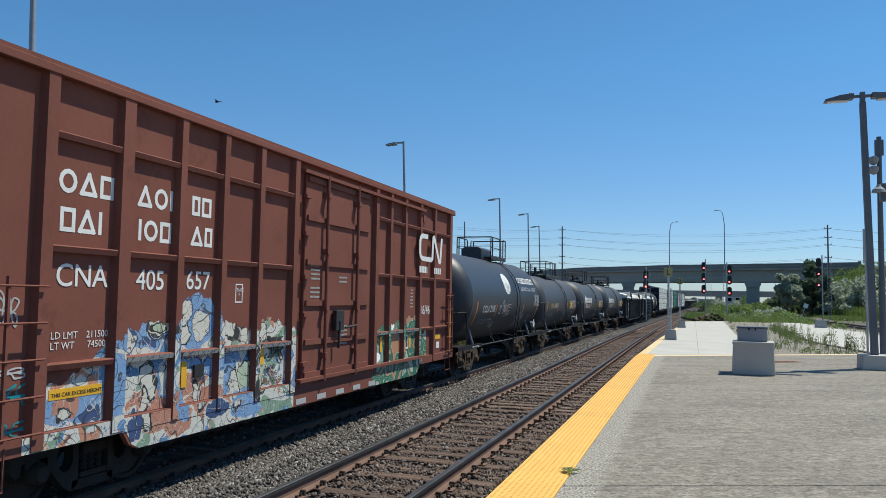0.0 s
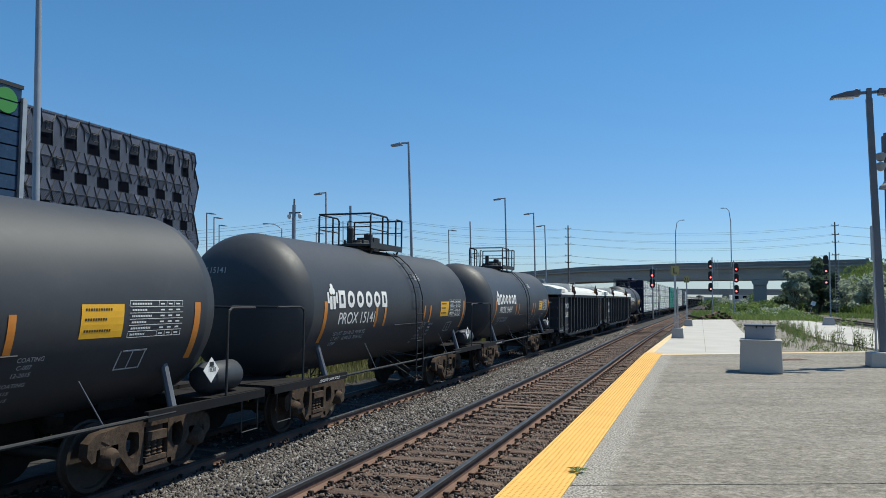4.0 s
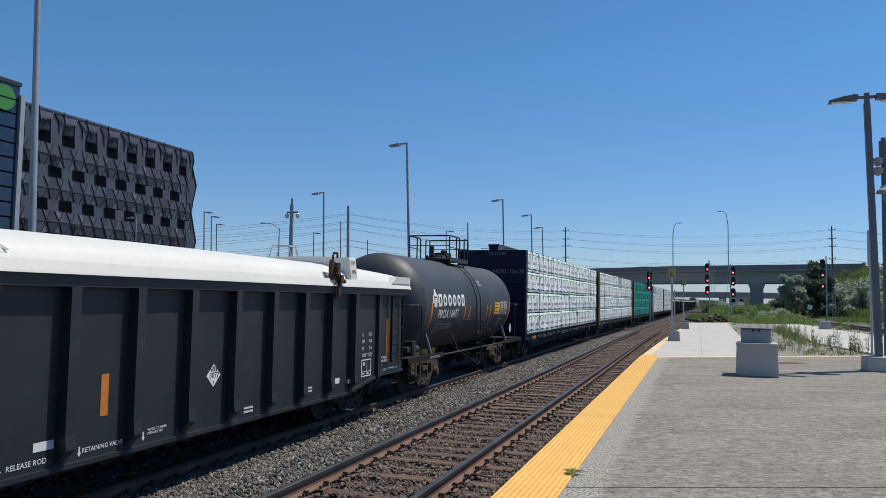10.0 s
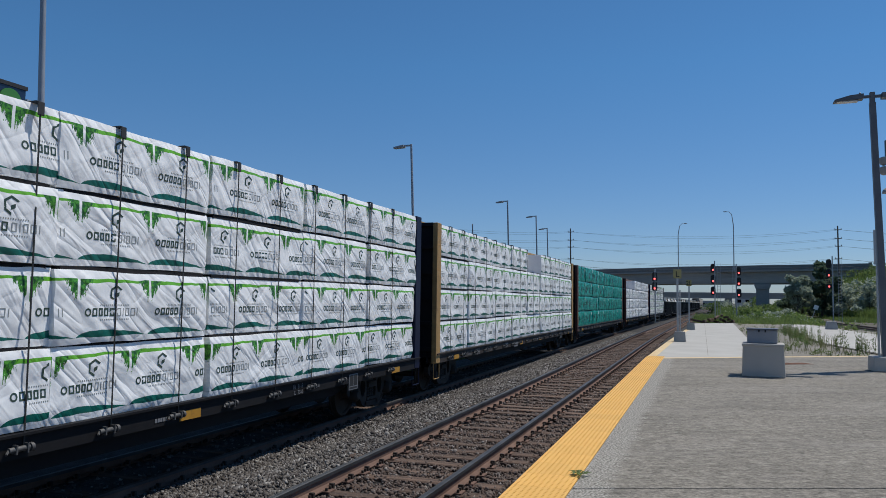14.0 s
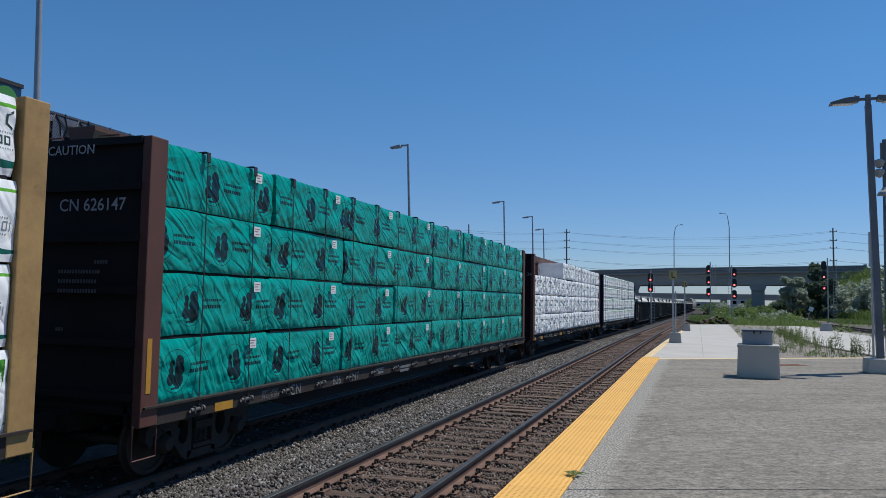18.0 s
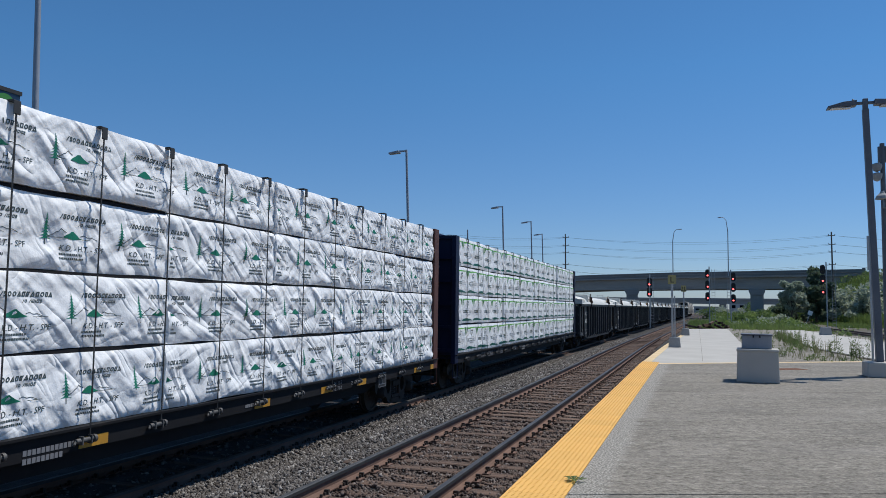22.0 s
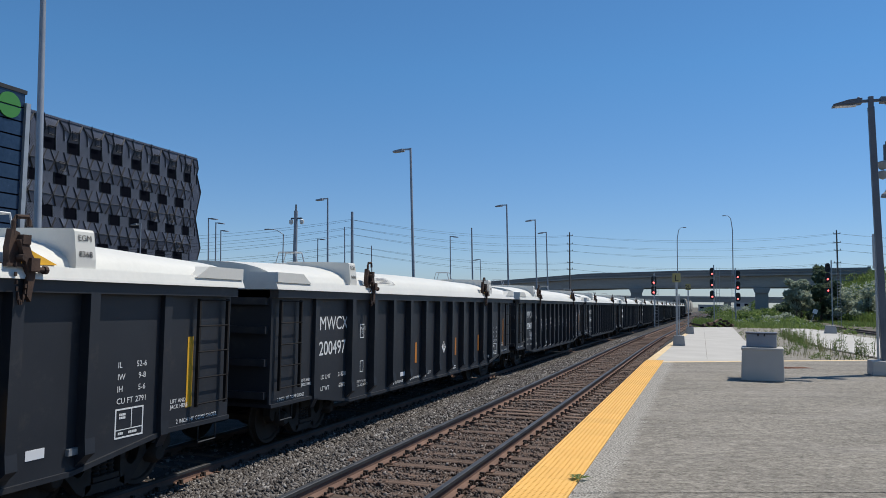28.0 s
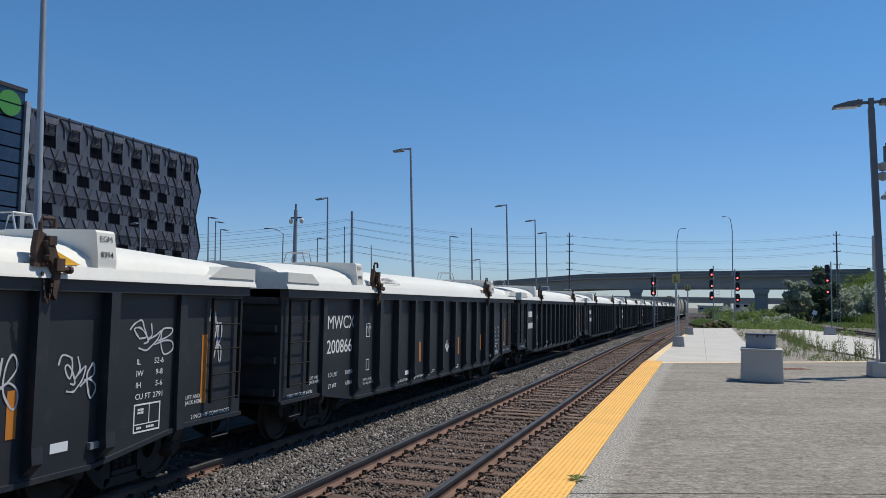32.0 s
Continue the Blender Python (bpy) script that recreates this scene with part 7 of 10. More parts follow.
def gondola(u0, number="", egm="", tags=False, reflect=ORANGE, seed=0):
    c = car("covered_gondola", "black ribbed gondola car with graffiti and white arched covers" if tags else "black ribbed gondola car with white arched covers", u0 + GH)
    for nm, key in (("side_panel", "side_panel"), ("side_panel", "far_panel"), ("bottom_flange", "flange"), ("floor", "floor"), ("top_chord", "chord"), ("cover_rim", "rim"), ("arched_cover", "arch")):
        part(nm, GP[key], None, c, "white arched fibreglass cover" if key == "arch" else "")
    part("top_chord", Shape().box(-1.63, -1.46, -GH, GH, 2.66, 2.80), CAR_BLACK, c)
    for y in (-GH + 3.1, GH - 3.1):
        part("lid_lip", GP["lid_lip"], None, c, at=Matrix.Translation((0, y, 0)))
    for y in RIBS:
        slim = 0.5 if abs(y) > 6.5 else 1.0
        part("rib", GP["rib"], None, c, at=Matrix.Translation((1.50 * (1 - slim), y, 0)) @ Matrix.Diagonal((slim, 1, 1, 1)))
    for m in (Matrix.Translation((0, -GH + 0.04, 0)), Matrix.Translation((0, GH - 0.04, 0)) @ Matrix.Rotation(math.pi, 4, "Z")):
        wall = part("end_wall", GP["end"], None, c, at=m)
        for zz in (0.95, 1.5, 2.05, 2.54):
            part("end_rib", GP["end_rib"], None, wall, at=Matrix.Translation((0, 0, zz)))
    for y in (-GH + 0.52, GH - 0.52):
        part("ladder", GP["ladder"], None, c, at=Matrix.Translation((1.55, y, 0)))
        part("sill_step", GP["step"], None, c, at=Matrix.Translation((1.52, y, 0)))
        lad = part("ladder", GP["ladder"], None, c, at=Matrix.Translation((-0.9, -GH - 0.12 if y < 0 else GH + 0.12, 0)) @ Matrix.Rotation(math.pi / 2 * (-1 if y < 0 else 1), 4, "Z"))
    for y in (2.80, 13.52):
        r = part("cover_riser", GP["riser"], None, c, at=Matrix.Translation((0, y - GH, 0)))
    part("corner_block", GP["corner_block"], None, c, at=Matrix.Translation((0, -GH - 0.08, 0)))
    part("corner_block", GP["corner_block_rear"], None, c, at=Matrix.Translation((0, GH + 0.08, 0)))
    for y in (3.66, 12.72):
        part("latch", GP["latch"], None, c, "rusty steel cover latch", at=Matrix.Translation((1.62, y - GH, 0)))
    for y in (-GH + 3.3, GH - 3.0):
        part("lifting_bow", GP["bow"], None, c, at=Matrix.Translation((-0.2, y, 0)))
    part("cover_badge", GP["badge"], None, c, "dark framed badge printed on the cover")
    if egm:
        for yy, num in ((2.84, egm), (13.56, egm)):
            for txt, sz, zz, nm in (("EGM", 0.075, 3.27, "cover_mark"), (num, 0.075, 3.08, "cover_number")):
                lt = write(txt, sz, 1.0, yy - GH, zz, BLACK, c, nm)
                lt.matrix_basis = on_side(1.604 - (zz - 3.06) * 0.14 + 0.004, yy - GH, zz) @ Matrix.Rotation(-0.138, 4, "X")
    part("warning_decal", Shape().prism([(-GH + 12.80, 2.95), (-GH + 12.82, 3.16), (-GH + 13.30, 2.97)], "x", 1.485, 1.56), YELLOW_SIGN, c, "yellow warning decal")
    X = 1.502
    if number:
        write("MWCX", 0.27, X, 1.70 - GH, 2.06, LETTER, c, "reporting_mark")
        write(number, 0.27, X, 1.70 - GH, 1.58, LETTER, c, "car_number")
        write("LD LMT", 0.085, X, 1.80 - GH, 1.12, LETTER, c)
        write("218200", 0.085, X, 2.52 - GH, 1.12, LETTER, c)
        write("LT WT", 0.085, X, 1.80 - GH, 0.90, LETTER, c)
        write("67800", 0.085, X, 2.56 - GH, 0.90, LETTER, c)
    else:
        wb = Shape()
        word_bars(wb, 1.75 - GH, 2.08, 0.24, [0.75] * 4)
        word_bars(wb, 1.75 - GH, 1.60, 0.24, [0.5] * 6)
        part("car_number", wb, LETTER, c, at=on_side(X, 0, 0))
    if u0 < 330:
        for k, (a, b) in enumerate((("IL", "52-6"), ("IW", "9-8"), ("IH", "5-6"), ("CU FT", "2791"))):
            write(a, 0.075, X, 14.36 - GH, 1.74 - 0.15 * k, LETTER, c, "dimension_data")
            write(b, 0.075, X, (14.69 if k in (0, 3) else 14.73) - GH, 1.74 - 0.15 * k, LETTER, c, "dimension_data")
        write("LIFT AND\nJACK HERE", 0.055, X, 15.37 - GH, 1.18, LETTER, c)
        write("2 INCH HF COMP SHOES", 0.060, 1.503, 15.50 - GH, 0.89, LETTER, c)
        write("2 INCH HF COMP SHOES", 0.060, 1.503, 0.25 - GH, 0.89, LETTER, c)
        write("LIFT AND\nJACK HERE", 0.055, X, 1.06 - GH, 1.14, LETTER, c)
        write("PLATE\n  C", 0.06, X, 3.55 - GH, 2.02, LETTER, c)
        write("EMPTY LOAD\n7/16 ADJ BLOCK", 0.055, X, 3.40 - GH, 0.90, LETTER, c)
        write("RELEASE ROD", 0.062, X, 5.50 - GH, 0.69, LETTER, c)
        write("RETAINING VALVE", 0.058, X, 6.54 - GH, 0.70, LETTER, c)
        write("BRAKE CYLINDER\nPRESSURE TAP", 0.034, X, 7.66 - GH, 0.78, LETTER, c)
        for yy in (5.42, 6.50, 7.58, 15.20):
            part("arrow_mark", Shape().prism([(yy - GH, 0.66), (yy - 0.03 - GH, 0.71), (yy - 0.012 - GH, 0.71), (yy - 0.012 - GH, 0.78), (yy + 0.012 - GH, 0.78), (yy + 0.012 - GH, 0.71), (yy + 0.03 - GH, 0.71)], "x", 0, 0.004), LETTER, c, "white arrow mark", at=Matrix.Translation((X, 0, 0.35 if yy > 15 else 0)))
        part("stencil_frame", GP["stencil"], None, c, at=on_side(X, 14.35 - GH, 0.86))
        part("stencil_frame", GP["plate_frame"], None, c, at=on_side(X, 3.52 - GH, 1.84))
        part("stencil_frame", GP["plate_frame"], None, c, "grey stencil frame", at=on_side(X, 3.55 - GH, 1.12) @ Matrix.Scale(0.8, 4))
        part("data_plate", Shape().box(0, 0.004, 5.84 - GH, 6.12 - GH, 0.83, 0.93), STICKER, c, "small pale data plate", at=Matrix.Translation((X, 0, 0)))
        part("data_plate", Shape().box(0, 0.004, 13.05 - GH, 13.30 - GH, 0.84, 0.95), STICKER, c, "small pale data plate", at=Matrix.Translation((X, 0, 0)))
        part("defect_card_holder", Shape().box(0, 0.05, 13.6 - GH, 13.85 - GH, 0.80, 0.88), GALV, c, "small grey card holder", at=Matrix.Translation((1.50, 0, 0)))
        for yy, zz in ((11.9, 0.86), (9.9, 0.76)):
            for dz in (0.0, -0.06):
                part("small_lettering", GP["small_lettering"], None, c, at=on_side(X, yy - GH, zz + dz))
    for yy in ((6.80, 15.70) if number == "200431" else (4.30, 6.80, 10.07, 12.46, 15.70)):
        part("reflector", Shape().box(0, 0.004, yy - GH, yy + 0.125 - GH, 1.09, 2.08 if yy > 15 else 1.60), reflect, c, "orange reflector strip", at=Matrix.Translation((X, 0, 0)))
    pl = part("placard", GP["placard"], None, c, "white diamond hazard placard", at=Matrix.Translation((X, 9.06 - GH, 1.38)))
    write("3077", 0.085, 0.004, -0.105, -0.035, BLACK, pl, "placard_number")
    write("9", 0.045, 0.004, -0.015, -0.125, BLACK, pl, "placard_number")
    for q in range(4):
        part("placard_stripe", Shape().box(0.0062, 0.0092, -0.075 + 0.043 * q, -0.055 + 0.043 * q, 0.062, 0.155 - 0.75 * abs(-0.065 + 0.043 * q)), BLACK, pl)
    if tags:
        for k, (yy, zz, w, h) in enumerate(((2.3, 1.10, 0.60, 0.42), (4.27, 1.41, 0.81, 0.70), (5.40, 1.45, 0.74, 0.64), (6.51, 1.52, 0.76, 0.66), (7.64, 1.37, 0.70, 0.69), (8.72, 1.58, 0.76, 0.58), (9.85, 1.51, 0.70, 0.58), (10.92, 1.46, 0.66, 0.52), (12.0, 1.40, 0.60, 0.75), (13.12, 1.42, 0.58, 0.52), (14.20, 1.86, 0.86, 0.44), (15.86, 1.61, 0.30, 0.85))):
            part("graffiti_tag", hand_tag(seed + k, w, h, 0.015), SPRAY, c, "white spray-paint graffiti tag", at=on_side(1.505, yy - GH, zz))
    trucks(c, 6.35, TRUCK_BLACK)
    couplers(c, 8.815)
    return c


# ---- tank cars ----
FAINT = plain("faint_spray_paint", (0.12, 0.12, 0.13), 0.7)

def bent(mesh_or_shape, material, R, zc, y0, z0, lift=0.007):
    """Wraps a flat drawing (x along the car, y up) round the shell, its origin at height z0."""
    if isinstance(mesh_or_shape, Shape):
        vs, fs = mesh_or_shape.v, mesh_or_shape.f
    else:
        vs, fs = [tuple(v.co) for v in mesh_or_shape.vertices], [tuple(p.vertices) for p in mesh_or_shape.polygons]
    a0 = math.asin(max(-0.98, min(0.98, (z0 - zc) / R)))
    out = []
    for x, y, z in vs:
        a, r = a0 + y / R, R + lift + max(z, 0)
        out.append((r * math.cos(a), y0 + x, zc + r * math.sin(a)))
    return Shape().add(out, fs)


def patch(w, h, ny=6):
    s = Shape()
    for j in range(ny + 1):
        s.v += [(0, h * j / ny, 0), (w, h * j / ny, 0)]
    s.f += [(2 * j, 2 * j + 1, 2 * j + 3, 2 * j + 2) for j in range(ny)]
    return s


def tank_car(u, half, R=1.43, zc=2.40, style="procor", mark="", number="", letter=None, label="black tank car with ladder and top platform", dome_y=0.0, ladder_y=0.55, deck=(-0.85, 1.2), rail=0.83, cut=0.0, back=0.0):
    letter = letter or LETTER
    c = car("tank_car", label, u)
    L = half - 0.62 - cut / 2
    near = 0.22 - cut / 2 if R < 1.5 else 0.0
    hoop_z = 2.12 if R > 1.5 else 2.40
    prof = [(-L, 0.02), (-L + 0.03, 0.30 * R), (-L + 0.10, 0.55 * R), (-L + 0.22, 0.75 * R), (-L + 0.40, 0.90 * R), (-L + 0.58, 0.975 * R), (-L + 0.75, R),
            (-L + 0.77, R + 0.006), (-L + 0.80, R), (L - 0.80, R), (L - 0.77, R + 0.006),
            (L - 0.75, R), (L - 0.58, 0.975 * R), (L - 0.40, 0.90 * R), (L - 0.22, 0.75 * R), (L - 0.10, 0.55 * R), (L - 0.03, 0.30 * R), (L, 0.02)]
    part("shell", Shape().lathe(prof, (0, near, zc), "y", 56), TANK_NAVY if style == "housing" else TANK_BLACK, c, "black painted steel tank shell", smooth=True)
    # stub sills, end platforms, saddles
    for s in (-1, 1):
        y0, y1 = sorted((s * (half - 2.6), s * (half - 0.25)))
        part("stub_sill", Shape().box(-0.28, 0.28, y0, y1, 0.72, 1.12), UNDER, c)
        p0, p1 = sorted((s * (half - 1.55), s * (half - 0.15)))
        part("end_platform", Shape().box(-1.45, 1.45, p0, p1, 1.02, 1.06).box(-1.48, 1.48, p0, p1, 0.93, 1.02), UNDER, c)
        for sx in (-1, 1):
            part("side_bracket", Shape().box(sx * 1.46 - 0.04, sx * 1.46 + 0.04, *sorted((s * (half - 2.95), s * (half - 0.15))), 0.92, 1.05), DARK_STEEL, c)
        for sx in (-1, 1):
            part("shell_brace", Shape().tube([(sx * 1.34, s * (half - 2.28), 1.02), (sx * 1.12, s * (half - 2.26), 1.72)], 0.062, 8, 0.055), POLE_GREY, c, "grey tubular brace", smooth=True)
        part("saddle", Shape().prism([(-0.6, 1.0), (0.6, 1.0), (0.66, 1.30), (0.3, 1.14), (0, 1.10), (-0.3, 1.14), (-0.66, 1.30)], "y", *sorted((s * (half - 2.9), s * (half - 2.2)))), UNDER, c)
        for sx in (-1, 1):
            ye = s * (half - 1.18)
            hoop = Shape().tube([(sx * 1.46, ye, 1.05), (sx * 1.46, ye, hoop_z - 0.12), (sx * 1.46, ye + s * 0.03, hoop_z - 0.04), (sx * 1.44, ye + s * 0.12, hoop_z), (sx * 1.40, s * (half - 0.35), hoop_z)], 0.021, 8)
            hoop.tube([(sx * 1.40, s * (half - 0.35), hoop_z), (sx * 0.5, s * (half - 0.30), hoop_z)], 0.021, 8)
            part("end_handrail", hoop, BLACK, c, smooth=True)
            part("sill_step", Shape().tube([(sx * 1.46, s * (half - 0.3), 0.95), (sx * 1.46, s * (half - 0.3), 0.42), (sx * 1.46, s * (half - 0.75), 0.42), (sx * 1.46, s * (half - 0.75), 0.95)], 0.014, 6), BLACK, c)
    # long low handrail pipe with droppers
    for sx in (-1, 1):
        part("side_pipe", Shape().tube([(sx * 1.48, -half + 2.4, 0.98), (sx * 1.48, half - 2.4, 0.98)], 0.026, 8), BLACK, c, "dark safety rail pipe", smooth=True)
        for yy in (-2.4, 2.6 if u < 100 else 2.1):
            part("pipe_hanger", Shape().tube([(sx * 1.32, yy, 1.55), (sx * 1.48, yy + 0.25, 1.0)], 0.010, 6), POLE_GREY, c)
        side_rail = Shape().tube([(sx * (R * 0.95 + 0.04), ladder_y - 1.45, 1.92), (sx * (R * 0.95 + 0.04), ladder_y + 1.10, 1.92)], 0.013, 6)
        if style != "housing":
            part("side_grab_rail", side_rail, BLACK, c)
        # ladder follows the shell upward
        la = Shape()
        for yy in (ladder_y - 0.24, ladder_y + 0.24):
            pts = [(sx * 1.50, yy, 0.42), (sx * 1.53, yy, 1.2), (sx * (R + 0.08), yy, zc - 0.2)]
            pts += [(sx * (R + 0.08) * math.cos(a), yy - 0.10 * a, zc + (R + 0.08) * math.sin(a)) for a in (0.15, 0.35, 0.55, 0.75, 0.95, 1.1)]
            la.tube(pts, 0.016, 6)
        for k in range(11):
            zz = 0.46 + 0.34 * k
            if zz < zc:
                xx = 1.50 if zz < 1.3 else 1.53
                yy = ladder_y
            else:
                a = (zz - zc) / R
                xx, yy, zz = (R + 0.08) * math.cos(a), ladder_y - 0.10 * a, zc + (R + 0.08) * math.sin(a)
            la.tube([(sx * xx, yy - 0.25, zz), (sx * xx, yy + 0.25, zz)], 0.011, 6)
        part("ladder", la, BLACK, c)
        part("ladder_brace", Shape().tube([(sx * 1.5, ladder_y - 0.2, 0.5), (sx * 0.7, ladder_y - 0.9, 1.2)], 0.016, 6).tube([(sx * 1.5, ladder_y + 0.2, 0.5), (sx * 0.7, ladder_y - 0.4, 1.2)], 0.016, 6).tube([(sx * 1.5, ladder_y - 0.24, 1.1), (sx * 0.9, ladder_y - 0.8, 1.25)], 0.014, 6), BLACK, c)
    # top platform and fittings
    zt = zc + R
    d0, d1 = deck
    for x0, x1, y0, y1 in ((-0.70, -0.35, d0, d1), (0.35, 0.70, d0, d1), (-0.348, 0.348, d0, d0 + 0.4), (-0.348, 0.348, d1 - 0.4, d1)):
        part("platform_grating", Shape().box(x0, x1, y0, y1, zt + 0.02, zt + 0.07), BLACK, c)
    for x in (-0.717, 0.717):
        part("platform_edge", Shape().box(x - 0.015, x + 0.015, d0, d1, zt - 0.03, zt + 0.12), BLACK, c)
    sup = Shape()
    for yy in (d0 + 0.2, d1 - 0.2):
        for sx in (-1, 1):
            sup.tube([(sx * 0.69, yy, zt), (sx * 0.62, yy, zc + math.sqrt(R * R - 0.3844) - 0.02)], 0.025, 6)
    part("platform_bracket", sup, BLACK, c)
    for sx in (-1, 1):
        hr = Shape().tube([(sx * 0.71, d0, zt + 0.05), (sx * 0.71, d0, zt + rail - 0.06), (sx * 0.71, d0 + 0.05, zt + rail), (sx * 0.71, d1 - 1.05, zt + rail), (sx * 0.71, d1 - 0.95, zt + rail - 0.06), (sx * 0.71, d1 - 0.95, zt + 0.05)], 0.024, 8)
        hr.tube([(sx * 0.71, dome_y - 0.1, zt + 0.05), (sx * 0.71, dome_y - 0.1, zt + rail)], 0.024, 8)
        hr.tube([(sx * 0.71, d1 - 0.42, zt + 0.05), (sx * 0.71, d1 - 0.42, zt + rail - 0.04), (sx * 0.71, d1 - 0.36, zt + rail), (sx * 0.71, d1, zt + rail), (sx * 0.71, d1, zt + 0.05)], 0.024, 8)
        hr.tube([(sx * 0.71, d0, zt + 0.45), (sx * 0.71, d1 - 0.95, zt + 0.45)], 0.016, 6)
        part("top_handrail", hr, BLACK, c, smooth=True)
    for yy in (d0, d1):
        part("top_handrail", Shape().tube([(-0.71, yy, zt + rail), (0.71, yy, zt + rail)], 0.024, 8).tube([(-0.71, yy, zt + 0.5), (0.71, yy, zt + 0.5)], 0.016, 6), BLACK, c, smooth=True)
    if style == "housing":
        part("valve_housing", Shape().prism([(-0.42, zt - 0.05), (-0.42, zt + 0.36), (-0.28, zt + 0.45), (0.28, zt + 0.45), (0.42, zt + 0.36), (0.42, zt - 0.05)], "y", dome_y - 0.75, dome_y + 0.70), TANK_NAVY, c, "black valve housing", bevel=0.03)
    else:
        vb = Shape().lathe([(-0.05, 0.42), (0.12, 0.42), (0.14, 0.30), (0.22, 0.28)], (0, dome_y - 0.05, zt), "z", 20)
        vb.lathe([(0, 0.12), (0.30, 0.12), (0.33, 0.06)], (0.15, dome_y + 0.25, zt + 0.1), "z", 10).lathe([(0, 0.08), (0.42, 0.08), (0.44, 0.03)], (-0.1, dome_y - 0.3, zt + 0.1), "z", 10)
        for k in range(8):
            vb.lathe([(0, 0.03), (0.10, 0.03)], (0.36 * math.cos(k * 0.785), dome_y - 0.05 + 0.36 * math.sin(k * 0.785), zt + 0.12), "z", 6)
        vb.box(-0.28, 0.22, dome_y + 0.45, dome_y + 0.85, zt - 0.03, zt + 0.34)
        part("manway", vb, BLACK, c, "bolted manway and valves", bevel=0.01)
    # brake gear at the rear end
    if u < 100:
        part("air_reservoir", Shape().lathe([(-0.5, 0.05), (-0.46, 0.18), (-0.36, 0.24), (0.36, 0.24), (0.46, 0.18), (0.5, 0.05)], (1.12, half - 0.95, 1.32), "y", 18), TANK_BLACK, c, "dark grey air reservoir", smooth=True)
    else:
        part("brake_valve", Shape().box(0.95, 1.3, -half + 0.95, -half + 1.2, 1.05, 1.45).box(1.0, 1.25, -half + 0.7, -half + 1.4, 1.15, 1.3).lathe([(0, 0.1), (0.25, 0.1)], (1.1, -half + 1.55, 1.2), "y", 10), BLACK, c, bevel=0.02)
    bp = Shape()
    bp.add([(0, -0.19, 0), (0, 0, -0.19), (0, 0.19, 0), (0, 0, 0.19), (0.008, -0.19, 0), (0.008, 0, -0.19), (0.008, 0.19, 0), (0.008, 0, 0.19)], [(4, 5, 6, 7), (0, 1, 5, 4), (1, 2, 6, 5), (2, 3, 7, 6), (3, 0, 4, 7)])
    pl = part("placard", bp, LETTER, c, "diamond hazard placard", at=Matrix.Translation((1.44, half - (1.55 if u < 100 else 1.90), 1.48)))
    write("1830", 0.07, 0.006, -0.085, -0.03, BLACK, pl, "placard_number")
    part("placard_symbol", Shape().box(0.008, 0.011, -0.05, 0.05, 0.06, 0.12).box(0.008, 0.011, -0.07, 0.07, 0.045, 0.055), BLACK, pl)

    def draw(name, what, material, y0, z0, lab=""):
        y1 = y0 if R > 1.5 else y0 * 1.03 + 0.22 - (back if y0 > -2 else 0.0)
        return part(name, bent(what, material, R, zc, y1, z0), material, c, lab)

    def on_head(name, mesh, material, x0, z0):
        """Writing on the front head, following its curve."""
        pts = []
        for v in mesh.vertices:
            x, z = x0 + v.co.x, z0 + v.co.y
            pts.append((x, near - L + float(np.interp(math.hypot(x, z - zc) / R, (0, 0.3, 0.55, 0.75, 0.9, 0.975, 1.0), (0, 0.03, 0.10, 0.22, 0.40, 0.58, 0.75))) - 0.012 - v.co.z, z))
        part(name, Shape().add(pts, [tuple(p.vertices) for p in mesh.polygons]), material, c)

    if mark:
        on_head("head_number", letters(mark + " " + number, 0.12, LETTER_GREY), LETTER_GREY, -0.95, zc + 0.62)
        for k, txt in enumerate(("LT WT   62900 LB", "CAPY  14500 GAL", "CUSHIONED", "2 INCH HF")):
            on_head("head_data", letters(txt, 0.05, LETTER_GREY), LETTER_GREY, -0.92, zc + 0.50 - 0.10 * k)

    # reflectors, panels and writing on the curved side
    for yy, z1 in ((-half + 1.95, 2.40), (half - 1.42, 2.40)):
        draw("reflector", patch(0.13, 0.85, 8), ORANGE, yy, z1 - 0.72, "orange reflector strip")
    for yy in ((-1.28, -0.80, 1.80, 2.24) if style == "procor" and u < 100 else (-0.50, -0.02, 2.05, 2.50) if style == "procor" else (-2.17, -0.42, 2.42) if style == "housing" else (-0.78, 2.13)):
        draw("reflector", patch(0.10, 0.46, 5), ORANGE, yy, 1.92, "orange reflector strip")
    if style != "housing":
        draw("emergency_panel", patch(0.70, 0.42, 5), YELLOW_SIGN, 3.10, 2.06, "yellow emergency panel")
        wb = Shape()
        for z0, k in ((0.34, 11), (0.22, 9), (0.08, 11)):
            word_bars(wb, 0.06, z0, 0.03, [0.75] * k, 0.6)
        draw("panel_print", wb, BLACK, 3.10, 2.06)
    tb = Shape()
    y1 = 3.88 if style != "housing" else 4.60
    for k in range(7):
        tb.box(0, 1.05, 0.08 * k, 0.08 * k + 0.007, 0, 0.002)
    for x in (0, 0.55, 0.71, 0.87, 1.04):
        tb.box(x, x + 0.007, 0, 0.49, 0, 0.002)
    for k in range(6):
        word_bars(tb, 0.04, 0.08 * k + 0.03, 0.024, [0.8] * (12 if k % 2 else 9), 0.5)
        for x in (0.58, 0.74, 0.90):
            tb.box(x, x + 0.08, 0.08 * k + 0.03, 0.08 * k + 0.05, 0, 0.002)
    draw("test_table", tb, LETTER, y1, 2.04 if style != "housing" else 2.28, "white qualification table")
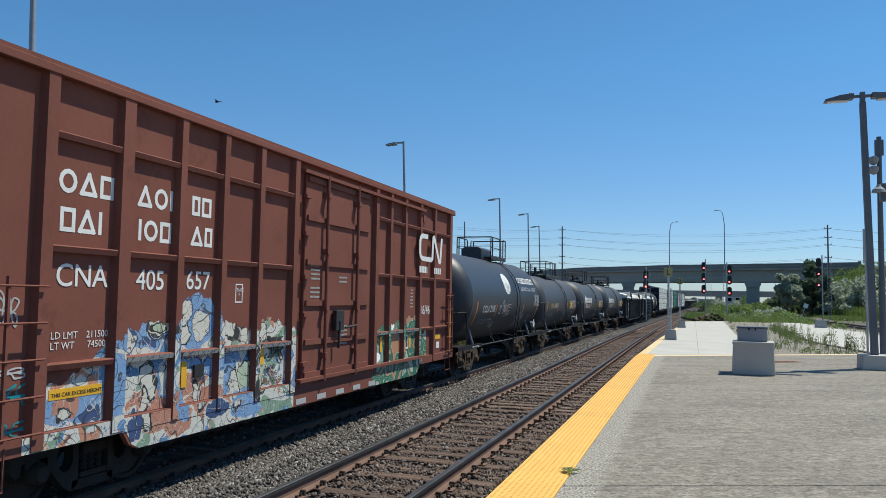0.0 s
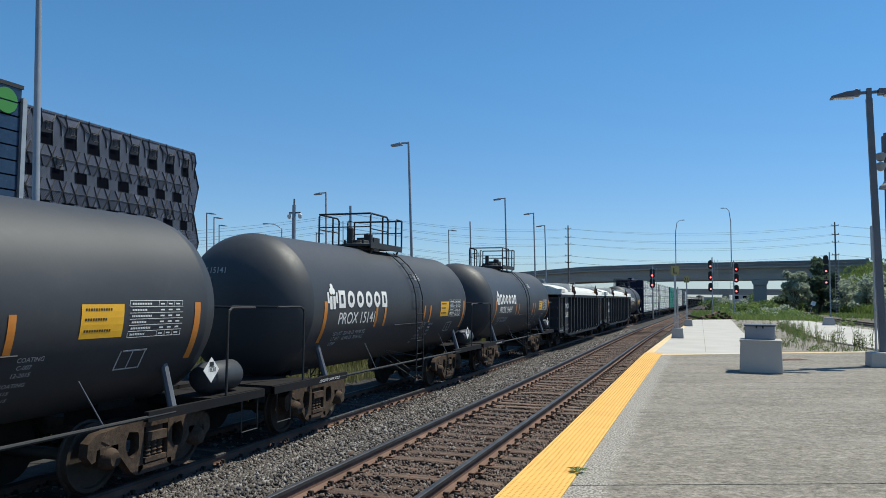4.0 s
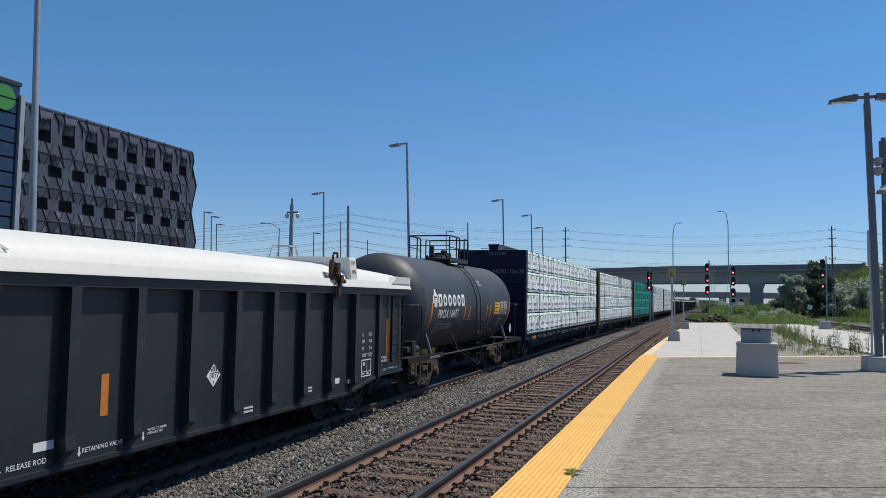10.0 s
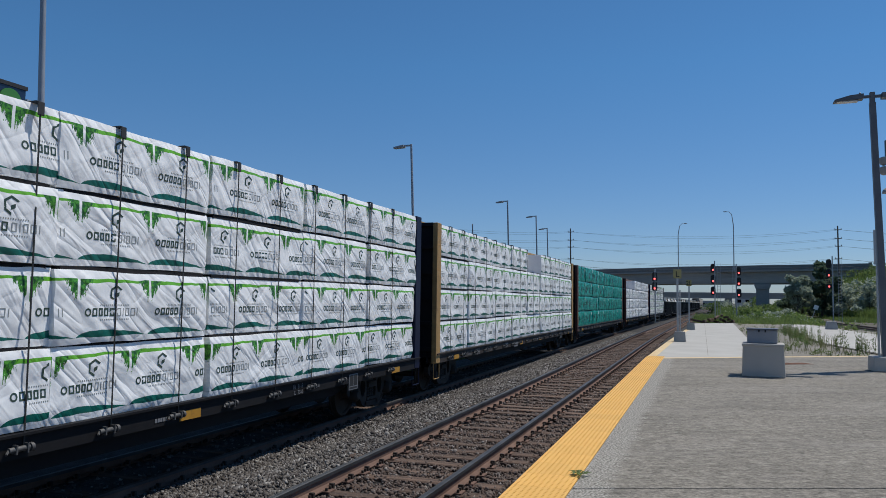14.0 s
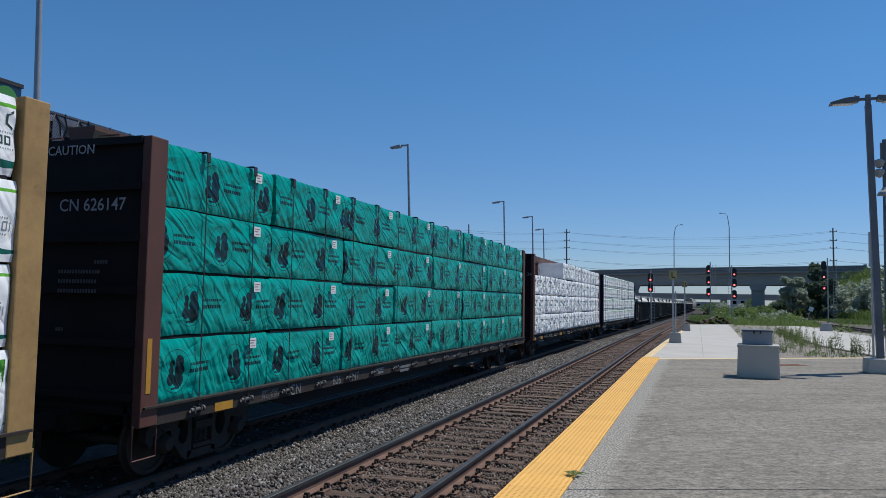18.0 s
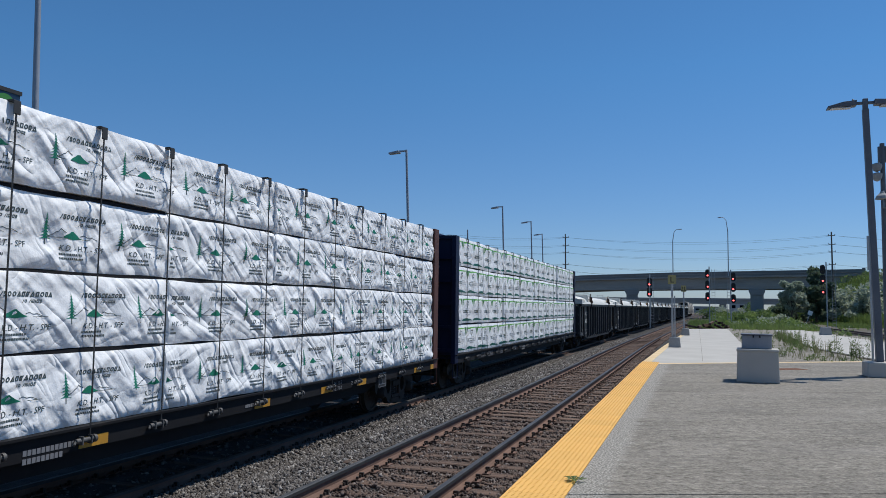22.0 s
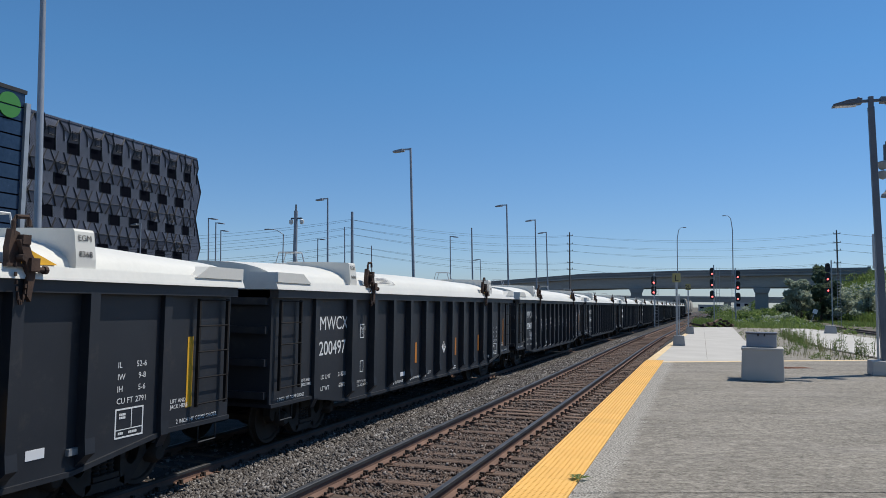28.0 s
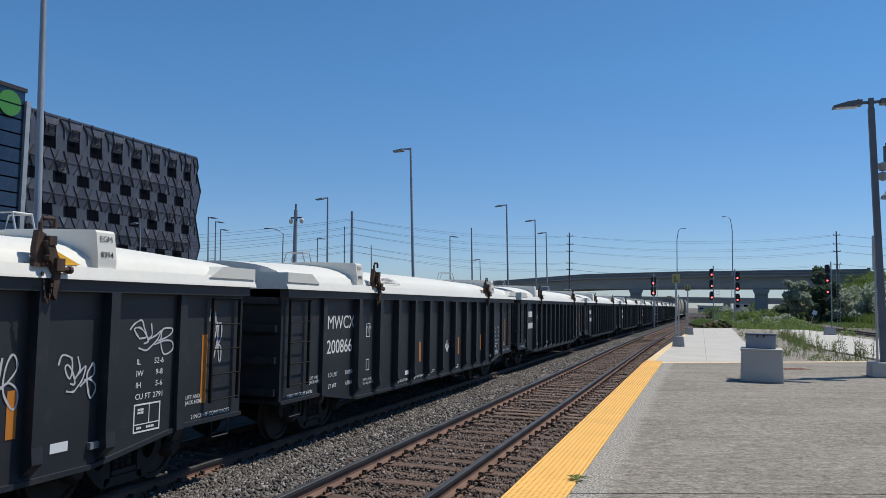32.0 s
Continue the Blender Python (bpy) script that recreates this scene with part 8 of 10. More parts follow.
    for k, (a, b) in enumerate((("INTERIOR", "COATING"), ("LCTSH", "C-007"), ("PRO", "12-2015"), ("EXTERIOR", "COATING"), ("THERMALBOND", "P-615"), ("PRO", "12-2015"))):
        for txt, dy in ((a, 0.0), (b, 0.56)):
            draw("coating_data", letters(txt, 0.058, LETTER_GREY), LETTER_GREY, (1.78 if u < 100 else 2.05) + dy - 0.035 * k + (0.06 if k in (1, 2, 4, 5) and dy else 0), 1.84 - 0.085 * k - (0.03 if k > 2 else 0))
    wl2 = Shape()
    for k in range(4):
        word_bars(wl2, 0.02 * k, -0.055 * k, 0.026, [0.8] * 15)
    draw("small_lettering", wl2, FAINT if style == "housing" else LETTER_GREY, 1.35, zc + 0.78)
    fr = Shape().box(0, 0.44, 0, 0.02, 0, 0.002).box(0.04, 0.48, 0.27, 0.29, 0, 0.002).box(0, 0.02, 0, 0.28, 0, 0.002).box(0.45, 0.47, 0, 0.28, 0, 0.002).box(0.22, 0.235, 0, 0.28, 0, 0.002)
    draw("stencil_frame", fr, LETTER_GREY, 3.85, 1.62)
    if mark:
        ty = -4.0 if style != "housing" else -4.0
        if style == "plain":
            for txt, mt, yy in ((mark, letter, -3.60), (number[:3], LETTER_GREY, -2.66), (number[3:], LETTER, -2.16)):
                draw("car_number", letters(txt, 0.25, mt), mt, (yy - 0.22) / 1.03 + (back / 1.03 if (yy - 0.22) / 1.03 > -2 else 0), 2.12, "reporting mark and number")
        else:
            draw("car_number", letters(mark + " " + number, 0.25, letter), letter, ty, 2.03 if style == "procor" else 2.10, "reporting mark and number")
        weights = {"2106": "LD LMT   221700 LB   100 550 KG\nLT WT    64300 LB    29 150 KG", "125147": "LD LMT  204700 LB  92850 KG\nLT WT    58300 LB  26450 KG\nNEW"}.get(number, "LD LMT  200100 LB  90750 KG\nLT WT    62900 LB  28550 KG\nNEW")
        draw("capacity_data", letters(weights, 0.085, LETTER_GREY), LETTER_GREY, -4.05, 1.80)
        write("2 INCH HF COMP SHOES", 0.055, 1.50, -half + 1.75, 0.95, LETTER, c)
    if style == "procor":
        # owner's name as plain blocks, with a plain emblem
        wb = glyphs("noooon", 0.36, 0.25, 0.30)
        draw("owner_shape", wb, LETTER, -4.02, 2.36, "white block lettering shape")
        em = Shape().box(0.10, 0.20, 0.0, 0.26, 0, 0.003).box(0.24, 0.34, 0.0, 0.26, 0, 0.003).box(0.0, 0.07, 0.12, 0.34, 0, 0.003).box(0.37, 0.44, 0.12, 0.34, 0, 0.003).lathe([(0, 0.07), (0.003, 0.07)], (0.17, 0.36, 0), "z", 12).lathe([(0, 0.07), (0.003, 0.07)], (0.27, 0.36, 0), "z", 12).lathe([(0, 0.06), (0.003, 0.06)], (0.22, 0.46, 0), "z", 12)
        draw("emblem", em, LETTER, -4.50, 2.34, "white emblem")
    elif style == "housing":
        # pale globe emblem with fine rings, and the owner's name as blocks
        disc = Shape()
        n, rings = 36, 8
        for j in range(rings + 1):
            for i in range(n):
                a = 6.2832 * i / n
                disc.v.append((0.50 * j / rings * math.cos(a), 0.43 * j / rings * math.sin(a), 0))
        disc.f += [(j * n + i, j * n + (i + 1) % n, (j + 1) * n + (i + 1) % n, (j + 1) * n + i) for j in range(rings) for i in range(n)]
        draw("emblem", disc, LETTER, -0.38, 3.17, "white round emblem with fine dark lines")
        rg = Shape()
        lines = []
        for w in (-0.42, -0.27, -0.12, 0.04, 0.20):
            # ribs from the crown, gathered at one point below the middle
            lines.append([(w * (1 - t) ** 0.7 * math.cos(0.9 * t) + 0.10 * t, 0.43 * math.sqrt(max(0.0, 1 - (w / 0.5) ** 2)) * (1 - t) - 0.10 * t) for t in (0, 0.2, 0.4, 0.6, 0.8, 1.0)])
        for k in range(8):
            # curved furrows below
            z0 = -0.02 - 0.045 * k
            lines.append([(x, max(z0 - 0.16 * math.exp(-((x - 0.10) / 0.16) ** 2) / (1 + 0.7 * k) + 0.12 * abs(x) / (1 + k), -0.40)) for x in [-0.47 + 0.94 * i / 14 for i in range(15)] if (x / 0.5) ** 2 + ((z0 - 0.02) / 0.43) ** 2 < 0.9])
        for pts in lines:
            for (xa, za), (xb, zb) in zip(pts, pts[1:]):
                d = Vector((zb - za, xa - xb, 0)).normalized() * 0.0035
                rg.add([(xa - d.x, za - d.y, 0.005), (xa + d.x, za + d.y, 0.005), (xb + d.x, zb + d.y, 0.005), (xb - d.x, zb - d.y, 0.005)], [(0, 1, 2, 3)])
        draw("emblem_lines", rg, TANK_BLACK, -0.38, 3.17)
        draw("owner_shape", glyphs("ooeenneonnoe", 0.27, 0.17, 0.16), LETTER, 1.80, 3.22, "white block lettering shape")
        draw("owner_shape", glyphs("inieninaiione", 0.15, 0.16, 0.95), LETTER, 2.05, 2.92)
        draw("graffiti_tag", hand_tag(5, 0.80, 0.58, 0.020), SPRAY, -1.28, 1.92, "white spray-paint graffiti tag")
        draw("graffiti_tag", hand_tag(9, 0.85, 0.46, 0.016), LETTER_GREY, -2.50, 1.45, "grey spray-paint graffiti tag")
        draw("graffiti_tag", hand_tag(8, 1.3, 0.46, 0.013), LETTER_GREY, 1.75, 1.66, "grey spray-paint graffiti tag")
        plate = Shape().box(0, 0.26, 0, 0.014, 0, 0.002).box(0, 0.26, 0.30, 0.314, 0, 0.002).box(0, 0.014, 0.014, 0.30, 0, 0.002).box(0.246, 0.26, 0.014, 0.30, 0, 0.002)
        draw("stencil_frame", plate, LETTER, -1.70, 2.02)
        draw("plate_lettering", letters("PLATE\n   C", 0.06, LETTER), LETTER, -1.67, 2.24)
        for k in range(8):
            draw("small_lettering", word_bars(Shape(), 0, 0, 0.026, [0.7] * (16, 9, 17, 0, 10, 9, 14, 12)[k], 0.3), LETTER_GREY, -0.28, 2.34 - 0.055 * k)
    if style != "housing":
        draw("graffiti_tag", hand_tag(int(u), 1.0, 0.5, 0.008), LETTER_GREY if style == "plain" else FAINT, -1.3 if u > 100 else 0.9, 1.62, "faint spray-paint tag")
    trucks(c, 4.20, None, 0.10)
    couplers(c, half)
    return c


# ---- the brown boxcar ----
def graffiti_mat(name, colours, scale=1.25, line=(0.02, 0.025, 0.05)):
    """Sprayed shapes: flat colours bounded by curling contours, with thin dark outlines and worn patches."""
    m, n, l, p = nodes_of(name)
    co = coords(n, l, (0.02, 1, 1))
    t = n.new("ShaderNodeTexNoise")
    t.inputs["Scale"].default_value, t.inputs["Detail"].default_value, t.inputs["Distortion"].default_value = scale, 0.6, 0.9
    l.new(co, t.inputs["Vector"])
    f = math_node(n, l, "MULTIPLY", math_node(n, l, "SUBTRACT", t.outputs["Fac"], 0.28), 2.2)
    r = n.new("ShaderNodeValToRGB")
    r.color_ramp.interpolation = "CONSTANT"
    k = len(colours)
    for i, c in enumerate(colours):
        el = r.color_ramp.elements[0] if i == 0 else r.color_ramp.elements.new(i / k)
        el.position, el.color = i / k, (*c, 1)
    l.new(f, r.inputs[0])
    edge = math_node(n, l, "FRACT", math_node(n, l, "MULTIPLY", f, k))
    col = mixc(n, l, math_node(n, l, "LESS_THAN", edge, 0.09), r.outputs[0], line)
    wear = ramp(n, l, noise_tex(n, l, coords(n, l), 5, 7, 0.75), [(0.60, (0, 0, 0)), (0.68, (1, 1, 1))])
    col = mixc(n, l, math_node(n, l, "MULTIPLY", wear, 0.4), col, (0.40, 0.33, 0.28))
    l.new(col, p.inputs["Base Color"])
    p.inputs["Roughness"].default_value = 0.6
    return m


def sprayed(name, colour, cracks=False):
    """Old spray paint: uneven cover, rusty wear, and thin crackle lines where asked for."""
    m = worn(name, tuple(v * 0.82 for v in colour), tuple(min(0.8, v * 1.08) for v in colour), 0.65, big=3.0, fine=30, relief=0.02, dirt=tuple(v * 0.55 + 0.05 for v in colour))
    if cracks:
        n, l = m.node_tree.nodes, m.node_tree.links
        p = n["Principled BSDF"]
        v = n.new("ShaderNodeTexVoronoi")
        v.feature = "DISTANCE_TO_EDGE"
        v.inputs["Scale"].default_value = 9.0
        l.new(coords(n, l, (0.02, 1, 1)), v.inputs["Vector"])
        src = p.inputs["Base Color"].links[0].from_socket
        l.new(mixc(n, l, math_node(n, l, "LESS_THAN", v.outputs["Distance"], 0.05), src, (0.20, 0.20, 0.21)), p.inputs["Base Color"])
    return m


SPRAY_CRACKED = sprayed("cracked_cream_spray_paint", (0.62, 0.60, 0.53), True)
SPRAY_BLACK = sprayed("black_spray_paint", (0.035, 0.035, 0.035))
CREAM, SKY_BLUE, NAVY, SALMON, INK, LEAF_GREEN = (0.62, 0.60, 0.53), (0.19, 0.33, 0.55), (0.045, 0.085, 0.20), (0.47, 0.22, 0.15), (0.03, 0.03, 0.03), (0.44, 0.52, 0.38)
# centre along the car and height, half width, half height, colour, outline
MURAL_BLOBS = [(2.6, 2.1, 0.75, 0.26, SKY_BLUE, CREAM), (3.75, 2.25, 0.50, 0.45, SKY_BLUE, CREAM), (1.50, 1.24, 0.45, 0.20, SKY_BLUE, CREAM), (1.38, 1.24, 0.23, 0.15, SALMON, None), (1.32, 1.18, 0.09, 0.08, CREAM, INK), (1.76, 1.14, 0.14, 0.10, NAVY, None), (2.08, 1.46, 0.20, 0.42, SKY_BLUE, CREAM),
               (2.94, 2.10, 0.23, 0.12, CREAM, INK), (2.92, 2.09, 0.14, 0.07, LEAF_GREEN, INK), (2.36, 1.96, 0.09, 0.20, CREAM, NAVY), (2.70, 1.94, 0.20, 0.05, NAVY, None), (2.95, 1.02, 0.55, 0.30, SALMON, None), (2.50, 1.12, 0.20, 0.18, SALMON, CREAM), (2.74, 1.42, 0.15, 0.22, CREAM, INK), (2.46, 0.90, 0.16, 0.22, NAVY, CREAM), (3.06, 1.44, 0.11, 0.20, CREAM, SKY_BLUE), (2.68, 1.06, 0.07, 0.22, CREAM, INK),
               (3.52, 2.36, 0.13, 0.18, CREAM, NAVY), (3.86, 2.14, 0.20, 0.21, CREAM, NAVY), (3.44, 2.02, 0.14, 0.15, CREAM, INK), (4.04, 1.52, 0.30, 0.11, SKY_BLUE, NAVY), (3.60, 1.30, 0.24, 0.17, SALMON, None), (3.98, 1.02, 0.40, 0.22, SALMON, CREAM), (3.30, 0.80, 0.30, 0.22, SALMON, None), (5.00, 0.78, 0.40, 0.14, SKY_BLUE, None), (4.70, 1.62, 0.20, 0.10, SKY_BLUE, None), (3.62, 1.62, 0.22, 0.08, SKY_BLUE, NAVY), (3.42, 1.04, 0.13, 0.26, SKY_BLUE, None), (3.78, 1.12, 0.07, 0.20, CREAM, INK), (4.20, 0.86, 0.30, 0.14, NAVY, CREAM),
               (4.78, 1.98, 0.34, 0.17, INK, None), (4.54, 2.06, 0.17, 0.15, CREAM, INK), (4.98, 1.92, 0.10, 0.15, CREAM, INK), (4.52, 1.36, 0.16, 0.32, SKY_BLUE, None), (4.98, 1.26, 0.16, 0.28, LEAF_GREEN, INK), (5.20, 1.58, 0.13, 0.20, INK, None), (4.74, 1.10, 0.11, 0.28, CREAM, INK), (4.90, 0.98, 0.26, 0.06, SKY_BLUE, None), (5.46, 1.30, 0.13, 0.30, LEAF_GREEN, INK), (5.50, 1.98, 0.16, 0.17, CREAM, INK), (5.95, 1.86, 0.30, 0.05, INK, None), (5.30, 0.98, 0.14, 0.16, INK, None)]


def mural_mat(name, y_start):
    """A sprayed mural: wavering blobs of colour with outlines, thin scrawled contours over all, and wear."""
    m, n, l, p = nodes_of(name)
    co = coords(n, l, (0.02, 1, 1))
    waver = n.new("ShaderNodeTexNoise")
    waver.inputs["Scale"].default_value, waver.inputs["Detail"].default_value = 3.6, 2.0
    l.new(co, waver.inputs["Vector"])
    bend = n.new("ShaderNodeVectorMath")
    bend.operation = "MULTIPLY_ADD"
    bend.inputs[1].default_value = (0.0, 0.34, 0.34)
    l.new(waver.outputs["Color"], bend.inputs[0])
    l.new(co, bend.inputs[2])
    col = mixc(n, l, noise_tex(n, l, co, 1.4, 3), (0.48, 0.49, 0.47), (0.76, 0.73, 0.65))
    for sc, lo, ink in ((1.7, 0.60, (0.22, 0.33, 0.24)), (2.4, 0.62, (0.10, 0.24, 0.44)), (2.9, 0.64, (0.52, 0.24, 0.15))):
        t = n.new("ShaderNodeTexNoise")
        t.inputs["Scale"].default_value, t.inputs["Detail"].default_value, t.inputs["Distortion"].default_value = sc, 0.5, 1.5
        l.new(co, t.inputs["Vector"])
        col = mixc(n, l, math_node(n, l, "GREATER_THAN", t.outputs["Fac"], lo), col, ink)
    for y, z, ry, rz, fill, rim in MURAL_BLOBS:
        mp, ln = n.new("ShaderNodeMapping"), n.new("ShaderNodeVectorMath")
        mp.vector_type = "TEXTURE"
        mp.inputs["Location"].default_value = (0.0, y + y_start + 0.17, z + 0.17)
        mp.inputs["Scale"].default_value = (1000.0, ry, rz)
        ln.operation = "LENGTH"
        l.new(bend.outputs[0], mp.inputs[0])
        l.new(mp.outputs[0], ln.inputs[0])
        d = ln.outputs["Value"]
        if rim:
            col = mixc(n, l, math_node(n, l, "LESS_THAN", d, 1.0 + 0.022 / min(ry, rz)), col, rim)
        col = mixc(n, l, math_node(n, l, "LESS_THAN", d, 1.0), col, fill)
    for scale, wide, ink in ((3.1, 0.008, (0.60, 0.58, 0.52)), (1.3, 0.008, (0.03, 0.03, 0.035)), (2.3, 0.007, (0.05, 0.05, 0.06)), (4.2, 0.006, (0.06, 0.06, 0.07))):
        t = n.new("ShaderNodeTexNoise")
        t.inputs["Scale"].default_value, t.inputs["Detail"].default_value, t.inputs["Distortion"].default_value = scale, 1.0, 1.2
        l.new(co, t.inputs["Vector"])
        line = math_node(n, l, "LESS_THAN", math_node(n, l, "ABSOLUTE", math_node(n, l, "SUBTRACT", t.outputs["Fac"], 0.5)), wide)
        col = mixc(n, l, math_node(n, l, "MULTIPLY", line, 0.85), col, ink)
    wear = ramp(n, l, noise_tex(n, l, coords(n, l), 6, 7, 0.75), [(0.58, (0, 0, 0)), (0.70, (1, 1, 1))])
    col = mixc(n, l, math_node(n, l, "MULTIPLY", wear, 0.45), col, (0.30, 0.22, 0.18))
    l.new(col, p.inputs["Base Color"])
    p.inputs["Roughness"].default_value = 0.65
    return m


GRAFFITI_GREEN = graffiti_mat("green_graffiti", [(0.50, 0.46, 0.38), (0.035, 0.15, 0.085), (0.045, 0.17, 0.10), (0.035, 0.15, 0.085), (0.46, 0.22, 0.12), (0.035, 0.14, 0.08), (0.22, 0.34, 0.30)], 1.25, (0.55, 0.56, 0.50))
TEAL_SPRAY = plain("teal_spray_paint", (0.02, 0.26, 0.30), 0.6)


def boxcar(u0, u1):
    c = car("boxcar", "brown ribbed steel boxcar with graffiti and white lettering", (u0 + u1) / 2)
    h = (u1 - u0) / 2
    o = lambda y: y - h
    part("body", Shape().box(-1.50, 1.50, -h, h, 0.98, 5.14), BOX_BROWN, c)
    part("roof", Shape().prism([(-1.60, 5.14), (-1.60, 5.20), (0, 5.36), (1.60, 5.20), (1.60, 5.14)], "y", -h - 0.02, h + 0.02), BOX_BROWN, c, "brown peaked steel roof")
    part("eave", Shape().box(1.50, 1.615, -h, h, 5.05, 5.15), BOX_BROWN, c, bevel=0.01)
    part("side_sill", Shape().box(1.47, 1.58, -h, h, 0.83, 1.02), BOX_BROWN, c)
    part("low_sill", Shape().prism([(o(2.24), 0.829), (o(2.36), 0.66), (o(2.52), 0.585), (o(12.75), 0.585), (o(12.95), 0.66), (o(13.05), 0.829)], "x", 1.50, 1.575), BOX_BROWN, c)
    for y, w in ((0.91, 0.16), (2.12, 0.20), (3.22, 0.13), (4.25, 0.13), (5.27, 0.13), (6.42, 0.16), (10.10, 0.16), (10.95, 0.13), (11.91, 0.13), (13.02, 0.14), (14.16, 0.13), (15.58, 0.20)):
        part("rib", Shape().prism([(1.50, o(y) - w / 2 - 0.03), (1.60, o(y) - w / 2), (1.60, o(y) + w / 2), (1.50, o(y) + w / 2 + 0.03)], "z", 0.85, 5.06), BOX_BROWN, c)
    edges = [0.91, 2.12, 3.22, 4.25, 5.27, 6.42]
    right = [10.10, 10.95, 11.91, 13.02, 14.16, 15.5]
    for ed in (edges, right):
        for a, b in zip(ed, ed[1:]):
            for zz in (1.74, 3.08, 4.38):
                part("cross_rail", Shape().prism([(1.50, zz - 0.035), (1.575, zz - 0.035), (1.595, zz + 0.03), (1.575, zz + 0.045), (1.50, zz + 0.05)], "y", o(a) + (0.10 if a == 2.12 else -0.04), o(b) - (0.06 if b == 2.12 else 0.0)), BOX_BROWN, c)
    # plug door with its bars, rails and handles
    part("door", Shape().box(1.50, 1.56, o(6.80), o(9.72), 1.05, 4.86), BOX_BROWN, c, "brown plug door", bevel=0.01)
    for zz in (1.12, 1.72, 2.45, 3.22, 4.05, 4.78):
        part("door_rail", Shape().box(1.56, 1.60, o(6.85), o(9.66), zz - 0.05, zz + 0.05), BOX_BROWN, c)
    for yy in (7.55, 8.95):
        db = part("door_bar", Shape().tube([(1.64, o(yy), 0.95), (1.64, o(yy), 4.95)], 0.035, 8), BOX_BROWN, c, smooth=True)
        part("bar_bracket", Shape().box(1.55, 1.69, o(yy) - 0.06, o(yy) + 0.06, 1.4, 1.5).box(1.55, 1.69, o(yy) - 0.06, o(yy) + 0.06, 2.3, 2.4).box(1.55, 1.69, o(yy) - 0.06, o(yy) + 0.06, 3.4, 3.5).box(1.55, 1.69, o(yy) - 0.06, o(yy) + 0.06, 4.5, 4.6), BOX_BROWN, db)
    part("door_handle", Shape().tube([(1.66, o(8.1), 1.55), (1.68, o(8.1), 2.1)], 0.03, 8).box(1.58, 1.68, o(7.95), o(8.3), 1.9, 2.3).tube([(1.66, o(8.4), 1.95), (1.68, o(8.9), 1.98)], 0.025, 8), BLACK, c, bevel=0.01)
    for zz in (1.00, 4.86):
        part("door_track", Shape().box(1.56, 1.66, o(6.6), o(13.2), zz, zz + 0.065), BOX_BROWN, c)
    for zz in (1.3, 2.2, 2.9, 3.7, 4.4):
        part("door_hinge", Shape().box(1.56, 1.64, o(6.70), o(6.92), zz, zz + 0.07), BOX_BROWN, c)
    for k in range(5):
        part("sill_stripe", Shape().box(1.577, 1.581, o(6.6 + k * 0.80), o(6.6 + k * 0.80) + 0.36, 0.61, 0.71), LETTER_GREY, c, "pale worn paint block on the sill")
    for y0 in (0.30, 15.42):
        la = Shape()
        for yy in (o(y0) - 0.30, o(y0) + 0.12) if y0 < 1 else (o(y0) - 0.14, o(y0) + 0.26):
            la.box(1.60, 1.64, yy - 0.015, yy + 0.015, 1.0, 2.75)
        for k in range(5):
            la.tube([(1.64, o(y0) - 0.33, 1.05 + 0.4 * k), (1.64, o(y0) + (0.62 if y0 < 1 else 0.28), 1.05 + 0.4 * k)], 0.014, 6)
        part("ladder", la, BOX_BROWN, c)
        part("sill_step", Shape().tube([(1.58, o(y0) - 0.25, 0.95), (1.58, o(y0) - 0.25, 0.5), (1.58, o(y0) + 0.2, 0.5), (1.58, o(y0) + 0.2, 0.95)], 0.014, 6), BOX_BROWN, c)
    part("end_wall", Shape().box(-1.4, 1.4, h, h + 0.08, 1.3, 1.5).box(-1.4, 1.4, h, h + 0.08, 2.1, 2.3).box(-1.4, 1.4, h, h + 0.08, 2.9, 3.1).box(-1.4, 1.4, h, h + 0.08, 3.7, 3.9).box(-1.4, 1.4, h, h + 0.08, 4.5, 4.7), BOX_BROWN, c)
    part("logo_panel_hook", Shape().box(1.50, 1.62, o(13.1), o(13.3), 4.60, 4.78).box(1.50, 1.57, o(13.1), o(13.95), 4.36, 4.70), BOX_BROWN, c)
    X = 1.502
    part("end_reflector", Shape().box(1.602, 1.606, o(15.50), o(15.60), 1.25, 2.25), ORANGE, c, "orange reflector strip")
    part("data_plate", Shape().box(1.504, 1.508, o(14.6), o(14.85), 1.16, 1.34), STICKER, c, "small pale data plate")
    # owner's name as plain blocks in the panels; numbers as they read
    for y0, z0, ks in ((1.12, 3.74, "oan"), (2.42, 3.73, "aoi"), (3.54, 3.73, "en"), (1.16, 3.29, "nai"), (2.45, 3.28, "ion"), (3.54, 3.29, "ae")):
        part("owner_shape", glyphs(ks, 0.285, 0.19, 0.16), LETTER, c, "white block lettering shape", at=on_side(X, o(y0), z0))
    write("CNA", 0.27, X, o(1.13), 2.66, LETTER, c, "reporting_mark")
    write("405", 0.27, X, o(2.44), 2.64, LETTER, c, "car_number")
    write("657", 0.27, X, o(3.46), 2.66, LETTER, c, "car_number")
    write("LD LMT    211500\nLT WT      74500", 0.085, X, o(1.10), 2.05, LETTER, c, "capacity_data")
    part("height_plate", Shape().box(0, 0.004, o(1.12), o(1.92), 1.36, 1.48), YELLOW_SIGN, c, "yellow excess height plate", at=Matrix.Translation((X, 0, 0)))
    write("THIS CAR EXCESS HEIGHT", 0.047, X + 0.003, o(1.15), 1.39, BLACK, c)
    logo = Shape()
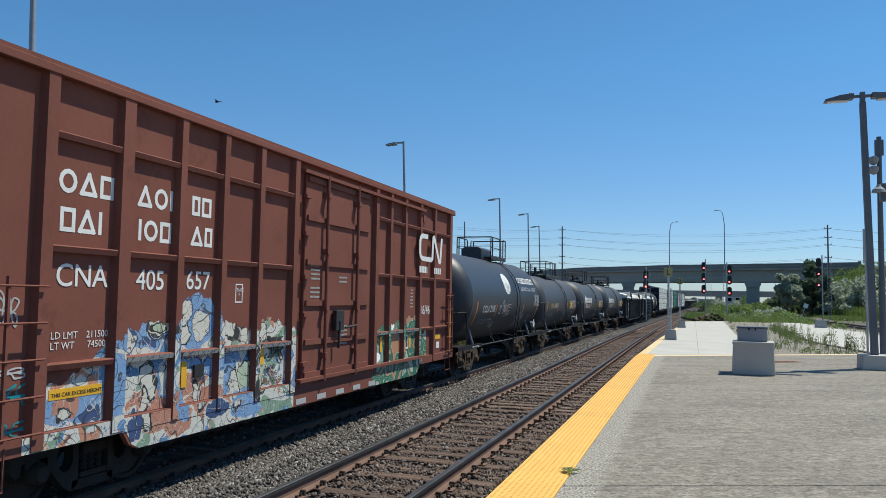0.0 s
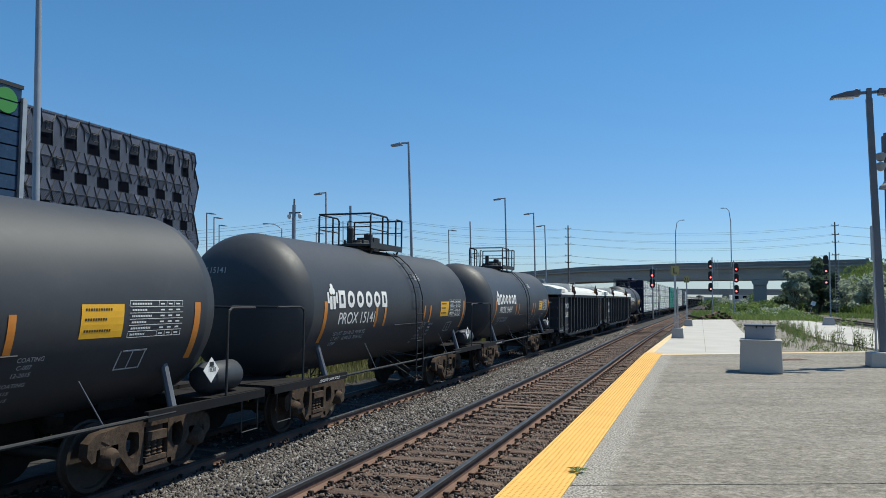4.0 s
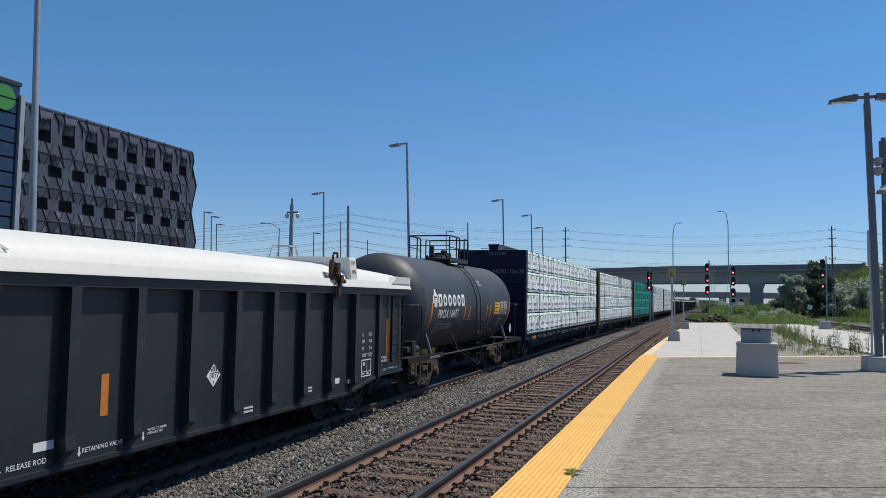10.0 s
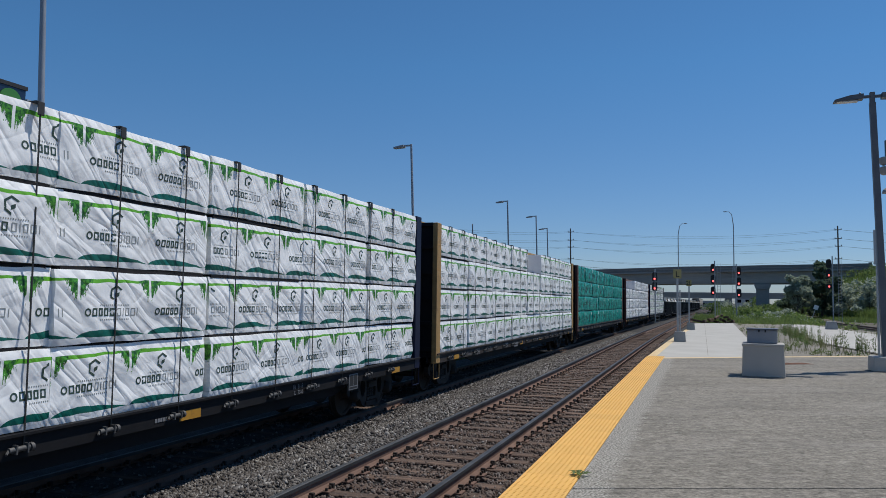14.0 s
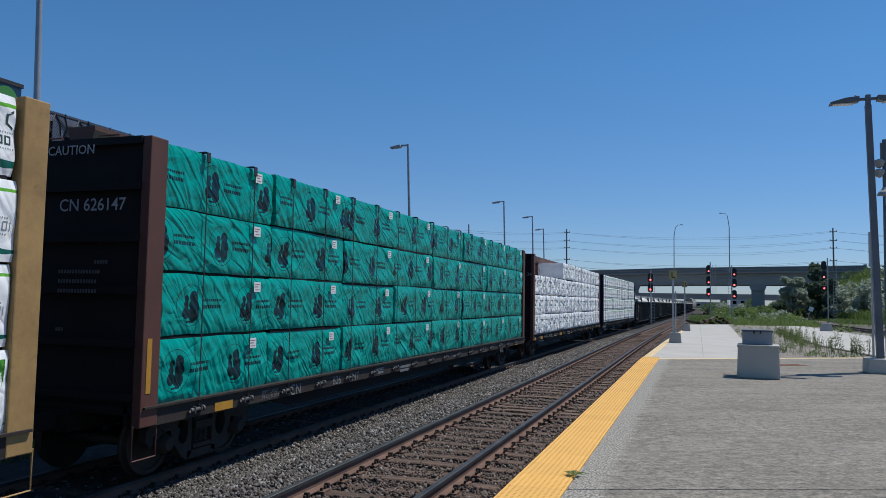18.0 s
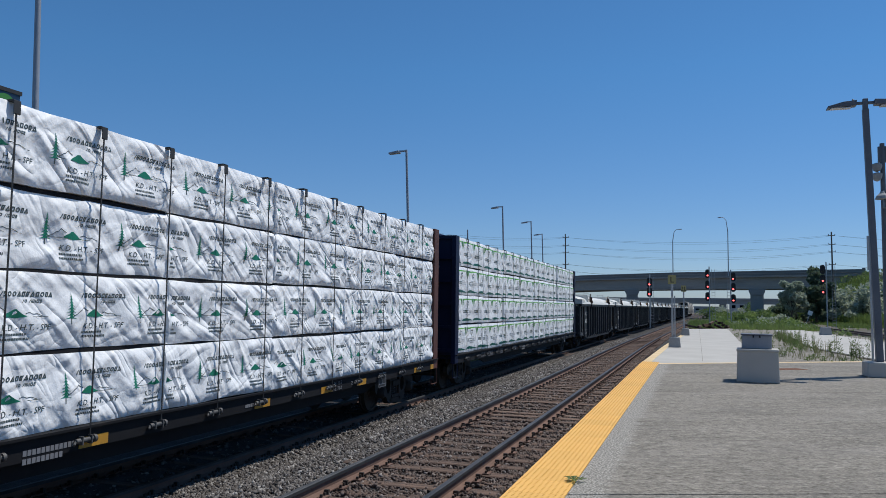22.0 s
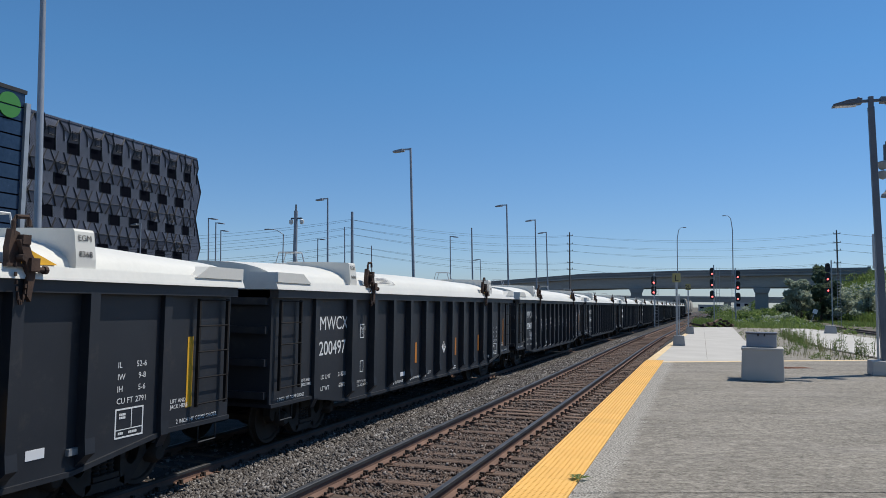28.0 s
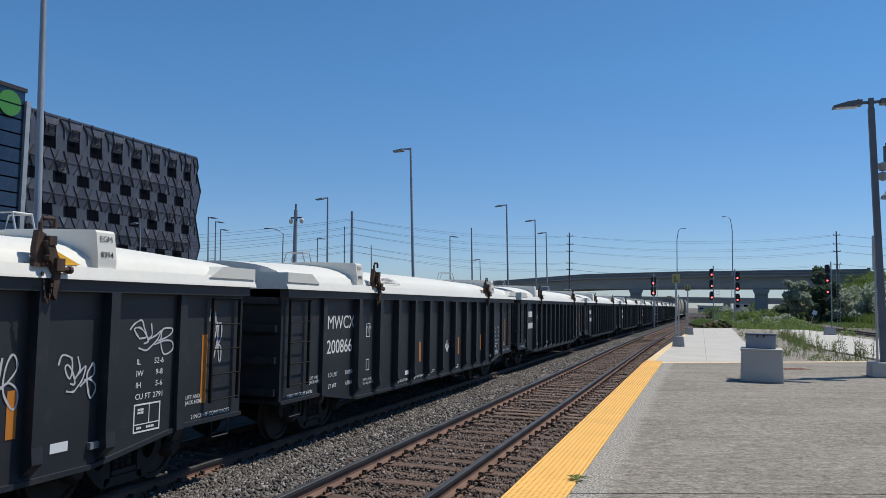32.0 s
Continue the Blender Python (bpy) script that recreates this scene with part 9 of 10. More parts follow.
    for pts in ([(0.55, 0.60), (0.26, 0.60), (0.17, 0.58), (0.11, 0.53), (0.08, 0.45), (0.08, 0.20), (0.11, 0.11), (0.17, 0.06), (0.26, 0.04), (0.82, 0.04)], [(0.80, 0.04), (0.86, 0.08), (0.90, 0.60), (0.96, 0.62), (1.32, 0.02), (1.40, 0.02), (1.48, 0.62)]):
        for (x0, y0), (x1, y1) in zip(pts, pts[1:]):
            d = Vector((x1 - x0, y1 - y0, 0))
            q = Vector((-d.y, d.x, 0)).normalized() * 0.058
            e = d.normalized() * 0.02
            lift = Vector((0, 0, 0.004 + 0.0006 * len(logo.f)))
            logo.add([Vector((x0, y0, 0)) - q - e + lift, Vector((x0, y0, 0)) + q - e + lift, Vector((x1, y1, 0)) + q + e + lift, Vector((x1, y1, 0)) - q + e + lift], [(0, 1, 2, 3)])
    part("emblem", logo, LETTER, c, "white looping stripe emblem", at=on_side(1.602, o(12.78), 3.57) @ Matrix.Diagonal((1.25, 1.08, 1, 1)))
    part("web_line", word_bars(word_bars(Shape(), 0, 0, 0.17, [0.9, 0.9, 0.9, 0.25], 0.2), 1.18, 0, 0.17, [0.55, 0.6, 0.2, 0.55, 0.6], 0.2), LETTER, c, at=on_side(1.604, o(12.86), 3.24))
    write("86/46", 0.24, X, o(13.24), 2.14, LETTER, c, "chalked_number", 0.25)
    for y0, z0, rows in ((7.05, 3.15, 4), (7.05, 2.72, 4), (8.25, 2.95, 2), (12.05, 2.75, 6), (12.5, 2.75, 6), (13.2, 2.75, 4), (14.35, 2.75, 4), (8.3, 1.95, 5)):
        wb = Shape()
        for r in range(rows):
            word_bars(wb, 0, -0.085 * r, 0.036, [0.6] * (5 if y0 > 12 else 11), 0.35)
        part("small_lettering", wb, LETTER_GREY, c, at=on_side(1.562 if y0 < 10 else X, o(y0), z0))
    part("stencil_frame", GP["plate_frame"], None, c, at=on_side(X, o(4.70), 2.46))
    write("PLATE\n   F", 0.05, X, o(4.73), 2.64, LETTER, c)
    for y0, z0 in ((3.42, 1.26), (5.46, 1.42), (12.42, 1.30), (10.55, 1.30)):
        part("reflector", Shape().box(0, 0.004, o(y0), o(y0) + 0.12, z0, z0 + 0.36), YELLOW_SIGN, c, "yellow reflector strip", at=Matrix.Translation((1.512, 0, 0)))
    part("warning_plate", Shape().box(0, 0.004, o(14.25), o(14.95), 1.42, 1.55), YELLOW_SIGN, c, "yellow warning plate", at=Matrix.Translation((X, 0, 0)))
    # spray-paint mural: one design runs over panels, ribs, rails and sills, under a ragged upper edge
    ys, zs = (0.7, 0.95, 1.5, 1.95, 2.3, 2.9, 3.2, 3.45, 3.8, 4.1, 4.3, 4.7, 5.2, 5.8, 6.2, 6.5), (1.2, 1.5, 1.62, 1.95, 2.10, 2.22, 2.16, 2.50, 2.62, 2.48, 2.15, 2.12, 2.02, 2.22, 2.05, 2.0)

    def piece(a, b, z0, z1, material, x, flat=0.0):
        s, n = Shape(), max(2, int((b - a) / 0.04))
        for i in range(n + 1):
            y = a + (b - a) * i / n
            top = flat + 0.22 * noise.noise(Vector((y * 1.9, 0, 3))) if flat else float(np.interp(y, ys, zs))
            top += 0.10 * noise.noise(Vector((y * 5, 1, 3))) + 0.07 * noise.noise(Vector((y * 14, 1, 3)))
            s.v += [(x, o(y), z0), (x, o(y), min(z1, max(z0 + 0.02, top)))]
        s.f += [(2 * i, 2 * i + 2, 2 * i + 3, 2 * i + 1) for i in range(n)]
        part("graffiti", s, material, c, "colourful spray-paint graffiti")

    MURAL = mural_mat("mural_spray_paint", o(0.0))
    for lo, hi in ((1.01, 1.96), (2.24, 3.14), (3.30, 4.17), (4.33, 5.19), (5.35, 6.33)):
        piece(lo, hi, 1.03, 9.0, MURAL, X)
    for y, w in ((2.12, 0.098), (3.22, 0.063), (4.25, 0.063), (5.27, 0.063), (6.42, 0.078)):
        piece(y - w, y + w, 0.86, 9.0, MURAL, 1.603)
    part("graffiti", Shape().box(1.5815, 1.584, o(0.72), o(6.5), 0.835, 1.012), MURAL, c, "spray paint over the side sill")
    part("graffiti", Shape().prism([(o(2.30), 0.826), (o(2.40), 0.66), (o(2.54), 0.59), (o(6.5), 0.59), (o(6.5), 0.826)], "x", 1.5765, 1.579), MURAL, c, "spray paint on the low sill")
    for a, b in zip(edges[1:], edges[2:]):
        part("graffiti", Shape().prism([(1.5775, 1.707), (1.5985, 1.770), (1.5995, 1.770), (1.5785, 1.707)], "y", o(a) + 0.13, o(b) - 0.02), SPRAY_CRACKED, c, "pale spray paint on a cross rail")
    part("graffiti_tag", hand_tag(77, 0.55, 0.42, 0.022), SPRAY_BLACK, c, "bold black spray-paint curls", at=on_side(X + 0.02, o(5.62), 1.46))
    write("GHOST\n OF THE\nBLUE RIDGE", 0.075, X + 0.016, o(5.60), 1.32, SPRAY_BLACK, c, "graffiti_writing")
    part("vent_plate", Shape().box(X, X + 0.03, o(3.70), o(3.92), 1.38, 1.56), BLACK, c, "small black vent plate")
    for a, b, base in ((10.19, 10.85, 1.85), (11.03, 11.83, 2.0), (12.0, 12.94, 2.05), (13.1, 13.75, 1.72)):
        piece(a, b, 1.03, 9.0, GRAFFITI_GREEN, X, base)
    part("graffiti", Shape().box(1.5815, 1.584, o(10.0), o(13.2), 0.835, 0.99), GRAFFITI_GREEN, c, "green spray paint over the side sill")
    part("graffiti", Shape().prism([(o(10.0), 0.59), (o(12.72), 0.59), (o(12.92), 0.66), (o(13.02), 0.826), (o(10.0), 0.826)], "x", 1.5765, 1.579), GRAFFITI_GREEN, c, "green spray paint on the low sill")
    for a, b in ((10.10, 10.95), (10.95, 11.91), (11.91, 13.02)):
        part("graffiti", Shape().prism([(1.5775, 1.707), (1.5985, 1.770), (1.5995, 1.770), (1.5785, 1.707)], "y", o(a) + 0.08, o(b) - 0.02), SPRAY_CRACKED, c, "pale spray paint on a cross rail")
    fw = Shape().box(0, 0.05, 0, 0.36, 0, 0.008).box(0.31, 0.36, 0, 0.36, 0, 0.008).box(0.05, 0.31, 0, 0.05, 0, 0.008).box(0.05, 0.31, 0.31, 0.36, 0, 0.008).box(0.165, 0.195, 0.05, 0.31, 0, 0.008)
    part("card_frame", fw, LETTER, c, "white card frame", at=on_side(X + 0.004, o(12.02), 1.28))
    part("card_board", Shape().box(X + 0.003, X + 0.0035, o(12.06), o(12.34), 1.32, 1.60), BLACK, c)
    for y, base in ((10.95, 1.85), (11.91, 1.95), (13.02, 1.75)):
        piece(y - 0.062, y + 0.062, 0.86, 9.0, GRAFFITI_GREEN, 1.603, base)
    for sd, y0, z0, ww, hh, mt in ((12, -0.55, 1.02, 0.9, 0.22, TEAL_SPRAY), (15, -0.62, 1.36, 0.95, 0.30, TEAL_SPRAY), (18, -0.6, 1.66, 0.8, 0.14, SPRAY), (22, 0.35, 2.2, 0.32, 0.42, LETTER_GREY)):
        part("graffiti_tag", hand_tag(sd, ww, hh, 0.014), mt, c, "teal spray-paint tag" if mt is TEAL_SPRAY else "pale spray-paint tag", at=on_side(X, o(max(y0, 0.02)), z0))
    trucks(c, h - 2.3, TRUCK_BLACK)
    couplers(c, h + 0.45)


boxcar(5.6, 21.5)
GOLD = plain("amber_lettering", (0.62, 0.36, 0.04), 0.6)
tank_car(28.95, 6.78, 1.60, 2.58, "housing", "CCLX", "2106", label="large black tank car with white emblem and lettering", dome_y=0.55, ladder_y=1.08, deck=(0.18, 2.6), rail=0.87)
tank_car(42.25, 6.58, 1.43, 2.40, "plain", "UTLX", "125147", GOLD, deck=(-1.4, 1.7), cut=0.5, back=0.92, label="black tank car with amber reporting mark")
tank_car(55.42, 6.58, cut=0.6, back=0.95, style="procor", mark="PROX", number="15141")
tank_car(68.55, 6.58, back=0.25, style="procor", mark="PROX", number="15459")
gondola(76.42, "200393", "8236")
gondola(94.5, "200431", "8492")
tank_car(118.1, 6.58, ladder_y=-0.05, cut=0.7, back=1.05, style="procor", mark="PROX", number="16437")
lumber_car(125.4, 148.4, BLUE_STEEL, DARK_STEEL, "leaf", "navy centre-beam flat car of white green-printed lumber packs", number=("NOKL", "736 78"))
lumber_car(149.75, 172.6, YELLOW_STEEL, SILL_BROWN, "leaf", "ochre centre-beam flat car of white lumber packs, one pack missing", skip=((4, 3),), number=("PSH", "75"))
lumber_car(174.35, 197.1, MAROON_STEEL, SILL_BROWN, "blanket", "brown centre-beam flat car of green-wrapped lumber packs", number=("CN", "626 147"))
lumber_car(199.15, 221.7, MAROON_STEEL, DARK_STEEL, "tree", "brown centre-beam flat car of creased white lumber packs", skip=((0, 3), (1, 3), (2, 3)), number=("NOKL", "734 34"))
lumber_car(223.4, 246.7, BLUE_STEEL, DARK_STEEL, "leaf", "navy centre-beam flat car of white green-printed lumber packs", number=("SMW", "735"))
NUMBERS = ["200407", "200497", "200437", "200866"]
EGMS = ["8368", "8498", "8394", "8485"]
for k in range(11):
    gondola(248.65 + 17.88 * k, NUMBERS[k] if k < 4 else "", EGMS[k] if k < 4 else "", tags=(k == 2), reflect=YELLOW_SIGN if k == 0 else ORANGE, seed=k * 20)


# ---- tan covered hoppers at the tail ----
HOPPER_TAN = worn("tan_hopper_paint", (0.30, 0.265, 0.215), (0.42, 0.375, 0.31), 0.65, big=0.7, fine=12, relief=0.06, dirt=(0.22, 0.19, 0.155))


def hopper_car(u0, u1):
    h = (u1 - u0) / 2
    c = car("covered_hopper", "tan round-sided covered hopper car", (u0 + u1) / 2)
    sec = [(1.10, 1.0), (1.45, 1.5), (1.58, 2.3), (1.58, 3.1), (1.46, 3.9), (1.18, 4.45), (0.6, 4.66), (0, 4.70)]
    part("body", Shape().prism(sec + [(-x, z) for x, z in reversed(sec[:-1])], "y", -h + 1.3, h - 1.3), HOPPER_TAN, c, "tan curved steel hopper body", smooth=True)
    part("running_board", Shape().box(-0.45, 0.45, -h + 0.6, h - 0.6, 4.78, 4.82), GALV, c)
    for x in (-1.44, 1.44):
        part("side_sill", Shape().box(x - 0.08, x + 0.08, -h + 0.2, h - 0.2, 0.95, 1.12), HOPPER_TAN, c)
    for k in range(6):
        part("hatch", Shape().lathe([(0, 0.42), (0.10, 0.42), (0.14, 0.30)], (0, -h + 2.6 + k * (2 * h - 5.2) / 5, 4.68), "z", 14), HOPPER_TAN, c)
    for k in range(3):
        y = (k - 1) * 3.4
        part("discharge_gate", Shape().prism([(y - 1.3, 1.05), (y + 1.3, 1.05), (y + 0.35, 0.45), (y - 0.35, 0.45)], "x", -1.0, 1.0), UNDER, c)
    for s in (-1, 1):
        part("slope_sheet", Shape().prism([(s * (h - 1.3), 4.3), (s * (h - 1.3), 1.6), (s * (h - 2.4), 1.0)], "x", -1.3, 1.3), DARK_STEEL, c)
        for x in (-1.36, 1.36):
            part("end_post", Shape().box(x - 0.06, x + 0.06, *sorted((s * (h - 0.3), s * (h - 0.45))), 1.0, 4.5), HOPPER_TAN, c)
        part("end_deck", Shape().box(-1.45, 1.45, *sorted((s * (h - 1.4), s * h)), 0.98, 1.08), UNDER, c)
    trucks(c, h - 2.0)
    couplers(c, h + 0.4)
    return c


for k in range(3):
    hopper_car(445.9 + 18.2 * k, 463.0 + 18.2 * k)


def motions():
    for ob, u in TRAIN:
        walk(ob, [(t, car_pose(u, t)) for t in range(33)])
    # the lorry rolls along the bridge; at 10 s it is left of the lamp, a second later past it
    a, b = BRIDGE[2], BRIDGE[3]
    c = BRIDGE[1]
    rows = []
    for t in range(33):
        x = -14.8 + 16.0 * (t - 10)
        if x > -5:
            k = (x + 5) / (c.x - a.x)
            y, turn = a.y + k * (c.y - a.y), math.atan2(c.y - a.y, c.x - a.x)
        elif x > -30:
            k = (x + 30) / 25
            y, turn = b.y + k * (a.y - b.y), math.atan2(a.y - b.y, a.x - b.x)
        else:
            k = (-30 - x) / 42
            y, turn = b.y + k * (BRIDGE[4].y - b.y), math.atan2(b.y - BRIDGE[4].y, 42)
        rows.append((t, Matrix.Translation((x, y + 4.0, 9.06)) @ Matrix.Rotation(turn, 4, "Z")))
    walk(LORRY, rows)
    flight = [(t, Matrix.Translation((-28.6 - 14.3 * t, 40.0 + 0.0 * t, 14.1 + 8.6 * t)) @ Matrix.Rotation(math.pi, 4, "Z")) for t in (0, 0.5, 1, 2, 4, 8, 16, 32)]
    walk(BIRD, flight)


# ---- pieces of the tracks and the platform ----
def tie_mesh(seed):
    rnd = random.Random(seed)
    s = Shape()
    n = 5
    for i in range(n):
        x = -1.30 + 2.6 * i / (n - 1)
        dz, dy = rnd.uniform(-0.012, 0.006), rnd.uniform(-0.012, 0.012)
        s.v += [(x, -0.115 + dy, -0.17), (x, -0.115 + dy, -0.012 + dz), (x, -0.095 + dy, dz), (x, 0.095 + dy, dz), (x, 0.115 + dy, -0.012 + dz), (x, 0.115 + dy, -0.17)]
    for i in range(n - 1):
        s.f += [(i * 6 + k, i * 6 + k + 1, (i + 1) * 6 + k + 1, (i + 1) * 6 + k) for k in range(5)]
    s.f += [tuple(range(6)), tuple(range((n - 1) * 6, n * 6))]
    return s.mesh("tie", TIE_WOOD)


TIES = [tie_mesh(k) for k in range(6)]
rnd = random.Random(12)
plates, spikes = Shape(), Shape()
for tr, cx, z, y1, step in ((near_track, NEAR_X, NEAR_Z, 120, 0.52), (far_track, FAR_X, FAR_Z, 75, 0.52)):
    y = -4.0
    while y < y1:
        d = drift(y)
        o = new("tie", TIES[rnd.randrange(6)])
        o.parent = tr
        o.matrix_basis = Matrix.Translation((cx + d + rnd.uniform(-0.05, 0.05), y, z - 0.185 + (rnd.uniform(-0.030, 0.002) if rnd.random() < 0.5 else rnd.uniform(-0.016, 0.004)))) @ Matrix.Rotation(rnd.uniform(-0.035, 0.035), 4, "Z") @ Matrix.Rotation(rnd.uniform(-0.006, 0.006), 4, "Y")
        for sx in (-0.755, 0.755):
            x = cx + d + sx + (0.05 if tr is far_track else 0.0)
            plates.box(x - 0.16, x + 0.16, y - 0.09, y + 0.09, z - 0.187, z - 0.172)
            for a, b in ((-0.10, -0.06), (0.10, 0.06), (-0.11, 0.07), (0.11, -0.05)):
                if y < 60:
                    spikes.box(x + a - 0.014, x + a + 0.014, y + b - 0.014, y + b + 0.014, z - 0.175, z - 0.135)
            if y < 60:
                for a in (-0.085, 0.085):
                    spikes.box(x + a - 0.03, x + a + 0.03, y + 0.12, y + 0.16, z - 0.19, z - 0.12)
        y += step + rnd.uniform(-0.03, 0.03)
tagged(new("tie_plates", plates.mesh("tie_plates", RAIL_RUST)), "rusty steel tie plates under the rails", "tie plates", kind="stuff")
tagged(new("spikes_and_anchors", spikes.mesh("spikes_and_anchors", WHEEL_STEEL)), "dark spikes and rail anchors", "spikes", kind="stuff")


def stones(zones, seed, name, label, material):
    """Crushed stone: zones of (x0, x1, y0, y1, base height, slope of height with x, number, size)."""
    rng = np.random.default_rng(seed)
    base = np.array([(1, 0, 0), (-1, 0, 0), (0, 1, 0), (0, -1, 0), (0, 0, 0.8), (0, 0, -0.8)], float)
    faces = np.array([(0, 2, 4), (2, 1, 4), (1, 3, 4), (3, 0, 4), (2, 0, 5), (1, 2, 5), (3, 1, 5), (0, 3, 5)])
    V, F, k = [], [], 0
    for x0, x1, y0, y1, z0, sl, num, size in zones:
        u = rng.uniform(0, 1, num)
        p = np.stack([rng.uniform(x0, x1, num), y0 + (y1 - y0) * u, np.zeros(num)], 1)
        p[:, 2] = z0 + sl * (p[:, 0] - x0) + rng.uniform(-0.01, 0.03, num)
        p[:, 0] += np.array([drift(v) for v in p[:, 1]])
        sz = size * rng.uniform(0.55, 1.5, (num, 1, 1))
        sh = base[None] * rng.uniform(0.5, 1.5, (num, 6, 3)) + rng.normal(0, 0.16, (num, 6, 3))
        a = rng.normal(size=(num, 4))
        a /= np.linalg.norm(a, axis=1)[:, None]
        w, x, y, z = a.T
        R = np.stack([1 - 2 * (y * y + z * z), 2 * (x * y - z * w), 2 * (x * z + y * w), 2 * (x * y + z * w), 1 - 2 * (x * x + z * z), 2 * (y * z - x * w), 2 * (x * z - y * w), 2 * (y * z + x * w), 1 - 2 * (x * x + y * y)], 1).reshape(-1, 3, 3)
        v = np.einsum("nij,nkj->nki", R, sh * sz) + p[:, None]
        V.append(v.reshape(-1, 3))
        F.append((np.arange(num)[:, None, None] * 6 + faces[None] + k).reshape(-1, 3))
        k += num * 6
    V, F = np.concatenate(V), np.concatenate(F)
    me = bpy.data.meshes.new(name)
    me.vertices.add(len(V))
    me.vertices.foreach_set("co", V.ravel().astype(np.float32))
    me.loops.add(len(F) * 3)
    me.loops.foreach_set("vertex_index", F.ravel().astype(np.int32))
    me.polygons.add(len(F))
    me.polygons.foreach_set("loop_start", (np.arange(len(F)) * 3).astype(np.int32))
    me.update(calc_edges=True)
    me.validate()
    me.materials.append(material)
    tagged(new(name, me), label, "ballast", kind="stuff")


stones([(-6.75, -5.5, 3, 12, -0.835, 0.33, 12500, 0.027), (-6.75, -5.5, 12, 26, -0.835, 0.33, 13000, 0.029), (-6.75, -5.5, 26, 60, -0.835, 0.33, 10000, 0.040),
        (-5.5, -4.75, 3, 12, -0.415, 0, 6500, 0.027), (-5.5, -4.75, 12, 26, -0.415, 0, 7200, 0.029), (-5.5, -4.75, 26, 60, -0.415, 0, 6000, 0.040),
        (-7.4, -6.75, 3, 12, -0.835, 0, 6500, 0.027), (-7.4, -6.75, 12, 40, -0.835, 0, 8500, 0.031), (-9.6, -7.4, 5, 40, -0.86, 0, 5000, 0.033)],
       7, "ballast_stones", "crushed grey ballast stones between and beside the rails", STONE)
stones([(-4.75, -2.1, 3, 14, -0.440, 0, 14500, 0.026), (-4.75, -2.1, 14, 45, -0.442, 0, 12500, 0.031), (-2.6, -2.0, 3, 20, -0.44, 0, 1800, 0.028)],
       8, "rusty_stones", "rust-dusted ballast stones between the ties of the near track", STONE_BROWN)


# tactile strip: tiles with rows of small domes
def tile_mesh():
    s = Shape().box(-0.303, 0.303, 0.002, 0.606, -0.03, 0.004)
    for i in range(10):
        for j in range(10):
            x, y = -0.27 + i * 0.06, 0.034 + j * 0.06
            n = 6
            k = len(s.v)
            s.v += [(x + r * math.cos(6.2832 * a / n), y + r * math.sin(6.2832 * a / n), z) for r, z in ((0.016, 0.004), (0.010, 0.0095)) for a in range(n)]
            s.f += [(k + a, k + (a + 1) % n, k + n + (a + 1) % n, k + n + a) for a in range(n)] + [tuple(range(k + n, k + 2 * n))]
    return s.mesh("tile", YELLOW)


TILE = tile_mesh()
strip = thing("tactile_strip", "yellow tactile warning strip along the platform edge", "tactile strip")
tagged(strip, kind="structure")
for k in range(-30, 52):
    o = new("tile", TILE)
    o.parent = strip
    o.matrix_basis = pose((EDGE + STRIP) / 2 - 0.0, -3.0 + k * 0.61, 0.0)
part("strip_edge", Shape().box(EDGE - 0.012, EDGE + 0.002, -21.3, 28.0, -0.10, 0.002), YELLOW, strip)

# a weed rooted beside the strip
wd = thing("small_weed", "small green weed growing beside the tactile strip", "weed", at=pose(-1.335, 8.66, 0.0))
rnd = random.Random(2)
for k in range(9):
    a, ln = 0.7 * k + rnd.uniform(-0.2, 0.2), rnd.uniform(0.09, 0.17)
    dx, dy = math.cos(a), math.sin(a)
    part("leaf", Shape().add([(0, 0, 0.01), (dx * ln * 0.5 - dy * 0.022, dy * ln * 0.5 + dx * 0.022, 0.05), (dx * ln, dy * ln, 0.035), (dx * ln * 0.5 + dy * 0.022, dy * ln * 0.5 - dx * 0.022, 0.05), (dx * ln * 0.5, dy * ln * 0.5, 0.038)], [(0, 4, 1), (1, 4, 2), (2, 4, 3), (3, 4, 0)]), LEAF, wd)


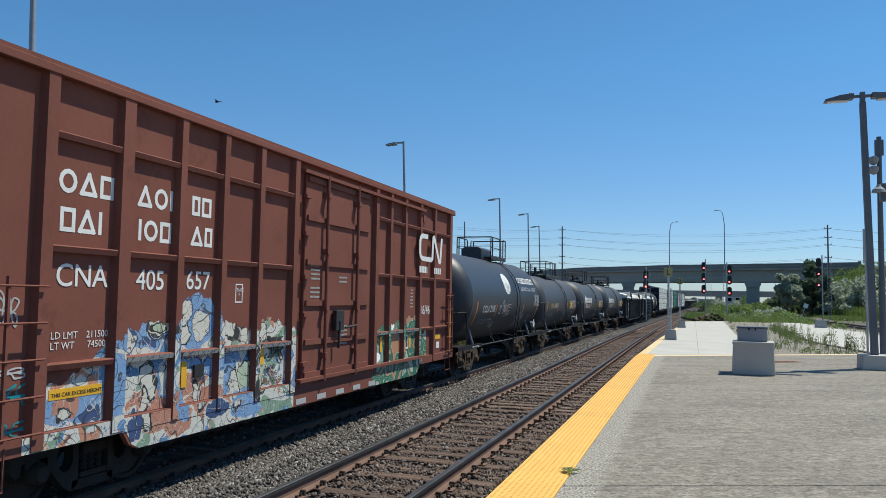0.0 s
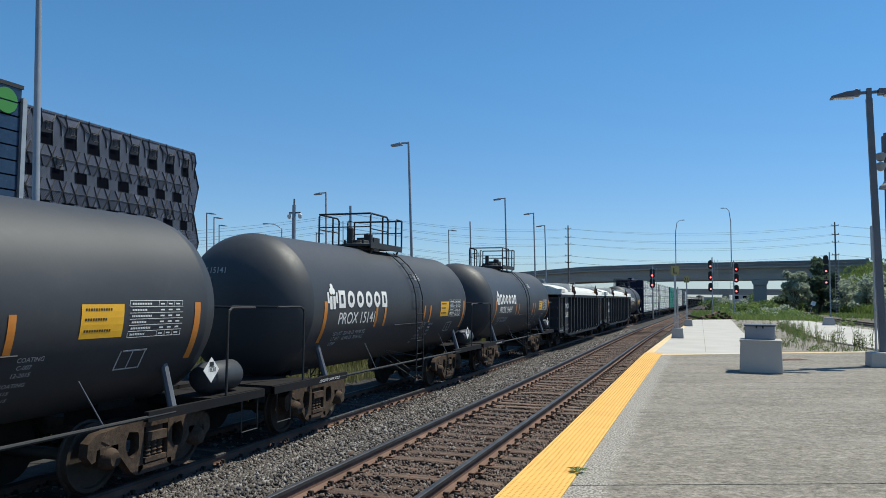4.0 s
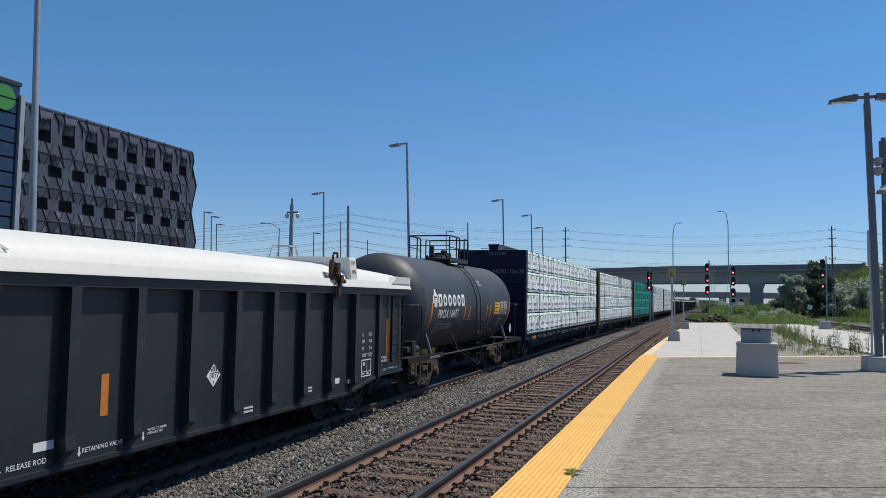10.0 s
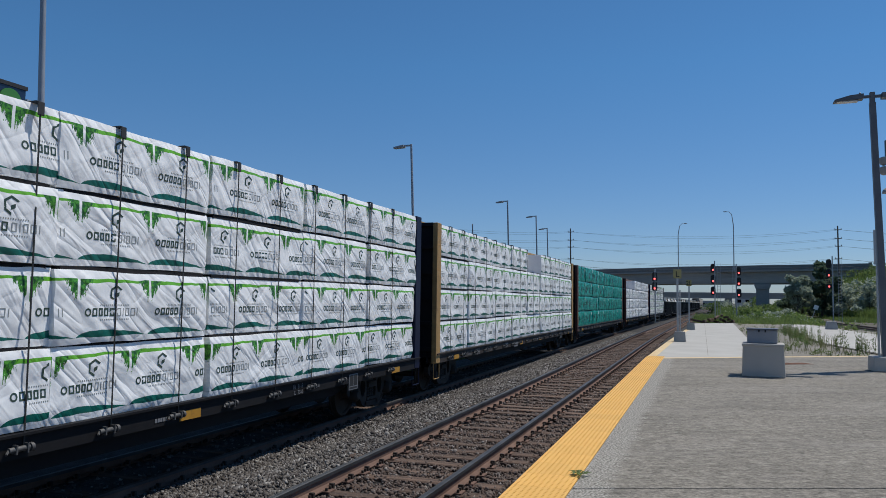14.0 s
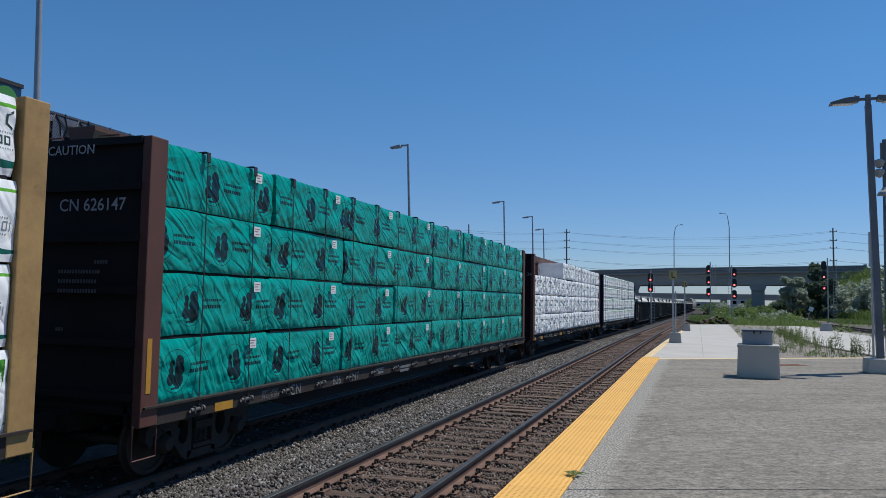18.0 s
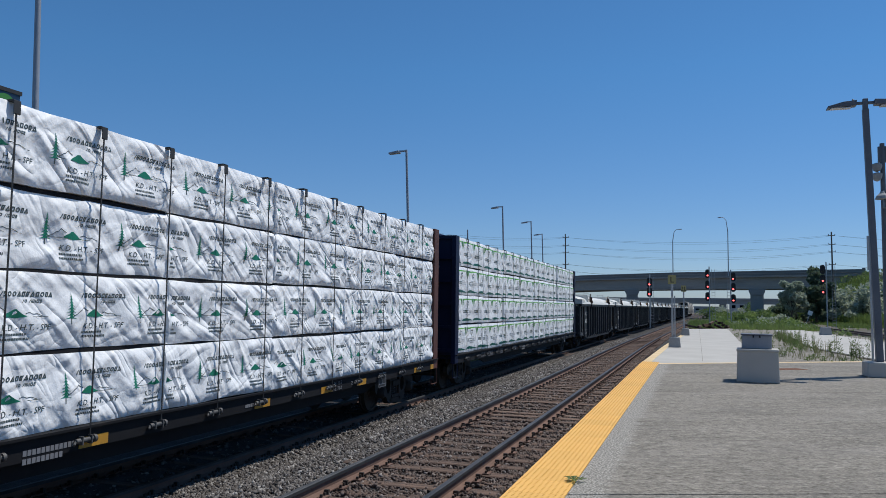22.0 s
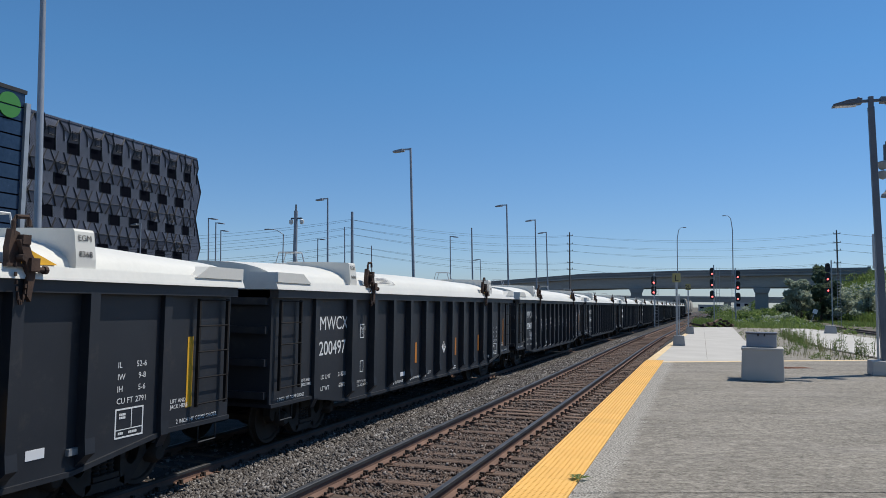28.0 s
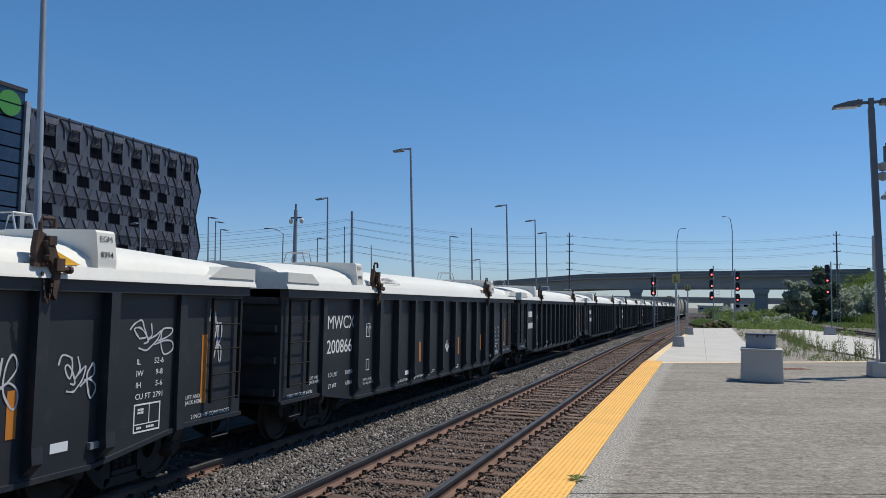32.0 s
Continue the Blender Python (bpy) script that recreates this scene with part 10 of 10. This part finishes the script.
# ---- grasses and weeds ----
def blades(zones, seed, name, label, material, width=0.012, category="grass"):
    rng = np.random.default_rng(seed)
    V, k = [], 0
    for x0, x1, y0, y1, num, h0, h1, z in zones:
        p = np.stack([rng.uniform(x0, x1, num), rng.uniform(y0, y1, num)], 1)
        h = rng.uniform(h0, h1, num)
        h *= np.array([0.3 if low_ground(*q) else 1.0 for q in p])
        a = rng.uniform(0, 6.28, num)
        lean = rng.normal(0, 0.18, (num, 2)) * h[:, None]
        w = width * rng.uniform(0.6, 1.6, num) * (1 + h)
        zz = np.full(num, z) if not callable(z) else np.array([z(*q) for q in p])
        b0 = np.stack([p[:, 0] - w * np.cos(a), p[:, 1] - w * np.sin(a), zz], 1)
        b1 = np.stack([p[:, 0] + w * np.cos(a), p[:, 1] + w * np.sin(a), zz], 1)
        m0 = np.stack([p[:, 0] + lean[:, 0] * 0.35 - 0.7 * w * np.cos(a), p[:, 1] + lean[:, 1] * 0.35 - 0.7 * w * np.sin(a), zz + h * 0.55], 1)
        m1 = np.stack([p[:, 0] + lean[:, 0] * 0.35 + 0.7 * w * np.cos(a), p[:, 1] + lean[:, 1] * 0.35 + 0.7 * w * np.sin(a), zz + h * 0.55], 1)
        tp = np.stack([p[:, 0] + lean[:, 0], p[:, 1] + lean[:, 1], zz + h], 1)
        V.append(np.stack([b0, b1, m1, m0, tp], 1).reshape(-1, 3))
        k += num
    V = np.concatenate(V)
    i = np.arange(k)[:, None] * 5
    me = bpy.data.meshes.new(name)
    me.from_pydata(V.tolist(), [], (i + np.array([0, 1, 2, 3])).tolist() + (i + np.array([3, 2, 4])).tolist())
    me.materials.append(material)
    tagged(new(name, me), label, category, kind="stuff")


blades([(-16.0, -12.6, 2, 45, 15000, 0.9, 2.1, -1.0), (-16.0, -12.8, 45, 90, 5000, 0.8, 1.9, -1.0), (-14.0, -10.9, -2, 40, 12000, 0.2, 0.62, -1.0), (-14.0, -10.9, 40, 90, 4000, 0.2, 0.65, -1.0)], 3, "trackside_grass", "weedy yellow-green grass behind the far track", GRASS_DRY, 0.012)
blades([(3.2, 11.5, 80, 125, 11000, 0.3, 0.9, ground_z), (22, 36, 70, 130, 10000, 0.4, 1.3, ground_z), (-1, 4, 92, 130, 3000, 0.4, 1.2, ground_z), (20, 46, 120, 180, 5000, 0.8, 1.8, ground_z), (22, 40, 150, 178, 12000, 0.5, 1.2, ground_z), (17.5, 33, 108, 136, 13000, 0.7, 1.9, ground_z), (3, 20, 125, 180, 7000, 0.5, 1.4, ground_z)], 4, "meadow_grass", "tall green meadow grass beyond the platform", GRASS, 0.022)
blades([(2.6, 5.8, 36, 78, 260, 0.1, 0.4, -0.06), (2.6, 6.4, 33, 37, 260, 0.06, 0.3, -0.06), (10.5, 13, 42, 90, 700, 0.15, 0.6, -0.1), (5.0, 5.75, 38, 58, 260, 0.2, 0.8, -0.06)], 5, "verge_weeds", "low scattered weeds on the gravel verge", GRASS_DRY, 0.007, "weeds")


def tall_weed(x, y, h, seed):
    rnd = random.Random(seed)
    w = thing("tall_weed", "tall leafy weed stalk on the gravel verge", "weed", "weeds on the verge", pose(x, y, -0.06))
    st, lv = Shape(), Shape()
    for k in range(rnd.randint(2, 4)):
        bx, by = rnd.uniform(-0.3, 0.3), rnd.uniform(-0.2, 0.2)
        hh = h * rnd.uniform(0.7, 1.0)
        st.tube([(bx, by, 0), (bx + rnd.uniform(-0.1, 0.1), by, hh * 0.5), (bx + rnd.uniform(-0.2, 0.2), by, hh)], 0.010, 4, 0.004)
        for j in range(int(26 * hh) + 8):
            z = hh * rnd.uniform(0.08, 1.0)
            a, ln = rnd.uniform(0, 6.28), rnd.uniform(0.05, 0.15) * (1.25 - z / hh * 0.7)
            dx, dy = math.cos(a) * ln, math.sin(a) * ln
            lv.add([(bx, by, z), (bx + dx * 0.5 - dy * 0.15, by + dy * 0.5 + dx * 0.15, z + ln * 0.5), (bx + dx, by + dy, z + ln * 0.7), (bx + dx * 0.5 + dy * 0.15, by + dy * 0.5 - dx * 0.15, z + ln * 0.5)], [(0, 1, 2, 3)])
    tagged(part("stalk", st, GRASS_DRY, w), kind="stuff")
    tagged(part("foliage", lv, LEAF, w), kind="stuff")


for k in range(46):
    if k % 3:
        y = rnd.uniform(35, 60)
        tall_weed(np.interp(y, (34.5, 42.4, 50.3, 60), (6.8, 5.8, 5.65, 5.9)) - abs(rnd.gauss(0, 0.45)), y, rnd.uniform(0.5, 1.3), 100 + k)
    else:
        tall_weed(rnd.uniform(3.2, 6.0), rnd.uniform(35, 56), rnd.uniform(0.3, 0.8), 100 + k)


motions()
